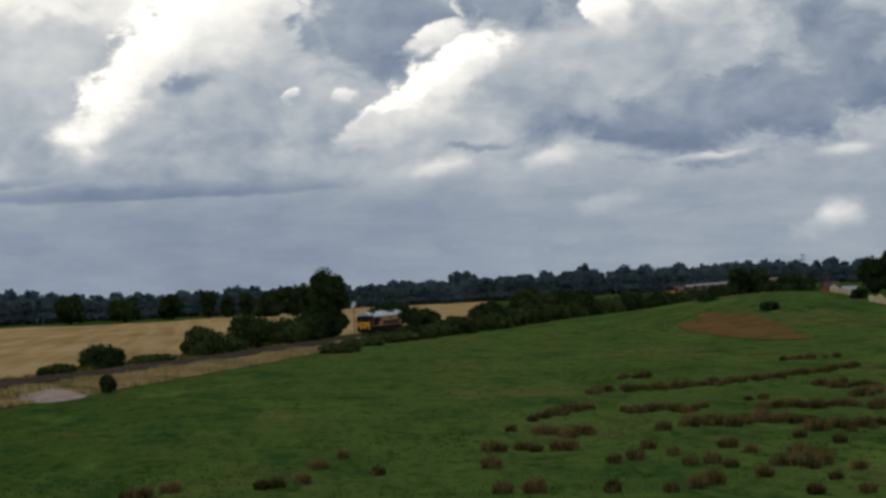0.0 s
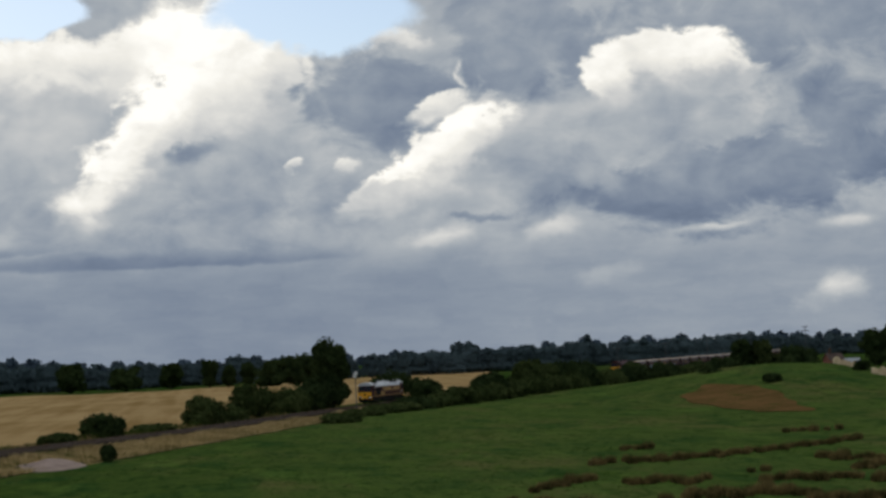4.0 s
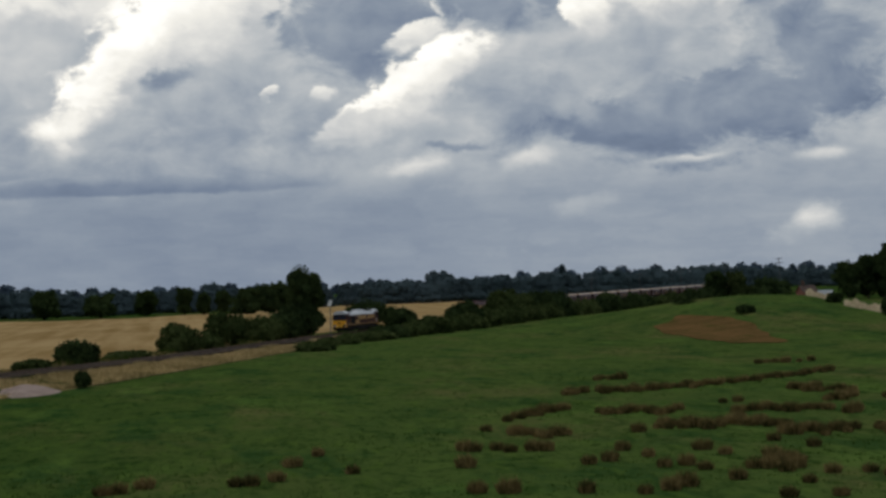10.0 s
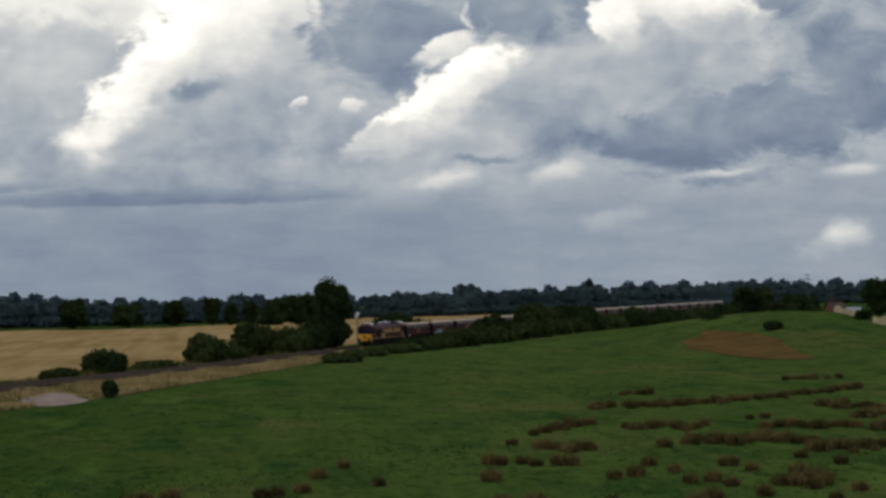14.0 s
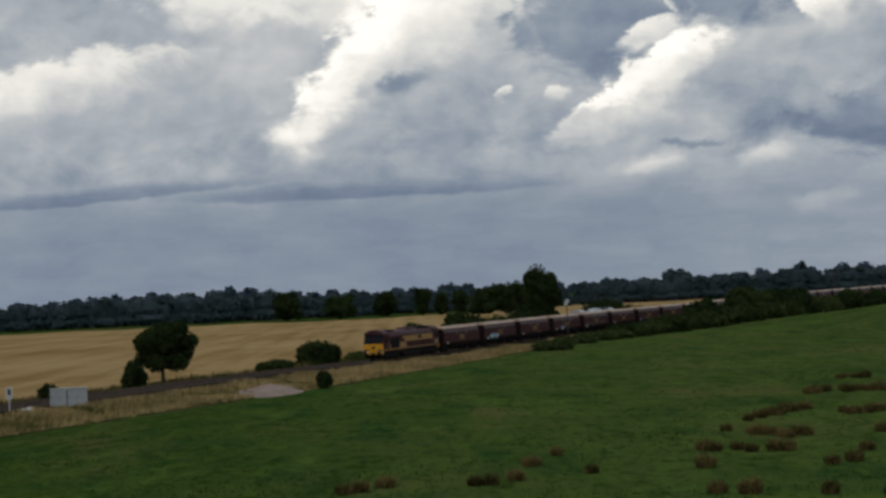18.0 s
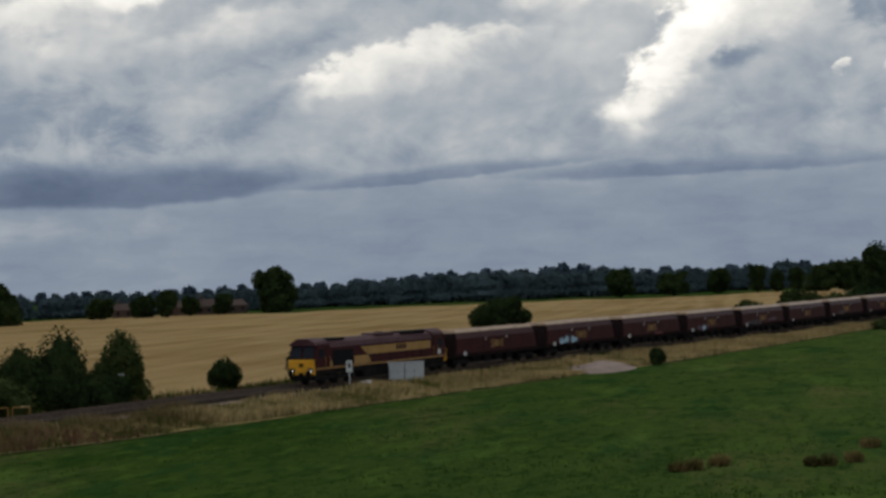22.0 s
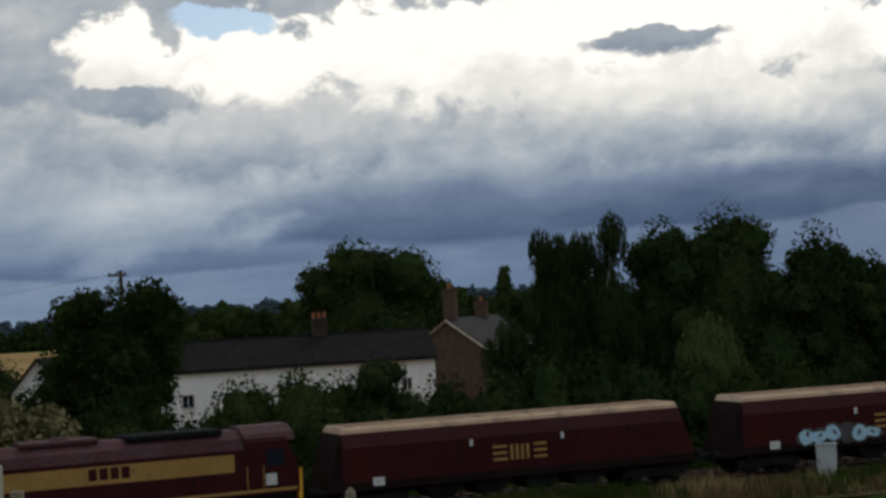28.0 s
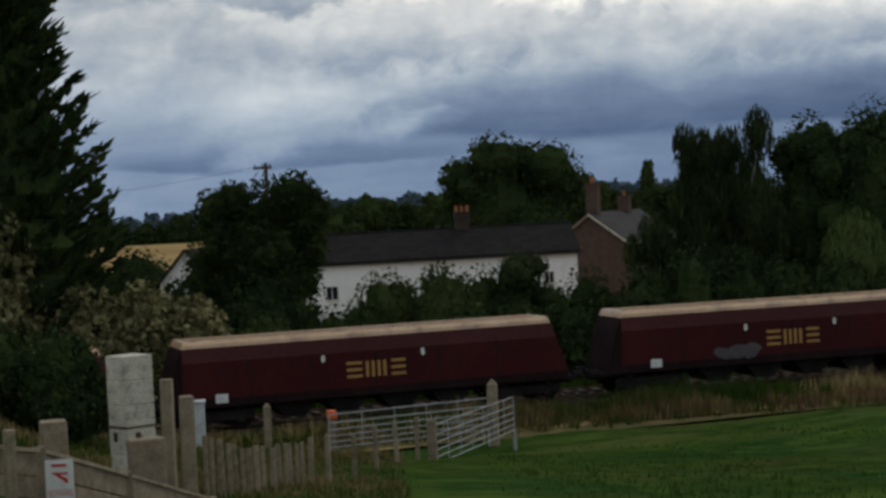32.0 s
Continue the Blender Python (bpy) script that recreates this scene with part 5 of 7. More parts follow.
# ---------------------------------------------------------------- pasture: rush tufts, grass
def blades(count, radius, height, rng, lean=0.35, width=0.05):
    p, q = rng.random(count) * 2 * math.pi, np.sqrt(rng.random(count)) * radius
    foot = np.stack([q * np.cos(p), q * np.sin(p), np.full(count, -0.05)], 1)
    h = height * (0.6 + 0.4 * rng.random(count)) * (1.0 - 0.45 * (q / radius) ** 2)
    tip = foot + np.stack([np.cos(p) * h * lean * (0.3 + q / radius) + rng.normal(size=count) * 0.06,
                           np.sin(p) * h * lean * (0.3 + q / radius) + rng.normal(size=count) * 0.06, h], 1)
    side = rng.random(count) * math.pi
    off = np.stack([np.cos(side), np.sin(side), np.zeros(count)], 1) * width
    return np.stack([foot - off, foot + off, tip], 1).reshape(-1, 3)


def tufts():
    rng = np.random.default_rng(21)
    meshes = [fast_mesh("rush_tuft", blades(340, 0.29 + 0.04 * k, 0.70 + 0.05 * k, rng, 0.26, 0.034), 3, RUSH) for k in range(4)]
    made = 0

    def one(az, d, size):
        nonlocal made
        x, y, z = spot(az, d)
        ob = new("rush_tuft", meshes[made % 4])
        ob.matrix_basis = Matrix.LocRotScale((x, y, z), Euler((0, 0, rng.random() * 6.3)), (size, size, size * rng.uniform(0.8, 1.05)))
        tagged(ob, "tuft of brownish rushes in the pasture", "rushes", "rush tufts in the pasture")
        made += 1

    # single tufts in the open grass: bearing, distance
    for az, d in ((9.53, 108.7), (8.81, 97.2), (9.1, 96.5), (9.85, 96.8), (10.25, 95.6), (10.98, 96), (11.38, 95.7), (10.45, 105.7), (12.73,
                  88.4), (13.39, 89.6), (13.79, 94.8), (14.3, 105.5), (14.59, 91.3), (15.08, 86.3), (15.76, 86.9), (16.27, 94.3), (16.34, 84.9),
                  (16.97, 91.7), (17.34, 80.7), (17.88, 85.2), (19.52, 79.1), (19.68, 95), (18.47, 98.4), (17.39, 118.4), (16.96, 126.7),
                  (17.41, 127.4), (20.23, 82.8), (10.17, 77.5), (12.62, 76.8), (14.46, 76.1), (15.26, 77.2), (15.76, 78.5), (18.87, 74.2),
                  (20.47, 74.5), (9.17, 77.9)):
        one(az, d, rng.uniform(0.85, 1.15))
    for az, d in ((8.84, 88.5), (5.28, 87.5), (-2.5, 83), (-2, 83.5), (-1.2, 85), (1.6, 84), (2.1, 84), (2.9, 85.5), (3.4, 92), (4.2, 97),
                  (21.36, 83), (22.03, 81.5)):
        one(az, d, rng.uniform(0.85, 1.1))
    # rows of them: from bearing and distance to bearing and distance, how many
    for rows in (((10.27, 116.5, 12.22, 125.5, 11), (10.69, 105.5, 12.19, 104.8, 8), (13.15, 120.1, 14.76, 119.9, 9), (14.82, 117.1, 15.69, 121,
                  5), (14.92, 108.6, 17.26, 109.6, 15), (17.32, 109.6, 19.07, 107.8, 10), (18.82, 103, 21.04, 104.5, 14), (17.77, 119.8, 20.3,
                  119, 16), (18.42, 87.6, 19.44, 88, 7), (19.07, 138.9, 19.91, 139.7, 6), (20.13, 127, 21.09, 130.7, 6), (12.06, 139.1, 12.83,
                  142.7, 5), (13.08, 159.8, 14.01, 160.4, 5)),
                 ((13.12, 140.4, 15.41, 143.8, 15), (15.41, 143.8, 17.99, 152.4, 15), (17.99, 152.4, 20.41, 164.9, 14), (18.02, 181, 19.95,
                  182.9, 6)),
                 ((18.3, 86.5, 19.3, 86, 6), (21.7, 102.5, 22.9, 102, 8), (22.1, 114, 22.9, 114.5, 6), (20.75, 117, 21.35, 116.5, 3),
                  (19.1, 138.5, 21.1, 137, 9), (20.2, 127.5, 20.8, 127, 4), (22.0, 129, 22.9, 131, 5))):
        for az0, d0, az1, d1, count in rows:
            for k in range(count):
                one(az0 + (az1 - az0) * (k + rng.uniform(-0.3, 0.3)) / count, d0 + (d1 - d0) * k / count + rng.normal() * 1.0, rng.uniform(0.75, 1.2))


tufts()


def verge_grass():
    """Long dry grass beside the near track, and thin grass across the pasture."""
    rng = np.random.default_rng(22)

    def strewn(count, where, height, width, material, name, label, bunch=5):
        x, y = where(count)
        h = height(x, y)
        z = land(x, y)
        foot = np.repeat(np.stack([x, y, z - 0.03], 1), bunch, 0) + rng.normal(size=(count * bunch, 3)) * (0.16, 0.16, 0)
        tall = np.repeat(h, bunch) * (0.5 + 0.6 * rng.random(count * bunch))
        tip = foot + np.stack([rng.normal(size=count * bunch) * 0.16 * tall, rng.normal(size=count * bunch) * 0.16 * tall, tall], 1)
        side = rng.random(count * bunch) * math.pi
        off = np.stack([np.cos(side), np.sin(side), 0 * side], 1) * (width * (0.6 + 0.8 * rng.random(count * bunch)))[:, None]
        verts = np.stack([foot - off, foot + off, tip], 1).reshape(-1, 3)
        tagged(new(name, fast_mesh(name, verts, 3, material)), label, "grass", kind="stuff")

    def along(s0, s1, a, b):
        def where(count):
            s = rng.uniform(s0, s1, count)
            lat = a + ((verge_edge(s) if b > 0 else -b if a > 0 else b) - a) * rng.random(count)
            x, y, _, _ = on_line(s, lat)
            return x, y
        return where

    def clumpy(low, high, scale):
        def height(x, y):
            k = 0.5 + 0.5 * np.sin(x * scale + 1.3 * np.sin(y * scale * 0.7)) * np.sin(y * scale * 1.1 + 2)
            return low + (high - low) * k
        return height

    def near_track(share):
        def inner(count):
            s = rng.uniform(5, 130, count)
            lat = 2.9 + (verge_edge(s) - 2.9) * share * rng.random(count) ** 1.3
            x, y, _, _ = on_line(s, lat)
            return x, y
        return inner

    strewn(2000, along(8, 118, 3.0, -4.6), clumpy(0.12, 1.40, 0.5), 0.020, DRY_PALE, "long_grass", "tall dry grass plumes beside the track", 6)
    strewn(2300, along(8, 118, 3.0, -4.4), clumpy(0.4, 1.5, 0.23), 0.035, GREEN_GRASS, "green_weeds", "tall green weeds beside the track", 7)
    strewn(900, along(40, 118, 3.2, 1.0), clumpy(0.1, 1.3, 0.35), 0.035, WEED_RED, "brown_weeds", "reddish-brown seeding weeds beside the track", 6)
    strewn(9500, near_track(0.95), clumpy(0.18, 1.12, 0.55), 0.022, DRY_GRASS, "long_grass", "long dry tan grass beside the railway")
    strewn(12000, along(125, 330, 4.2, 11.5), clumpy(0.3, 0.9, 0.25), 0.065, DRY_PALE, "long_grass", "dry tan grass beside the railway")
    strewn(6000, along(5, 200, 3.0, 12.0), clumpy(0.15, 0.8, 0.7), 0.035, GREEN_GRASS, "green_weeds", "green weeds among dry verge grass")
    strewn(3000, along(20, 320, -14, -8), clumpy(0.3, 0.9, 0.3), 0.06, DRY_GRASS, "long_grass", "dry grass between railway and cornfield")
    strewn(1800, along(20, 320, -13, -8), clumpy(0.3, 1.0, 0.4), 0.06, GREEN_GRASS, "green_weeds", "green weeds beyond the railway")

    # weeds added to darken the pale far verge, in place of the undergrowth's shadow
    strewn(5500, along(-5, 118, -9.5, -6.2), clumpy(0.5, 1.35, 0.4), 0.045, GREEN_GRASS, "green_weeds", "rank weeds added beyond the railway in place of undergrowth shade")

    def meadow(count):
        az = radians(1) * rng.uniform(-62, 25, count)
        d = 1 / rng.uniform(1 / 330, 1 / 68, count)
        x, y = d * np.sin(az), d * np.cos(az)
        ok = off_line(x, y) > verge_edge(np.maximum(y, 0.0)) + 2
        return x[ok], y[ok]

    tufty = meadow(15000)
    strewn(len(tufty[0]), lambda n: tufty, clumpy(0.06, 0.20, 0.16), 0.05, TUSSOCK, "grass_tussocks", "uneven green tussocks across the pasture", 4)

    def by_the_gate(count):
        az, d = radians(1) * rng.uniform(-65.5, -44, count), rng.uniform(46, 84, count)
        x, y = d * np.sin(az), d * np.cos(az)
        ok = off_line(x, y) > verge_edge(np.maximum(y, 0.0)) + 1.5
        return x[ok], y[ok]

    lush = by_the_gate(3200)
    strewn(len(lush[0]), lambda n: lush, clumpy(0.08, 0.26, 0.3), 0.035, TUSSOCK, "grass_tussocks", "uneven green tussocks near the gates", 4)

    def bank(count):
        az = rng.uniform(-82, -66.5, count)
        r = 24 + 36 * rng.random(count)
        x, y = r * np.sin(np.radians(az)), r * np.cos(np.radians(az))
        ok = (y < 9 + (r - 24) * 0.36) & (off_line(x, y) > 4)
        return x[ok], y[ok]

    pts = bank(9000)
    strewn(len(pts[0]), lambda n: pts, clumpy(0.06, 0.30, 0.6), 0.02, DRY_GRASS, "long_grass", "dry grass on the fenced bank", 6)
    pts = bank(3000)
    strewn(len(pts[0]), lambda n: pts, clumpy(0.10, 0.38, 0.5), 0.02, GREEN_GRASS, "green_weeds", "green weeds on the fenced bank", 6)


verge_grass()


# ---------------------------------------------------------------- trains
def panel(outline, y0, y1, material, name, parent, label=""):
    """A flat shape on a vehicle's side, given along and up, pushed from y0 to y1."""
    return part(name, prism(bmesh.new(), outline, y0, y1, "y"), material, parent, label)


def wheel_mesh(radius, material):
    bm = bmesh.new()
    for y in (-0.78, 0.78):
        tube(bm, (0, y - 0.07, 0), (0, y + 0.07, 0), radius, sides=16)
    tube(bm, (0, -0.75, 0), (0, 0.75, 0), 0.09, sides=8)
    me = bpy.data.meshes.new("wheelset")
    bm.to_mesh(me)
    bm.free()
    me.materials.append(material)
    return me


WHEEL_BIG = wheel_mesh(0.53, UNDER)
WHEEL_SMALL = wheel_mesh(0.46, UNDER)


def bogie(parent, x, axles, wheel, radius, long):
    bm = bmesh.new()
    for y in (-1.05, 1.05):
        box(bm, x - long, x + long, y - 0.09, y + 0.09, 0.42, 0.78, 0.03)
        for a in axles:
            box(bm, x + a - 0.17, x + a + 0.17, y - 0.14, y + 0.14, 0.32, 0.66, 0.03)
    box(bm, x - 0.5, x + 0.5, -1.0, 1.0, 0.5, 0.8)
    frame_ob = part("bogie", bm, UNDER, parent)
    for a in axles:
        piece("wheelset", wheel, frame_ob, Matrix.Translation((x + a, 0, radius)))


def locomotive(name, roof_paint, label):
    """A long six-axle diesel freight locomotive with a cab at each end; its front looks along +x."""
    loco = new(name)
    part("underframe", box(boxed(-10.1, 10.1, -1.2, 1.2, 0.85, 1.28, 0.03), -3.4, 3.2, -1.25, 1.25, 0.28, 0.9, 0.12), UNDER, loco)
    for x in (-6.9, 6.9):
        bogie(loco, x, (-1.9, 0, 1.9), WHEEL_BIG, 0.53, 2.7)
    part("body", boxed(-8.15, 8.15, -1.30, 1.30, 1.24, 3.02), MAROON, loco)
    bm = bmesh.new()
    prism(bm, [(-1.30, 3.0), (1.30, 3.0), (1.10, 3.42), (0.55, 3.74), (-0.55, 3.74), (-1.10, 3.42)], -8.15, 8.15)
    roof = part("roof", bm, roof_paint, loco)
    part("roof_grille", boxed(5.4, 7.9, -0.9, 0.9, 3.6, 3.79, 0.03), GRILLE, roof, "black roof grille")
    part("radiator", boxed(-7.4, -3.6, -0.95, 0.95, 3.62, 3.86, 0.05), GRILLE, roof, "sooty black radiator fans")
    part("exhaust_cowl", box(boxed(-2.6, 0.4, -0.75, 0.75, 3.68, 3.90, 0.06), -1.5, -0.9, -0.25, 0.25, 3.8, 3.98, 0.03), roof_paint, roof)
    for end in (1, -1):
        turn = Matrix.Identity(4) if end > 0 else Matrix.Rotation(math.pi, 4, "Z")
        bm = bmesh.new()
        prism(bm, [(8.15, 1.20), (10.30, 1.20), (10.36, 2.12), (9.86, 3.40), (8.15, 3.40)], -1.31, 1.31, "y")
        cab = part("cab", bm, MAROON, loco, m=turn)
        bm = bmesh.new()
        prism(bm, [(-1.34, 3.28), (1.34, 3.28), (1.10, 3.58), (0.5, 3.86), (-0.5, 3.86), (-1.10, 3.58)], 8.15, 10.20)
        part("cab_roof", bm, roof_paint, cab)
        bm = bmesh.new()
        prism(bm, [(10.30, 0.86), (10.44, 0.92), (10.47, 2.10), (10.34, 2.16), (10.30, 2.1)], -1.28, 1.28, "y")
        nose = part("nose", bm, YELLOW, cab, "warning-yellow lower front")
        for y in (-0.62, 0.62):
            bm = bmesh.new()
            prism(bm, [(10.335, 2.24), (10.385, 2.26), (9.955, 3.30), (9.915, 3.28)], y - 0.53, y + 0.53, "y")
            part("windscreen", bm, GLASS_DARK, cab)
        for y in (-0.92, 0.92):
            part("lamp_housing", boxed(10.44, 10.52, y - 0.26, y + 0.26, 1.12, 1.46, 0.03), BLACK, cab)
            if end > 0:
                part("headlamp", tube(bmesh.new(), (10.51, y + 0.1, 1.24), (10.54, y + 0.1, 1.24), 0.065, sides=12), HEADLAMP, cab, "lit headlamp")
            part("buffer", tube(tube(bmesh.new(), (10.3, y * 0.94, 1.02), (10.75, y * 0.94, 1.02), 0.1, sides=10),
                                (10.75, y * 0.94, 1.02), (10.82, y * 0.94, 1.02), 0.23, sides=14), UNDER, cab)
        part("coupler", boxed(10.3, 10.75, -0.13, 0.13, 0.85, 1.1, 0.03), UNDER, cab)
        part("emblem", boxed(10.455, 10.48, -0.2, 0.2, 1.55, 1.85, 0.01), MAROON, cab)
        part("skirt", boxed(9.5, 10.3, -1.2, 1.2, 0.45, 0.9, 0.06), UNDER, cab)
        for y in (1.31, -1.31):
            part("cab_window", boxed(9.0, 9.75, min(y, y * 1.012), max(y, y * 1.012), 2.28, 2.95), GLASS_DARK, cab)
            for x in (8.2, 8.86):
                part("handrail", tube(bmesh.new(), (x, y * 1.03, 1.45), (x, y * 1.03, 2.35), 0.025, sides=6), GOLD, cab)
            part("cab_door", boxed(8.25, 8.8, min(y, y * 1.012), max(y, y * 1.012), 1.4, 3.1), MAROON, cab)
    for y in (1, -1):
        a, b = 1.30 * y, 1.325 * y
        panel([(7.75, 1.55), (4.75, 1.55), (4.75, 2.78), (7.75, 2.78)], a, b, GRILLE, "side_grille", loco, "black ventilation grille")
        panel([(4.6, 1.46), (2.0, 1.46), (2.45, 2.14), (4.6, 2.14)], a, b, GOLD, "gold_stripe", loco)
        panel([(2.40, 2.17), (-7.7, 2.17), (-7.7, 2.86), (3.55, 2.86), (2.55, 2.17)], a, b, GOLD, "gold_stripe", loco, "broad golden side band")
        panel([(10.2, 1.30), (-10.2, 1.30), (-10.2, 1.42), (10.2, 1.42)], a * 1.012, b * 1.008, GOLD, "sill_stripe", loco, "thin golden sill stripe")
        for k in range(4):
            panel([(-2.0 - k * 0.42, 2.34), (-2.32 - k * 0.42, 2.34), (-2.32 - k * 0.42, 2.78), (-2.0 - k * 0.42, 2.78)], b, b * 1.006, MAROON, "marking", loco)
        panel([(-8.95, 1.55), (-9.4, 1.55), (-9.4, 2.0), (-8.95, 2.0)], 1.31 * y, 1.325 * y, WHITE, "sign_plate", loco, "pale plate")
        panel([(8.15, 1.45), (7.85, 1.45), (7.85, 1.9), (8.15, 1.9)], a, b, GOLD, "door_patch", loco)
        for x in (-6.0, -4.6, -3.6, -1.0, 0.8):
            panel([(x, 1.46), (x - 0.04, 1.46), (x - 0.04, 2.16), (x, 2.16)], a, b, UNDER, "door_seam", loco)
    return tagged(loco, label, "locomotive")


def hull(levels):
    """A shell through oblong rings: (z, half length at the front, at the back, half width)."""
    bm = bmesh.new()
    rings = [[bm.verts.new(p) for p in ((f, w, z), (-b, w, z), (-b, -w, z), (f, -w, z))] for z, f, b, w in levels]
    for p, q in zip(rings, rings[1:]):
        for i in range(4):
            j = (i + 1) % 4
            bm.faces.new((p[i], p[j], q[j], q[i]))
    bm.faces.new(rings[0])
    bm.faces.new(rings[-1][::-1])
    bmesh.ops.recalc_face_normals(bm, faces=bm.faces[:])
    return bm


END_GREY = surface("grimy end steel", (0.013, 0.007, 0.007), (0.028, 0.016, 0.016), 1.0, 0.8, 0.2, spec=0.05)


def wagon_model():
    wagon = new("hopper_wagon")
    body = part("hopper", hull([(1.02, 8.15, 8.15, 1.30), (1.30, 8.1, 8.1, 1.40), (2.72, 7.75, 7.62, 1.41)]), MAROON, wagon)
    part("upper_side", hull([(2.716, 7.75, 7.62, 1.41), (3.28, 7.55, 7.45, 1.26)]), MAROON_TOP, body, "sloping upper side, lightened for sky sheen")
    bm = hull([(3.27, 7.56, 7.46, 1.27), (3.40, 7.52, 7.42, 1.24), (3.53, 7.46, 7.36, 1.10), (3.53, 7.30, 7.20, 0.98), (3.2, 7.2, 7.1, 0.95)])
    part("top_rim", bm, TAN_RIM, body, "dusty tan top rim")
    bm = bmesh.new()
    bmesh.ops.create_grid(bm, x_segments=30, y_segments=5, size=1.0, matrix=Matrix.LocRotScale((0.05, 0, 3.3), None, (7.15, 0.96, 1)))
    for v in bm.verts:
        v.co.z += 0.10 * math.sin(v.co.x * 2.1) + random.uniform(-0.05, 0.05)
    part("load", bm, COAL, body, "dark coal load")
    for y in (1, -1):
        panel([(7.56, 3.27), (7.62, 1.03), (8.16, 1.03), (8.11, 1.3), (7.76, 2.72)], 1.395 * y, 1.414 * y, END_GREY, "end_sheet", wagon, "grimy dark end sheet")
    part("end_plate", hull([(1.03, 8.17, -8.0, 1.36), (1.30, 8.12, -8.0, 1.39), (2.72, 7.775, -7.6, 1.39), (3.27, 7.575, -7.4, 1.24)]), END_GREY, wagon, "grimy dark end plate")
    part("underframe", box(box(boxed(-8.6, 8.6, -0.35, 0.35, 0.72, 1.04), -8.5, -6.9, -1.2, 1.2, 0.9, 1.04), 6.9, 8.5, -1.2, 1.2, 0.9, 1.04), UNDER, wagon)
    for x in (-3.2, -1.1, 1.1, 3.2):
        part("discharge_door", prism(bmesh.new(), [(x - 0.95, 1.04), (x + 0.95, 1.04), (x + 0.4, 0.36), (x - 0.4, 0.36)], -1.0, 1.0, "y"), UNDER, wagon)
    for x in (-6.3, 6.3):
        bogie(wagon, x, (-0.95, 0.95), WHEEL_SMALL, 0.46, 1.5)
    for x in (-8.6, 8.6):
        for y in (-0.87, 0.87):
            part("buffer", tube(bmesh.new(), (x * 0.985, y, 1.04), (x * 1.03, y, 1.04), 0.18, sides=10), UNDER, wagon)
    for y in (1, -1):
        for x, z in ((2.15, 2.4), (-1.9, 2.4)):
            panel([(x, z), (x - 0.14, z), (x - 0.14, z + 0.26), (x, z + 0.26)], 1.405 * y, 1.42 * y, WHITE, "marker_plate", wagon)
        panel([(6.35, 1.14), (5.87, 1.14), (5.87, 1.48), (6.35, 1.48)], 1.40 * y, 1.425 * y, WHITE, "sign_plate", wagon, "small white plate")
        panel([(8.1, 1.0), (-8.1, 1.0), (-8.1, 1.32), (8.1, 1.32)], 1.385 * y, 1.409 * y, END_GREY, "lower_sill", wagon, "grimy dark lower sill")
        for x in (7.25, -7.25):
            part("axle_cover", tube(bmesh.new(), (x, 1.15 * y, 0.86), (x, 1.24 * y, 0.86), 0.13, sides=12), END_GREY, wagon)
        for x in (-5.0, -2.6, 0.0, 2.6, 5.0):
            panel([(x, 1.3), (x - 0.05, 1.3), (x - 0.05, 2.72), (x, 2.72)], 1.402 * y, 1.412 * y, UNDER, "seam", wagon)
        for x0, width in ((1.15, 0.62), (0.38, 0.86), (-0.66, 0.58)):
            if width > 0.8:
                for k in range(4):
                    x = x0 - k * 0.235
                    panel([(x, 1.70), (x - 0.12, 1.70), (x - 0.12, 2.32), (x, 2.32)], 1.412 * y, 1.43 * y, GOLD, "logo_bar", wagon)
            else:
                for z in (1.70, 1.96, 2.22):
                    panel([(x0, z), (x0 - width, z), (x0 - width, z + 0.11), (x0, z + 0.11)], 1.412 * y, 1.43 * y, GOLD, "logo_bar", wagon)
    return tagged(wagon, "dusty maroon coal hopper wagon with a tan top rim", "wagon", "hopper wagons of the coal train")


def spray(wagon, x0, x1, z0, z1, paints, seed):
    """Spray-painted scrawl: overlapping rounded shapes on the side."""
    rng = random.Random(seed)
    n = max(3, int((x0 - x1) / 0.62))
    high = z1 - z0
    for k in range(n):
        cx = x0 + (x1 - x0) * (k + 0.5) / n
        wide = abs(x1 - x0) / n * 0.5
        zb, zt = z0 + high * rng.uniform(0.0, 0.2), z1 - high * rng.uniform(0.0, 0.35)
        layer = 1.413 + 0.003 * (k % 3)
        lean = rng.uniform(-0.12, 0.2)

        def blob(rx, rz, dx, dz, layer0, layer1, material, name, words):
            mid = (zb + zt) / 2
            ring = [(cx + dx + lean * math.sin(t) + rx * math.cos(t) * rng.uniform(0.72, 1.1), mid + dz + rz * math.sin(t) * rng.uniform(0.78, 1.05))
                    for t in (math.pi * 2 * j / 9 for j in range(9))]
            panel(ring, layer0, layer1, material, name, wagon, words)

        tall = (zt - zb) / 2
        blob(wide * 1.7, tall * 1.12, 0, 0, layer, layer + 0.010, SPRAY_GREY, "graffiti_shadow", "dark outline of a scrawl")
        blob(wide * 1.35, tall * 0.85, 0.03, -0.02, layer + 0.010, layer + 0.014, paints[k % len(paints)], "graffiti", "spray-painted scrawl")
        blob(wide * 0.26, tall * 0.34, rng.uniform(-0.1, 0.1), rng.uniform(-0.1, 0.15), layer + 0.014, layer + 0.017, SPRAY_GREY, "graffiti_gap", "dark gap in a scrawl")


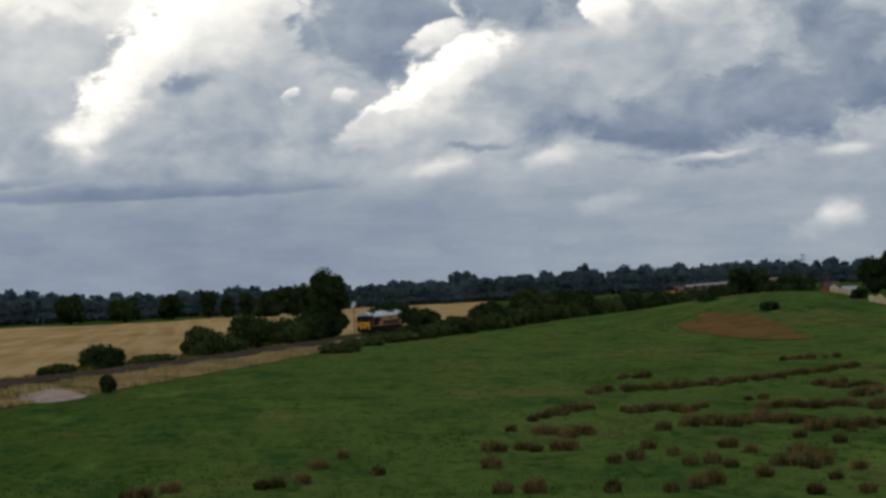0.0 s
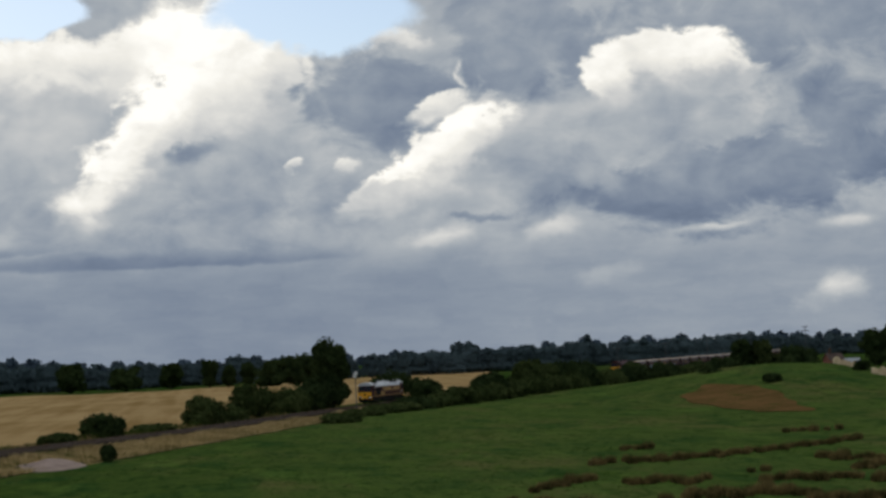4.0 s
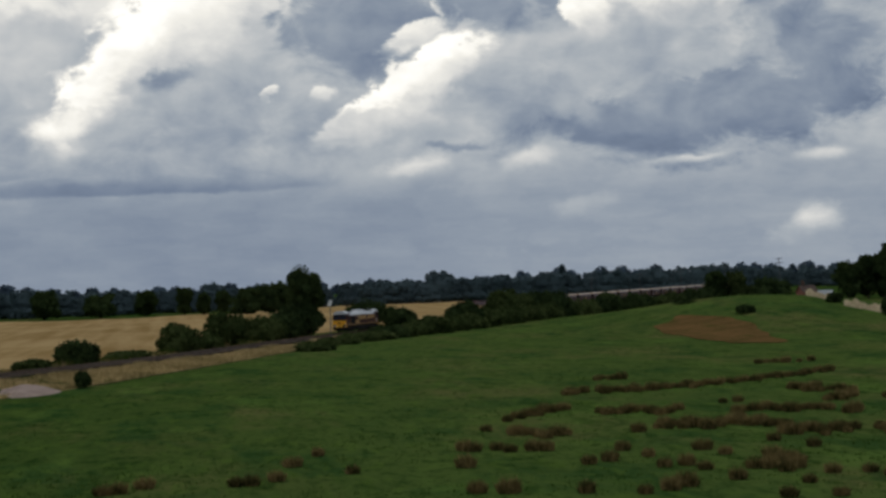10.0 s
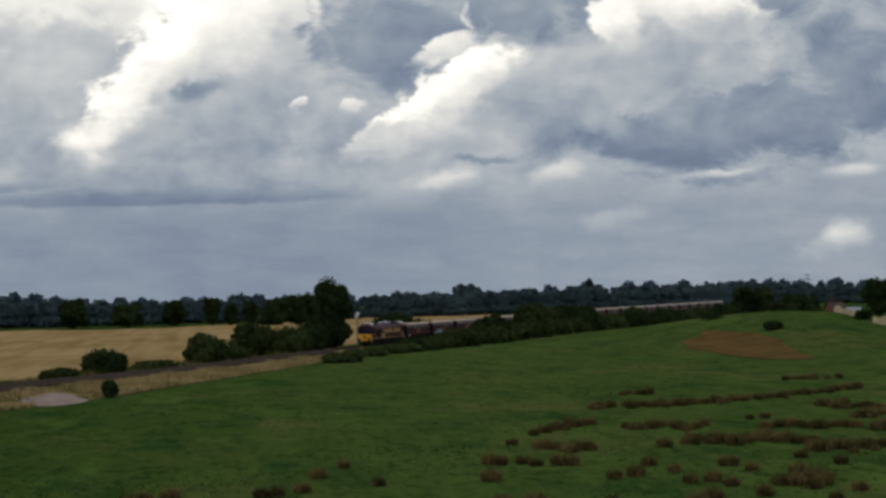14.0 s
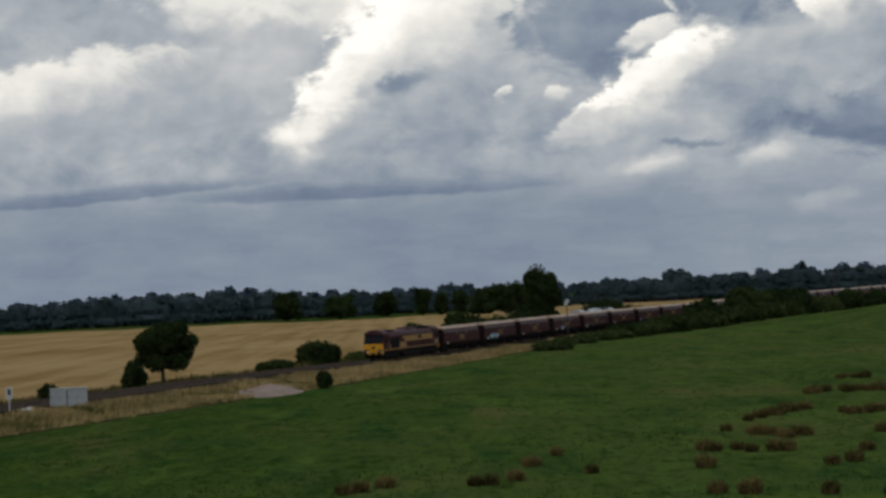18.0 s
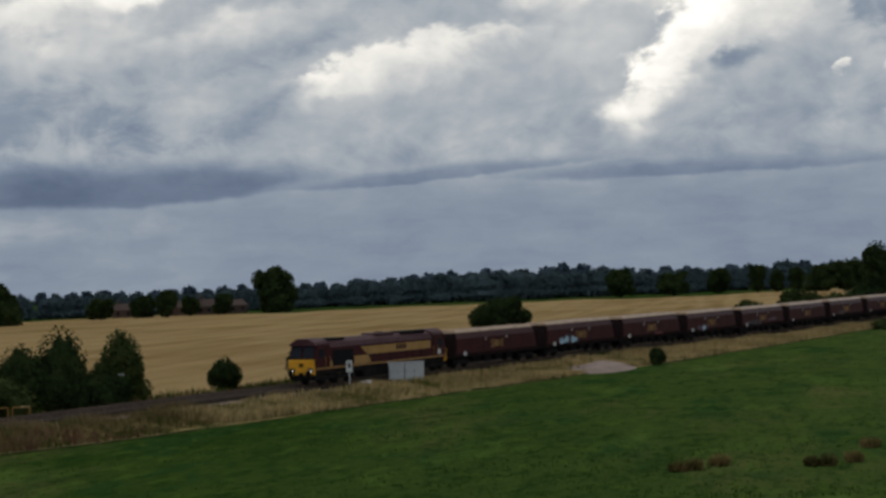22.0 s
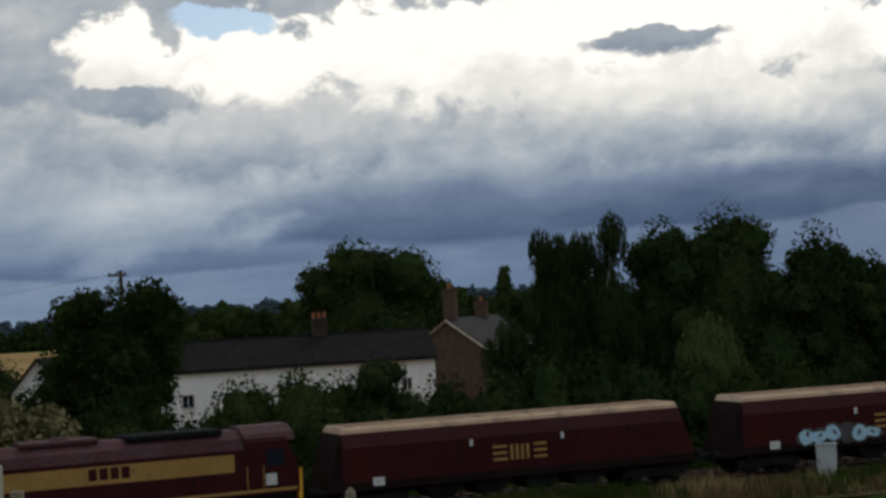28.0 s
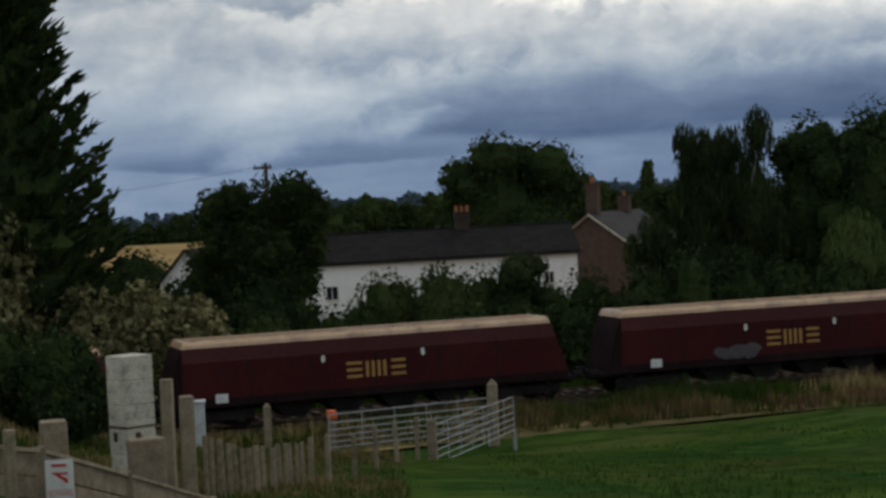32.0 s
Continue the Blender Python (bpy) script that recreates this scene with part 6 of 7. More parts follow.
LOCO_LENGTH, WAGON_PITCH, WAGONS = 21.4, 18.1, 21
leader = locomotive("locomotive", MAROON_ROOF, "maroon and gold diesel locomotive with a yellow nose")
standing = locomotive("locomotive", GREY_ROOF, "standing maroon diesel locomotive with a pale grey roof")
first = wagon_model()
wagons = [first] + [copy_thing(first, Matrix.Identity(4)) for _ in range(WAGONS - 1)]
spray(wagons[1], 4.9, 0.95, 1.1, 2.15, [SPRAY_BLUE, SPRAY_BLUE, SPRAY_BLUE, SPRAY_GREY], 3)
spray(wagons[2], -1.0, -3.0, 1.2, 1.5, [RED_PAINT], 9)
spray(wagons[3], 4.4, 1.4, 1.1, 2.0, [SPRAY_GREY, SPRAY_PINK, SPRAY_BLUE, SPRAY_PINK], 5)
spray(wagons[4], 5.6, 1.0, 1.15, 1.9, [SPRAY_GREY, UNDER], 7)
spray(wagons[4], -2.2, -5.0, 1.5, 2.0, [SPRAY_PINK, SPRAY_GREY], 8)
spray(wagons[6], 3.4, 1.6, 1.2, 1.9, [SPRAY_GREY], 11)

# where the train's front is along the line, by seconds
FRONT_T = (0, 6, 9, 12, 13, 14.5, 16.5, 18, 19, 20, 21, 22, 23, 24, 25, 26, 26.5, 28.5, 29, 30, 31, 32)
FRONT_S = (638, 507, 441, 374.2, 352.9, 317.5, 270.4, 235.5, 213, 190.9, 170, 149, 127.5, 105.4, 81.9, 58, 45.3, -5.4, -18.1,
           -43.4, -69.5, -95.4)


def front_at(t):
    """Smooth through the table."""
    ts, ss = np.array(FRONT_T, float), np.array(FRONT_S, float)
    slope = np.gradient(ss, ts)
    i = int(np.clip(np.searchsorted(ts, t) - 1, 0, len(ts) - 2))
    h = ts[i + 1] - ts[i]
    u = (t - ts[i]) / h
    return ((2 * u ** 3 - 3 * u ** 2 + 1) * ss[i] + (u ** 3 - 2 * u ** 2 + u) * h * slope[i]
            + (3 * u ** 2 - 2 * u ** 3) * ss[i + 1] + (u ** 3 - u ** 2) * h * slope[i + 1])


def on_rails(s_front, length, lat=0.0):
    """The pose of a vehicle whose front is at s_front and which heads down the line."""
    x0, y0, _, _ = on_line(s_front + 0.2 * length, lat)
    x1, y1, _, _ = on_line(s_front + 0.8 * length, lat)
    return Matrix.LocRotScale(((x0 + x1) / 2, (y0 + y1) / 2, float(rail_z(s_front + 0.5 * length))), Euler((0, 0, math.atan2(y0 - y1, x0 - x1))), None)


standing.matrix_basis = on_rails(341.8, LOCO_LENGTH, -3.4)


def motions():
    times = [i * 0.5 for i in range(65)]
    walk(leader, [(t, on_rails(front_at(t), LOCO_LENGTH)) for t in times])
    for k, wagon in enumerate(wagons):
        step = times if k < 8 else times[::2]
        walk(wagon, [(t, on_rails(front_at(t) + LOCO_LENGTH + k * WAGON_PITCH, WAGON_PITCH)) for t in step])


# ---------------------------------------------------------------- houses and far buildings
def frame_at(x, y, z, dx, dy):
    """A pose at a place whose x axis runs along (dx, dy)."""
    return Matrix.LocRotScale((x, y, z), Euler((0, 0, math.atan2(dy, dx))), None)


def roof_half(width, depth, eave, ridge, over, side, thick=0.12):
    """One slope of a gable roof whose ridge runs along x: side -1 is the front."""
    half = depth / 2
    slope = (ridge - eave) / half
    y0 = -over if side < 0 else depth + over
    z0 = eave - over * slope
    bm = bmesh.new()
    prism(bm, [(y0, z0), (half, ridge), (half, ridge + thick), (y0, z0 + thick)], -over, width + over, "x")
    return bm


def slates(parent, width, depth, eave, ridge, over, material, rows, per_row):
    """Courses of slates on the front slope, each a thin piece."""
    half = depth / 2 + over
    slope = (ridge - eave) / (depth / 2)
    angle = math.atan(slope)
    long = half / math.cos(angle) / rows
    wide = (width + 2 * over) / per_row
    me = bpy.data.meshes.new("slate")
    bm = boxed(-wide / 2 + 0.006, wide / 2 - 0.006, 0, long * 1.04, 0.0, 0.025)
    bm.to_mesh(me)
    bm.free()
    me.materials.append(material)
    for r in range(rows):
        y = -over + r * long * math.cos(angle)
        z = eave - over * slope + r * long * math.sin(angle) + 0.125 / math.cos(angle)
        for k in range(per_row):
            piece("slate", me, parent, Matrix.LocRotScale((-over + (k + 0.5) * wide, y, z), Euler((angle + 0.01, 0, 0)), None))


def chimney(parent, x, y, z0, z1, wide=0.75, deep=0.55, pots=2, material=None):
    stack = part("chimney", box(box(boxed(x - wide / 2, x + wide / 2, y - deep / 2, y + deep / 2, z0, z1),
                                    x - wide / 2 - 0.05, x + wide / 2 + 0.05, y - deep / 2 - 0.05, y + deep / 2 + 0.05, z1 - 0.35, z1 - 0.2),
                                x - wide / 2 - 0.07, x + wide / 2 + 0.07, y - deep / 2 - 0.07, y + deep / 2 + 0.07, z1 - 0.08, z1 + 0.03),
                 material or BRICK, parent, "brick chimney stack")
    for k in range(pots):
        px = x + (k - (pots - 1) / 2) * 0.36
        part("chimney_pot", tube(tube(bmesh.new(), (px, y, z1), (px, y, z1 + 0.40), 0.13, 0.10, 10), (px, y, z1 + 0.36), (px, y, z1 + 0.43), 0.13, sides=10),
             CLAY, stack, "orange clay pot")


def window(parent, x, z, w, h, y=0.0, frame_paint=None):
    pane = part("window", boxed(x - w / 2, x + w / 2, y - 0.012, y + 0.02, z, z + h), GLASS_DARK, parent)
    bm = bmesh.new()
    for x0, x1, z0, z1 in ((x - w / 2 - 0.06, x - w / 2, z - 0.06, z + h + 0.06), (x + w / 2, x + w / 2 + 0.06, z - 0.06, z + h + 0.06),
                           (x - w / 2, x + w / 2, z + h, z + h + 0.06), (x - w / 2, x + w / 2, z - 0.06, z), (x - 0.02, x + 0.02, z, z + h)):
        box(bm, x0, x1, y - 0.04, y + 0.01, z0, z1)
    part("window_frame", bm, frame_paint or WHITE, pane)
    part("window_sill", boxed(x - w / 2 - 0.1, x + w / 2 + 0.1, y - 0.10, y + 0.01, z - 0.13, z - 0.063), CONCRETE, pane)


def gable_walls(width, depth, eave, ridge, ground):
    """Four walls with gables at both ends; the ridge runs along x."""
    bm = bmesh.new()
    prism(bm, [(0, ground), (depth, ground), (depth, eave), (depth / 2, ridge), (0, eave)], 0, width, "x")
    return bm


def white_house():
    x, y = at(-71.3, 116)
    x1, y1 = at(-62.5, 118)
    k = math.hypot(x1 - x, y1 - y)
    house = new("white_house")
    house.matrix_basis = frame_at(x, y, 0, x1 - x, y1 - y)
    part("wall", gable_walls(k, 6.4, 4.9, 6.55, -1.0), RENDER_WHITE, house, "white rendered wall")
    roof = part("roof", roof_half(k, 6.4, 4.9, 6.55, 0.22, -1), SLATE, house, "dark slate roof")
    part("roof", roof_half(k, 6.4, 4.9, 6.55, 0.22, 1), SLATE, house)
    slates(roof, k, 6.4, 4.9, 6.55, 0.22, SLATE, 9, 30)
    part("ridge_tiles", boxed(-0.25, k + 0.25, 3.08, 3.32, 6.62, 6.78, 0.04), SLATE, roof)
    part("gutter", boxed(-0.2, k + 0.2, -0.34, -0.23, 4.72, 4.82, 0.02), BLACK, roof)
    part("downpipe", tube(bmesh.new(), (k * 0.52, -0.08, -0.9), (k * 0.52, -0.08, 4.75), 0.05), BLACK, house)
    chimney(house, k * 0.612, 3.2, 5.9, 7.75, 0.95, 0.6, 3, SOOTY_BRICK)
    for u, z, w, h in ((0.115, 2.6, 0.7, 0.8), (0.45, 3.0, 0.5, 0.5), (0.895, 2.9, 0.55, 0.7), (0.3, 0.0, 1.0, 1.1), (0.75, 0.0, 1.0, 1.1)):
        window(house, k * u, z, w, h)
    part("door", boxed(k * 0.5 - 0.45, k * 0.5 + 0.45, -0.03, 0.02, -0.9, 1.15), OLD_WOOD, house)
    part("satellite_dish", tube(bmesh.new(), (k * 0.47, -0.12, 3.7), (k * 0.47, -0.2, 3.76), 0.27, 0.24, 14), BLACK, house, "small black satellite dish")
    tagged(house, "long white rendered cottage with a dark slate roof", "house")


white_house()


def brick_house():
    ax, ay = at(-62.05, 135)
    bx, by = at(-59.28, 155)
    k = math.hypot(bx - ax, by - ay)
    ux, uy = (bx - ax) / k, (by - ay) / k
    px, py = uy, -ux
    width, long = 5.6, 11.0
    # the ridge runs along x, away from the eye; y = 0 is the long side that faces the railway
    house = new("brick_house")
    house.matrix_basis = frame_at(ax + px * width / 2, ay + py * width / 2, 0, ux, uy)
    part("wall", gable_walls(long, width, 5.0, 7.0, -1.0), BRICK, house, "weathered red-brown brick wall")
    roof = part("roof", roof_half(long, width, 5.0, 7.0, 0.25, -1), SLATE_GREY, house, "grey slate roof")
    part("roof", roof_half(long, width, 5.0, 7.0, 0.25, 1), SLATE_GREY, house)
    slates(roof, long, width, 5.0, 7.0, 0.25, SLATE_GREY, 9, 22)
    for side in (0, 1):
        half = width / 2 + 0.25
        slope = 2.0 / (width / 2)
        y0, y1 = (-0.25, width / 2) if side == 0 else (width + 0.25, width / 2)
        bm = bmesh.new()
        prism(bm, [(y0, 5.0 - 0.25 * slope - 0.12), (y1, 7.0 - 0.08), (y1, 7.0 + 0.1), (y0, 5.0 - 0.25 * slope + 0.08)], -0.31, -0.26, "x")
        part("bargeboard", bm, CONCRETE if side == 0 else OLD_WOOD, house, "pale bargeboard")
    part("gutter", boxed(-0.2, long + 0.2, -0.36, -0.26, 4.72, 4.84, 0.02), WHITE, roof)
    chimney(house, 0.9, width / 2, 6.2, 9.35, 0.7, 0.9, 2)
    chimney(house, 7.8, width / 2, 6.2, 8.3, 0.7, 0.9, 1)
    for u in (2.4, 6.0, 9.0):
        window(house, u, 2.6, 0.9, 1.2)
        window(house, u, -0.1, 0.9, 1.2)
    tagged(house, "red-brick house with a grey slate roof and orange chimney pots", "house")


brick_house()


def far_house(az, d, width, depth, eave, ridge, walls, tiles, name, label, category, turn=0.0, pots=0, windows=0):
    x, y = at(az, d)
    z = float(land(x, y))
    a = radians(-az + turn)
    ob = new(name)
    ob.matrix_basis = frame_at(x - math.cos(a) * width / 2, y - math.sin(a) * width / 2, z, math.cos(a), math.sin(a))
    part("wall", gable_walls(width, depth, eave, ridge, -0.4), walls, ob)
    part("roof", roof_half(width, depth, eave, ridge, 0.3, -1), tiles, ob)
    part("roof", roof_half(width, depth, eave, ridge, 0.3, 1), tiles, ob)
    for k in range(windows):
        part("window", boxed(width * (k + 0.5) / windows - 0.5, width * (k + 0.5) / windows + 0.5, -0.03, 0.02, eave * 0.35, eave * 0.75), GLASS_DARK, ob)
    if pots:
        chimney(ob, width * 0.25, depth / 2, ridge - 0.5, ridge + 1.2, pots=pots)
    tagged(ob, label, category)


TILE_BROWN = surface("brown roof tiles", (0.066, 0.044, 0.036), (0.11, 0.072, 0.058), 0.6, 0.9, 0.2)
SHEET_ROOF = surface("pale roof sheets", (0.24, 0.26, 0.28), (0.36, 0.38, 0.40), 0.3, 0.6, 0.1)
BRICK_RED = surface("bright red brick", (0.17, 0.06, 0.04), (0.25, 0.10, 0.065), 1.0, 0.9, 0.3)
STRAW = surface("straw", (0.34, 0.25, 0.13), (0.52, 0.40, 0.22), 1.0, 0.9, 0.6)
far_house(-43.6, 555, 18, 12, 6.4, 10.2, BRICK, SHEET_ROOF, "barn", "long pale barn with grey sheet roof among far fields", "barn", windows=4)
far_house(-47.6, 520, 9, 8, 3.5, 7.0, BRICK, SHEET_ROOF, "barn", "small far barn with a pale roof", "barn", 60)
far_house(-48.4, 540, 9, 8, 3.5, 7.0, BRICK, SHEET_ROOF, "barn", "small far barn with a pale roof", "barn", 60)
far_house(19.75, 515, 4.2, 5, 2.9, 4.6, BRICK_RED, TILE_BROWN, "brick_house", "far red-brick house beyond the pale bank", "house", 25, 1, 2)
far_house(20.2, 505, 3.5, 3, 2.4, 3.2, WHITE, SHEET_ROOF, "shed", "small white shed beside a far brick house", "shed")
far_house(-17.0, 672, 9, 7, 3.2, 5.6, BRICK, TILE_BROWN, "brick_house", "far house with a brown tiled roof", "house", 10, 1, 3)
far_house(-18.0, 676, 9, 7, 3.2, 5.4, BRICK, TILE_BROWN, "brick_house", "far house with a brown tiled roof", "house", -15, 1, 2)
far_house(-19.5, 680, 11, 7, 3.0, 5.2, BRICK, TILE_BROWN, "brick_house", "far house with a brown tiled roof", "house", 5, 1, 3)
far_house(-16.1, 676, 8, 7, 3.0, 5.0, BRICK, TILE_BROWN, "brick_house", "far house with a brown tiled roof", "house", 30, 0, 2)
far_house(1.98, 690, 2.6, 3, 1.8, 2.3, CABINET, SHEET_ROOF, "shed", "small white hut at the cornfield's end", "hut")
far_house(-73.4, 106, 6, 3.2, 5.5, 7.3, RENDER_WHITE, SLATE, "shed", "white-gabled outbuilding half hidden by trees", "outbuilding", 70)


def straw_stack():
    x, y, z = spot(-24.95, 588)
    stack = new("straw_stack")
    stack.matrix_basis = frame_at(x, y, z, 0.9, 0.42)
    for k in range(3):
        for j in range(3 - (k == 2)):
            part("bale", boxed(-3 + j * 2.0, -1.04 + j * 2.0, -1.2, 1.2, k * 1.3, k * 1.3 + 1.26, 0.08), STRAW, stack)
    tagged(stack, "stack of straw bales at the field's edge", "straw stack")


straw_stack()


MAST_GREY = surface("dull mast steel", (0.06, 0.065, 0.07), (0.11, 0.115, 0.12), 1.0, 0.7, 0.1)


def mast(az, d, el, name, label, arms):
    h = height_for(az, d, el)
    ob = new(name)
    ob.location = spot(az, d)
    part("pole", tube(bmesh.new(), (0, 0, 0), (0, 0, h), 0.16, 0.12, 8), MAST_GREY, ob)
    for z, w in arms:
        part("arm", boxed(-w, w, -0.1, 0.1, h * z - 0.12, h * z + 0.12), MAST_GREY, ob)
    tagged(ob, label, "mast")


for az, el in ((14.5, 0.10), (15.8, 0.16), (16.85, 0.30), (17.15, 0.26), (13.0, 0.02)):
    mast(az, 640 + (az - 13) * 30, el, "line_mast", "distant grey line mast above the trees", ((0.9, 1.6),))
mast(18.82, 700, 0.40, "pylon", "distant dark pylon above the trees", ((0.97, 1.2), (0.86, 1.6)))


# ---------------------------------------------------------------- things beside the railway
def cabinet(place, w, d, h, turn, doors, label):
    ob = new("equipment_cabinet")
    ob.matrix_basis = Matrix.LocRotScale(place, Euler((0, 0, turn)), None)
    part("body", boxed(-w / 2, w / 2, -d / 2, d / 2, 0.08, h, 0.02), CABINET, ob)
    part("plinth", boxed(-w / 2 - 0.04, w / 2 + 0.04, -d / 2 - 0.04, d / 2 + 0.04, -0.4, 0.08), CONCRETE, ob)
    part("lid", boxed(-w / 2 - 0.05, w / 2 + 0.05, -d / 2 - 0.06, d / 2 + 0.05, h, h + 0.06, 0.015), CABINET, ob)
    for k in range(doors):
        x0 = -w / 2 + w * k / doors + 0.03
        door = part("door", boxed(x0, x0 + w / doors - 0.06, -d / 2 - 0.025, -d / 2, 0.18, h - 0.08), CABINET, ob)
        part("handle", boxed(x0 + 0.06, x0 + 0.1, -d / 2 - 0.05, -d / 2 - 0.025, h * 0.5, h * 0.5 + 0.18), BLACK, door)
    return tagged(ob, label, "cabinet", "railway equipment cabinets")


for az, w, doors in ((-11.22, 1.3, 2), (-10.80, 0.85, 1), (-10.52, 0.95, 1)):
    x, y, z = spot(az, 157)
    cabinet((x, y, z), w, 0.7, 1.62, radians(-az + 4), doors, "pale grey steel trackside equipment cabinet")
x, y, z = spot(-50.52, 80.5)
cabinet((x, y, z), 0.8, 0.6, height_for(-50.52, 80.5, -4.92) - 0.06, radians(50 - 8), 1, "small white trackside cabinet in long grass")
x, y, z = spot(-74.75, 62)
cabinet((x, y, z), 0.62, 0.5, height_for(-74.75, 62, -5.72), radians(74), 1, "small white cabinet beyond the fence")


def marker_sign(az, d, el, label):
    sign = new("marker_sign")
    sign.matrix_basis = Matrix.LocRotScale(spot(az, d), Euler((0, 0, radians(-az))), None)
    h = height_for(az, d, el)
    part("post", tube(bmesh.new(), (0, 0, -0.3), (0, 0, h - 0.1), 0.05), WHITE, sign)
    board = part("board", boxed(-0.26, 0.26, -0.06, -0.03, h - 1.0, h, 0.02), WHITE, sign, "white sign board")
    part("marking", boxed(-0.09, 0.11, -0.07, -0.06, h - 0.62, h - 0.2), BLACK, board)
    tagged(sign, label, "sign", "trackside marker signs")


def sack():
    bag = new("white_sack")
    bag.location = spot(-12.15, 153)
    bm = bmesh.new()
    bmesh.ops.create_icosphere(bm, subdivisions=2, radius=0.5)
    for v in bm.verts:
        v.co = Vector((v.co.x * 1.3, v.co.y * 0.7, max(-0.1, v.co.z * 0.55 + 0.18 + 0.08 * math.sin(v.co.x * 9))))
    part("sack", bm, WHITE, bag)
    tagged(bag, "crumpled white sack lying on the verge", "sack")


marker_sign(-12.69, 152, -2.40, "white trackside marker sign on a post")
marker_sign(-19.81, 146, -2.49, "white trackside marker sign before dark bushes")
sack()


def signal():
    x, y, z = spot(4.74, 287)
    post = new("railway_signal")
    post.matrix_basis = Matrix.LocRotScale((x, y, z), Euler((0, 0, radians(-15))), None)
    h = height_for(4.74, 287, -0.45)
    part("post", tube(bmesh.new(), (0, 0, -0.2), (0, 0, h - 0.6), 0.08), MAST_GREY, post)
    bm = boxed(-0.28, 0.28, -0.05, 0.05, -0.5, 0.5, 0.03)
    part("board", bm, WHITE, post, "tilted white board", m=pose(0, -0.15, h - 0.55, 0, 28, 0))
    part("bracket", boxed(-0.1, 0.1, -0.12, 0.0, h - 0.7, h - 0.6), MAST_GREY, post)
    tagged(post, "trackside post with a tilted white board", "signal")


signal()


def gravel_heap():
    bm = bmesh.new()
    bmesh.ops.create_grid(bm, x_segments=26, y_segments=18, size=1.0)
    for v in bm.verts:
        r = math.hypot(v.co.x, v.co.y)
        v.co = Vector((v.co.x * 3.8, v.co.y * 8.5, 0.85 * max(0.0, 1 - r) ** 0.8 * (1 + 0.15 * math.sin(v.co.x * 4)) - 0.05 + random.uniform(-0.03, 0.03)))
    heap = part("gravel_heap", bm, GRAVEL)
    x, y, z = spot(-4.85, 174)
    heap.location = (x, y, z)
    tagged(heap, "low heap of pinkish-grey gravel beside the track", "gravel heap")


gravel_heap()


def hoops():
    for az in (-23.5, -22.85):
        x, y, z = spot(az, 133)
        ob = new("handrail_hoop")
        ob.matrix_basis = Matrix.LocRotScale((x, y, float(land(x, y))), Euler((0, 0, radians(22))), None)
        top = EYE[2] + 133 * math.tan(radians(-3.36)) - float(land(x, y))
        part("rail", tube(bmesh.new(), (-0.6, 0, top), (0.6, 0, top), 0.05), GOLD, ob)
        for px in (-0.6, 0.6):
            part("upright", tube(bmesh.new(), (px, 0, -0.2), (px, 0, top), 0.05), GOLD, ob)
        tagged(ob, "dull yellow steel handrail hoop beside the track", "handrail", "handrail hoops")


hoops()


def parked_car(az, d, turn, paint, label):
    car = new("car")
    car.matrix_basis = Matrix.LocRotScale(spot(az, d), Euler((0, 0, turn)), None)
    bm = bmesh.new()
    prism(bm, [(-2.1, 0.3), (2.1, 0.3), (2.15, 0.7), (1.95, 0.92), (0.9, 1.0), (-1.75, 1.02), (-2.1, 0.85)], -0.85, 0.85, "y")
    part("body", bm, paint, car)
    bm = bmesh.new()
    prism(bm, [(1.0, 0.98), (0.35, 1.42), (-1.2, 1.45), (-1.75, 1.0)], -0.72, 0.72, "y")
    part("windows", bm, GLASS_DARK, car)
    part("roof", boxed(-1.2, 0.35, -0.7, 0.7, 1.42, 1.49, 0.03), CAR_PAINT, car)
    for x in (-1.3, 1.3):
        for y in (-0.86, 0.86):
            wheel = part("wheel", tube(bmesh.new(), (x, y - 0.1, 0.31), (x, y + 0.1, 0.31), 0.31, sides=16), BLACK, car)
            part("rim", tube(bmesh.new(), (x, y * 1.13 - 0.01, 0.31), (x, y * 1.13 + 0.01, 0.31), 0.2, sides=12), CAR_PAINT, wheel)
    tagged(car, label, "car")


parked_car(-49.2, 94, radians(30), CAR_DARK, "dark car with a pale shining roof parked under trees")
parked_car(-56.6, 90, radians(60), CAR_DARK, "dark car parked among the bushes")


def pole_white(az, d, el, r, label, name, material):
    ob = part(name, tube(bmesh.new(), (0, 0, -0.3), (0, 0, height_for(az, d, el)), r, r * 0.85), material)
    ob.location = spot(az, d)
    return tagged(ob, label, "pole")


pole_white(-57.86, 90.0, -2.48, 0.07, "thin white post among dark trees", "white_post", WHITE)


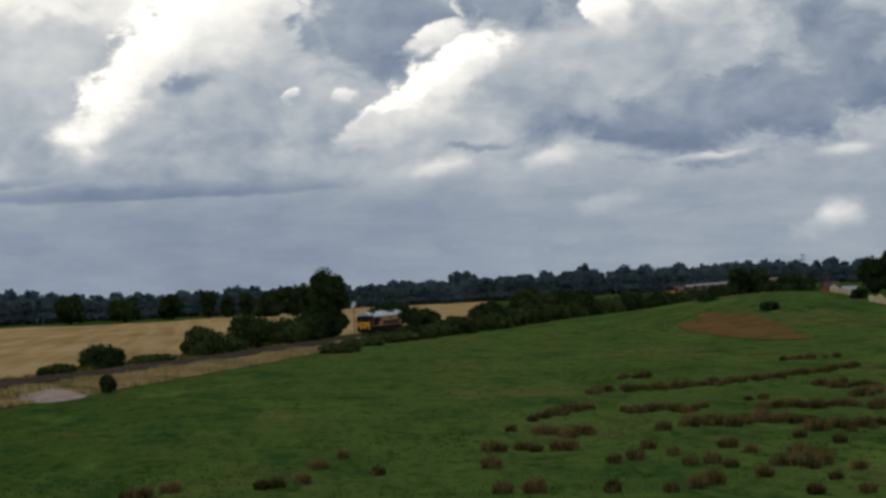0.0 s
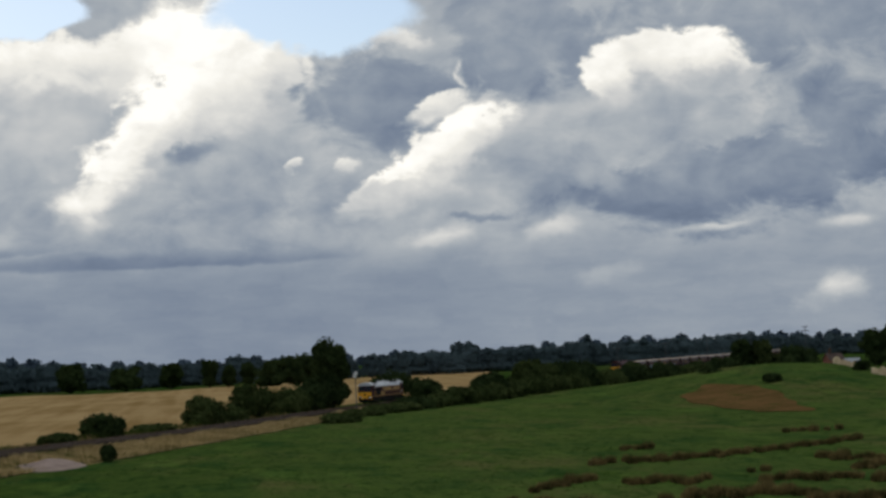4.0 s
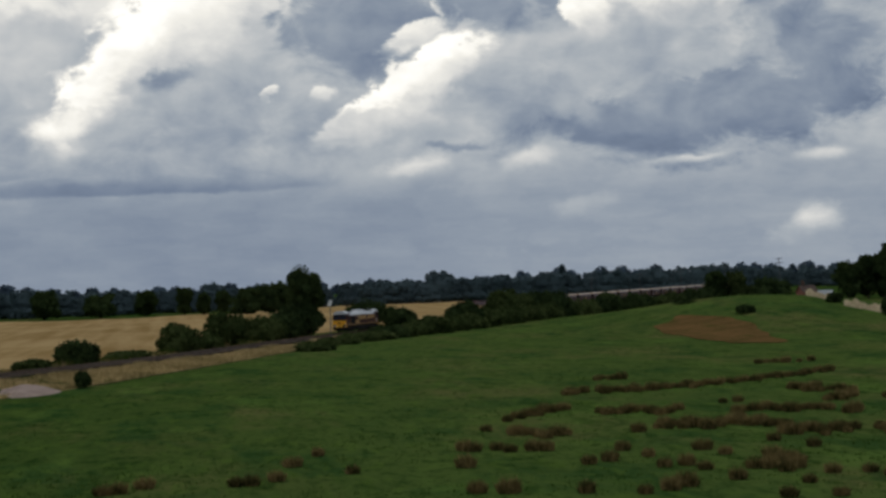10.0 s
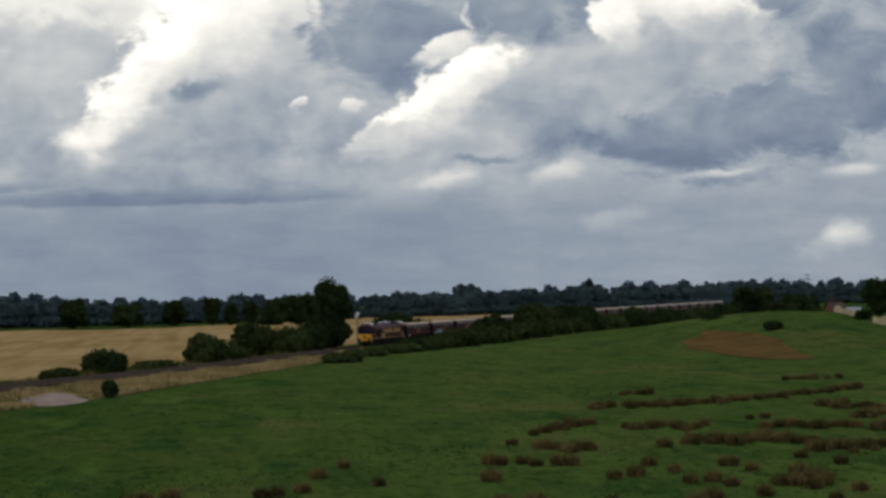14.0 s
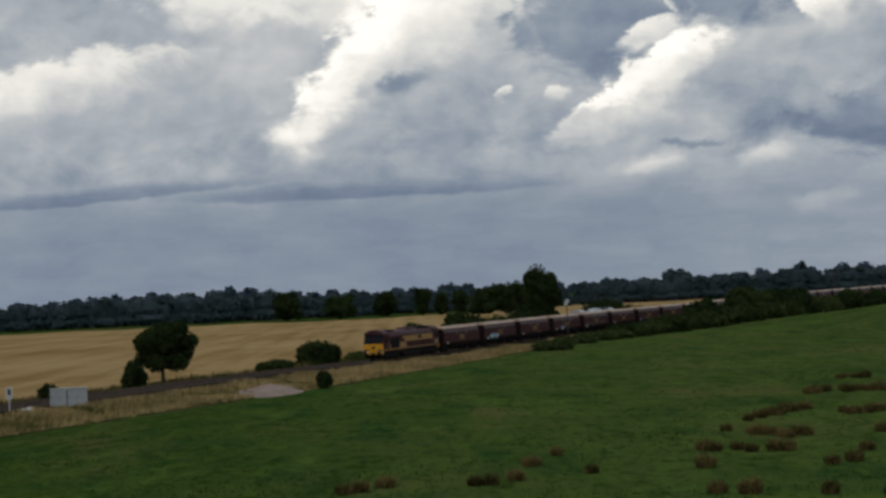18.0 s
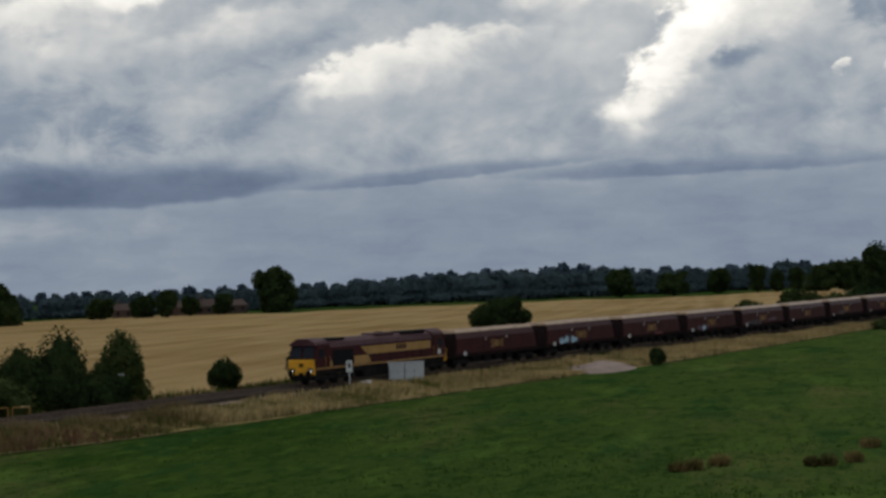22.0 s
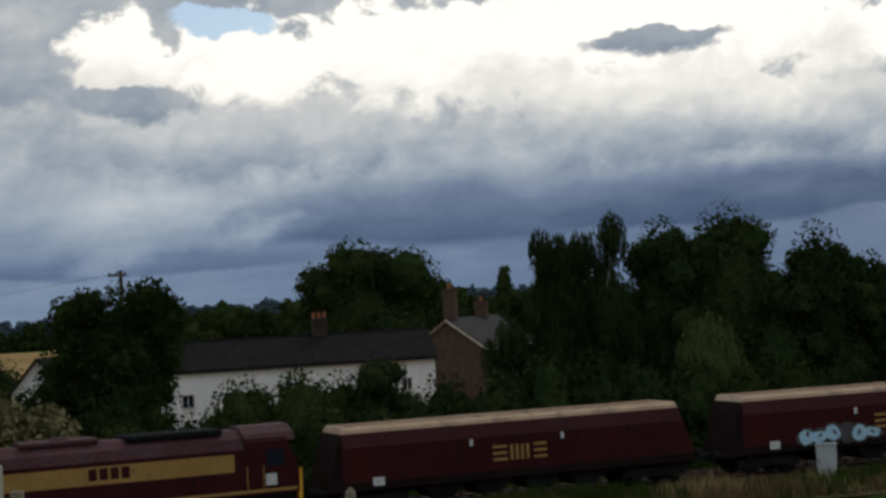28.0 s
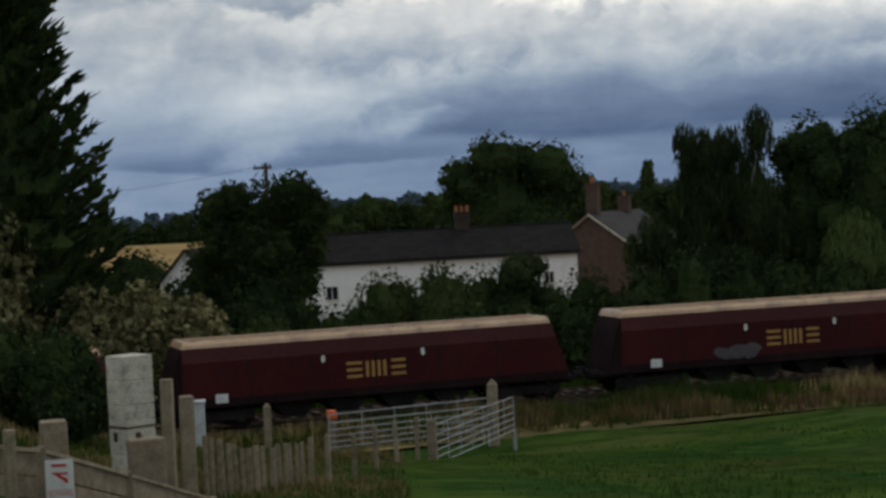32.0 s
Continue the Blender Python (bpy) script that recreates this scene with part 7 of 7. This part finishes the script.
def utility_pole():
    ob = new("utility_pole")
    h = height_for(-72.15, 107, 1.64)
    ob.matrix_basis = Matrix.LocRotScale(spot(-72.15, 107), Euler((0, 0, radians(62))), None)
    part("pole", tube(bmesh.new(), (0, 0, -0.5), (0, 0, h), 0.15, 0.11, 10), BARK, ob)
    part("crossarm", boxed(-0.75, 0.35, -0.06, 0.06, h - 0.35, h - 0.22), BARK, ob)
    for x in (-0.65, -0.2, 0.25):
        part("insulator", tube(bmesh.new(), (x, 0, h - 0.22), (x, 0, h - 0.06), 0.05, 0.03), BLACK, ob)
    tagged(ob, "wooden utility pole with a short crossarm", "utility pole")
    a = Vector(spot(-72.15, 107)) + Vector((0, 0, h - 0.1))
    b = Vector((*at(-86, 125), 10.4))
    bm = bmesh.new()
    last = None
    for k in range(21):
        u = k / 20
        p = a.lerp(b, u) - Vector((0, 0, 1.0 * 4 * u * (1 - u)))
        if last:
            tube(bm, last, p, 0.008, sides=4)
        last = p
    tagged(part("overhead_wire", bm, BLACK), "thin black overhead wire sagging from the pole", "wire")


utility_pole()


# ---------------------------------------------------------------- fence, pillar and gates on the embankment
def pillar():
    x, y, z = spot(-76.72, 33)
    ob = new("concrete_pillar")
    ob.matrix_basis = Matrix.LocRotScale((x, y, 0), Euler((0, 0, radians(76.7 + 33))), None)
    top = EYE[2] + 33 * math.tan(radians(-4.08))
    k = z - 0.5
    n = 0
    while k < top - 0.02:
        up = min(k + 0.44, top)
        part("block", boxed(-0.30, 0.30, -0.30, 0.30, k, up - 0.012, 0.012), CONCRETE, ob)
        k = up
        n += 1
    part("mortar_core", boxed(-0.285, 0.285, -0.285, 0.285, z - 0.5, top - 0.02), CONCRETE, ob)
    part("strap", box(box(bmesh.new(), -0.315, 0.315, -0.315, -0.301, top - 1.30, top - 1.27), -0.315, -0.301, -0.30, 0.315, top - 1.30, top - 1.27), RAIL, ob, "rusty steel strap")
    for px, py in ((-0.08, -0.306), (-0.306, 0.06)):
        part("lifting_ring", boxed(px - 0.05, px + 0.05, py - 0.03, py + 0.03, top - 1.55, top - 1.38, 0.015), RAIL, ob)
    tagged(ob, "square weathered white concrete pillar beside the fence", "pillar")


pillar()


def wooden_post(az, d, el, w, label, group="", pointed=False, name="fence_post", depth=None):
    x, y, z = spot(az, d)
    top = EYE[2] + d * math.tan(radians(el))
    bm = boxed(-w / 2, w / 2, -(depth or w) / 2, (depth or w) / 2, z - 0.4, top - (w * 0.5 if pointed else 0), 0.015)
    if pointed:
        bmesh.ops.create_cone(bm, cap_ends=True, segments=4, radius1=w * 0.68, radius2=w * 0.2, depth=w * 0.5,
                              matrix=Matrix.Translation((0, 0, top - w * 0.25)) @ Matrix.Rotation(math.pi / 4, 4, "Z"))
    ob = part(name, bm, OLD_WOOD)
    ob.matrix_basis = Matrix.LocRotScale((x, y, 0), Euler((random.uniform(-0.02, 0.02), random.uniform(-0.02, 0.02), radians(-az) + random.uniform(-0.3, 0.3))), None)
    return tagged(ob, label, "post", group)


wooden_post(-75.68, 34.5, -4.95, 0.22, "thick weathered wooden post beside a pillar")
wooden_post(-75.05, 35.5, -5.5, 0.26, "thick weathered wooden post beside the palings")
wooden_post(-76.25, 26.5, -6.72, 0.50, "squat dark stump of a wooden post", depth=0.3)
wooden_post(-79.1, 23.0, -5.98, 0.32, "square wooden post behind the rail fence")
wooden_post(-80.75, 21.0, -6.15, 0.12, "thin pale post of the rail fence")
wooden_post(-72.55, 60, -5.88, 0.24, "pointed wooden post beyond the palings", pointed=True)
wooden_post(-65.40, 66.5, -5.54, 0.34, "stout round-topped wooden gatepost beside gates", pointed=True, name="gatepost")
wooden_post(-67.35, 54.5, -6.72, 0.26, "slightly leaning weathered wooden gatepost", name="gatepost")


def palings():
    """Upright boards that run down the bank from the pillar, and the posts further on."""
    rng = random.Random(4)
    n = 17
    for k in range(n):
        u = k / (n - 1)
        az = -74.58 + 3.34 * u
        el = float(np.interp(az, (-74.58, -73.75, -72.70, -71.81, -71.23), (-6.72, -7.10, -7.28, -7.21, -7.10))) + rng.uniform(-0.10, 0.10)
        wooden_post(az, 35.5 + 10.5 * u, el, rng.uniform(0.09, 0.15), "upright weathered board of the old paling fence", "boards of the paling fence",
                    depth=0.05, name="paling")
    for az, d, el in ((-70.69, 46.5, -6.99), (-69.89, 48.5, -7.04), (-69.17, 50.5, -6.80), (-68.50, 52.5, -6.67), (-67.85, 54.5, -6.59)):
        wooden_post(az, d, el, 0.12, "slim weathered fence post on the bank", "slim fence posts on the bank")


palings()


def rail_fence():
    fence = new("rail_fence")
    pts = [(at(-81.5, 21.2), -6.45), (at(-79.6, 22.0), -6.80), (at(-77.0, 24.5), -7.75), (at(-74.4, 27.0), -8.72), (at(-72.5, 29.5), -9.4)]
    run = [(Vector((x, y, EYE[2] + math.hypot(x, y) * math.tan(radians(e)))), e) for (x, y), e in pts]
    for drop, high in ((0.0, 0.05), (0.052, 0.27), (0.345, 0.25)):
        for (a, _), (b, _) in zip(run, run[1:]):
            bm = bmesh.new()
            d = (b - a).normalized()
            s = Vector((d.y, -d.x, 0)) * (0.06 if high < 0.1 else 0.03)
            vs = []
            for p in (a, b):
                for off, z in ((-s, -high - drop), (s, -high - drop), (s, -drop), (-s, -drop)):
                    vs.append(bm.verts.new(p + off + Vector((0, 0, z))))
            for f in ((0, 1, 2, 3), (7, 6, 5, 4), (0, 4, 5, 1), (1, 5, 6, 2), (2, 6, 7, 3), (3, 7, 4, 0)):
                bm.faces.new([vs[i] for i in f])
            bmesh.ops.recalc_face_normals(bm, faces=bm.faces[:])
            part("rail", bm, OLD_WOOD, fence)
    for (p, _) in run:
        z = float(land(p.x, p.y))
        part("post", boxed(p.x - 0.07, p.x + 0.07, p.y - 0.07, p.y + 0.07, z - 0.3, p.z + 0.02), OLD_WOOD, fence)
    tagged(fence, "weathered wooden rail fence running down the bank", "fence")


rail_fence()


def words(text, size, material, parent, m, name="lettering"):
    curve = bpy.data.curves.new(name, "FONT")
    curve.body, curve.size, curve.align_x, curve.extrude = text, size, "CENTER", 0.001
    me = bpy.data.meshes.new_from_object(bpy.data.objects.new("draft", curve))
    me.materials.append(material)
    return piece(name, me, parent, m)


SIGN_RED = surface("sign red", (0.42, 0.03, 0.03), (0.55, 0.05, 0.045), 2.0, 0.6, 0)


def parking_sign():
    x, y = at(-79.02, 21.6)
    top = EYE[2] + 21.6 * math.tan(radians(-7.18))
    sign = new("parking_sign")
    sign.matrix_basis = Matrix.LocRotScale((x, y, top), Euler((radians(90), 0, radians(79 - 12))), None)
    board = part("board", boxed(-0.165, 0.165, -0.60, 0.0, 0.0, 0.012, 0.003), WHITE, sign, "white sign board")
    for k, (a, b) in enumerate(((-0.055, 0.115), (-0.02, 0.15))):
        bm = bmesh.new()
        y0 = -0.15 - k * 0.07
        pts = [(-0.11, y0), (0.10, y0), (0.10, y0 - 0.025), (-0.05, y0 - 0.025)] if k == 0 else [(-0.05, -0.175), (0.10, -0.29), (0.10, -0.23), (0.0, -0.175)]
        prism(bm, pts, 0.0125, 0.0145, "z")
        part("logo_shape", bm, SIGN_RED, board)
    part("marking", boxed(-0.09, 0.09, -0.085, -0.05, 0.0125, 0.0145), SIGN_RED, board)
    words("NO PARKING", 0.062, SIGN_RED, board, pose(0, -0.43, 0.0135) @ Matrix.Diagonal((0.78, 1.9, 1, 1)))
    tagged(sign, "white no-parking sign with red lettering on the fence", "sign")


parking_sign()


def field_gate(a, b, top_a, top_b, high, bars, label, uprights):
    """A galvanised tubular gate between two places."""
    gate = new("field_gate")
    a, b = Vector((*a, top_a)), Vector((*b, top_b))
    for k in range(bars):
        drop = Vector((0, 0, -high * (k / (bars - 1)) ** 0.85))
        part("bar", tube(bmesh.new(), a + drop, b + drop, 0.022), GALVANISED, gate)
    for k in range(uprights + 1):
        p = a.lerp(b, k / uprights)
        part("upright", tube(bmesh.new(), p + Vector((0, 0, 0.02)), p - Vector((0, 0, high + 0.02)), 0.03 if k in (0, uprights) else 0.022), GALVANISED, gate)
    for p in (a, b):
        part("foot", boxed(p.x - 0.05, p.x + 0.05, p.y - 0.05, p.y + 0.05, float(land(p.x, p.y)) - 0.2, p.z - high + 0.02), GALVANISED, gate)
    tagged(gate, label, "gate", "field gates by the crossing")


def gate_between(az0, d0, el0, az1, d1, el1, high, bars, label, uprights):
    field_gate(at(az0, d0), at(az1, d1), EYE[2] + d0 * math.tan(radians(el0)), EYE[2] + d1 * math.tan(radians(el1)), high, bars, label, uprights)


gate_between(-67.28, 54.5, -6.86, -64.75, 65.5, -6.12, 1.2, 6, "galvanised steel field gate standing half open", 7)
gate_between(-70.6, 63, -6.37, -65.55, 66.4, -6.11, 1.15, 6, "galvanised steel field gate by the crossing", 5)
crate = part("orange_tub", boxed(-0.18, 0.18, -0.15, 0.15, 0, 0.32, 0.04), ORANGE)
crate.location = (*at(-70.5, 64.5), EYE[2] + 64.5 * math.tan(radians(-6.42)) - 0.1)
part("stand", boxed(-0.1, 0.1, -0.1, 0.1, float(land(*at(-70.5, 64.5))) - crate.location.z - 0.1, 0.0), OLD_WOOD, crate)
tagged(crate, "small orange tub on a post by the gate", "tub")


motions()
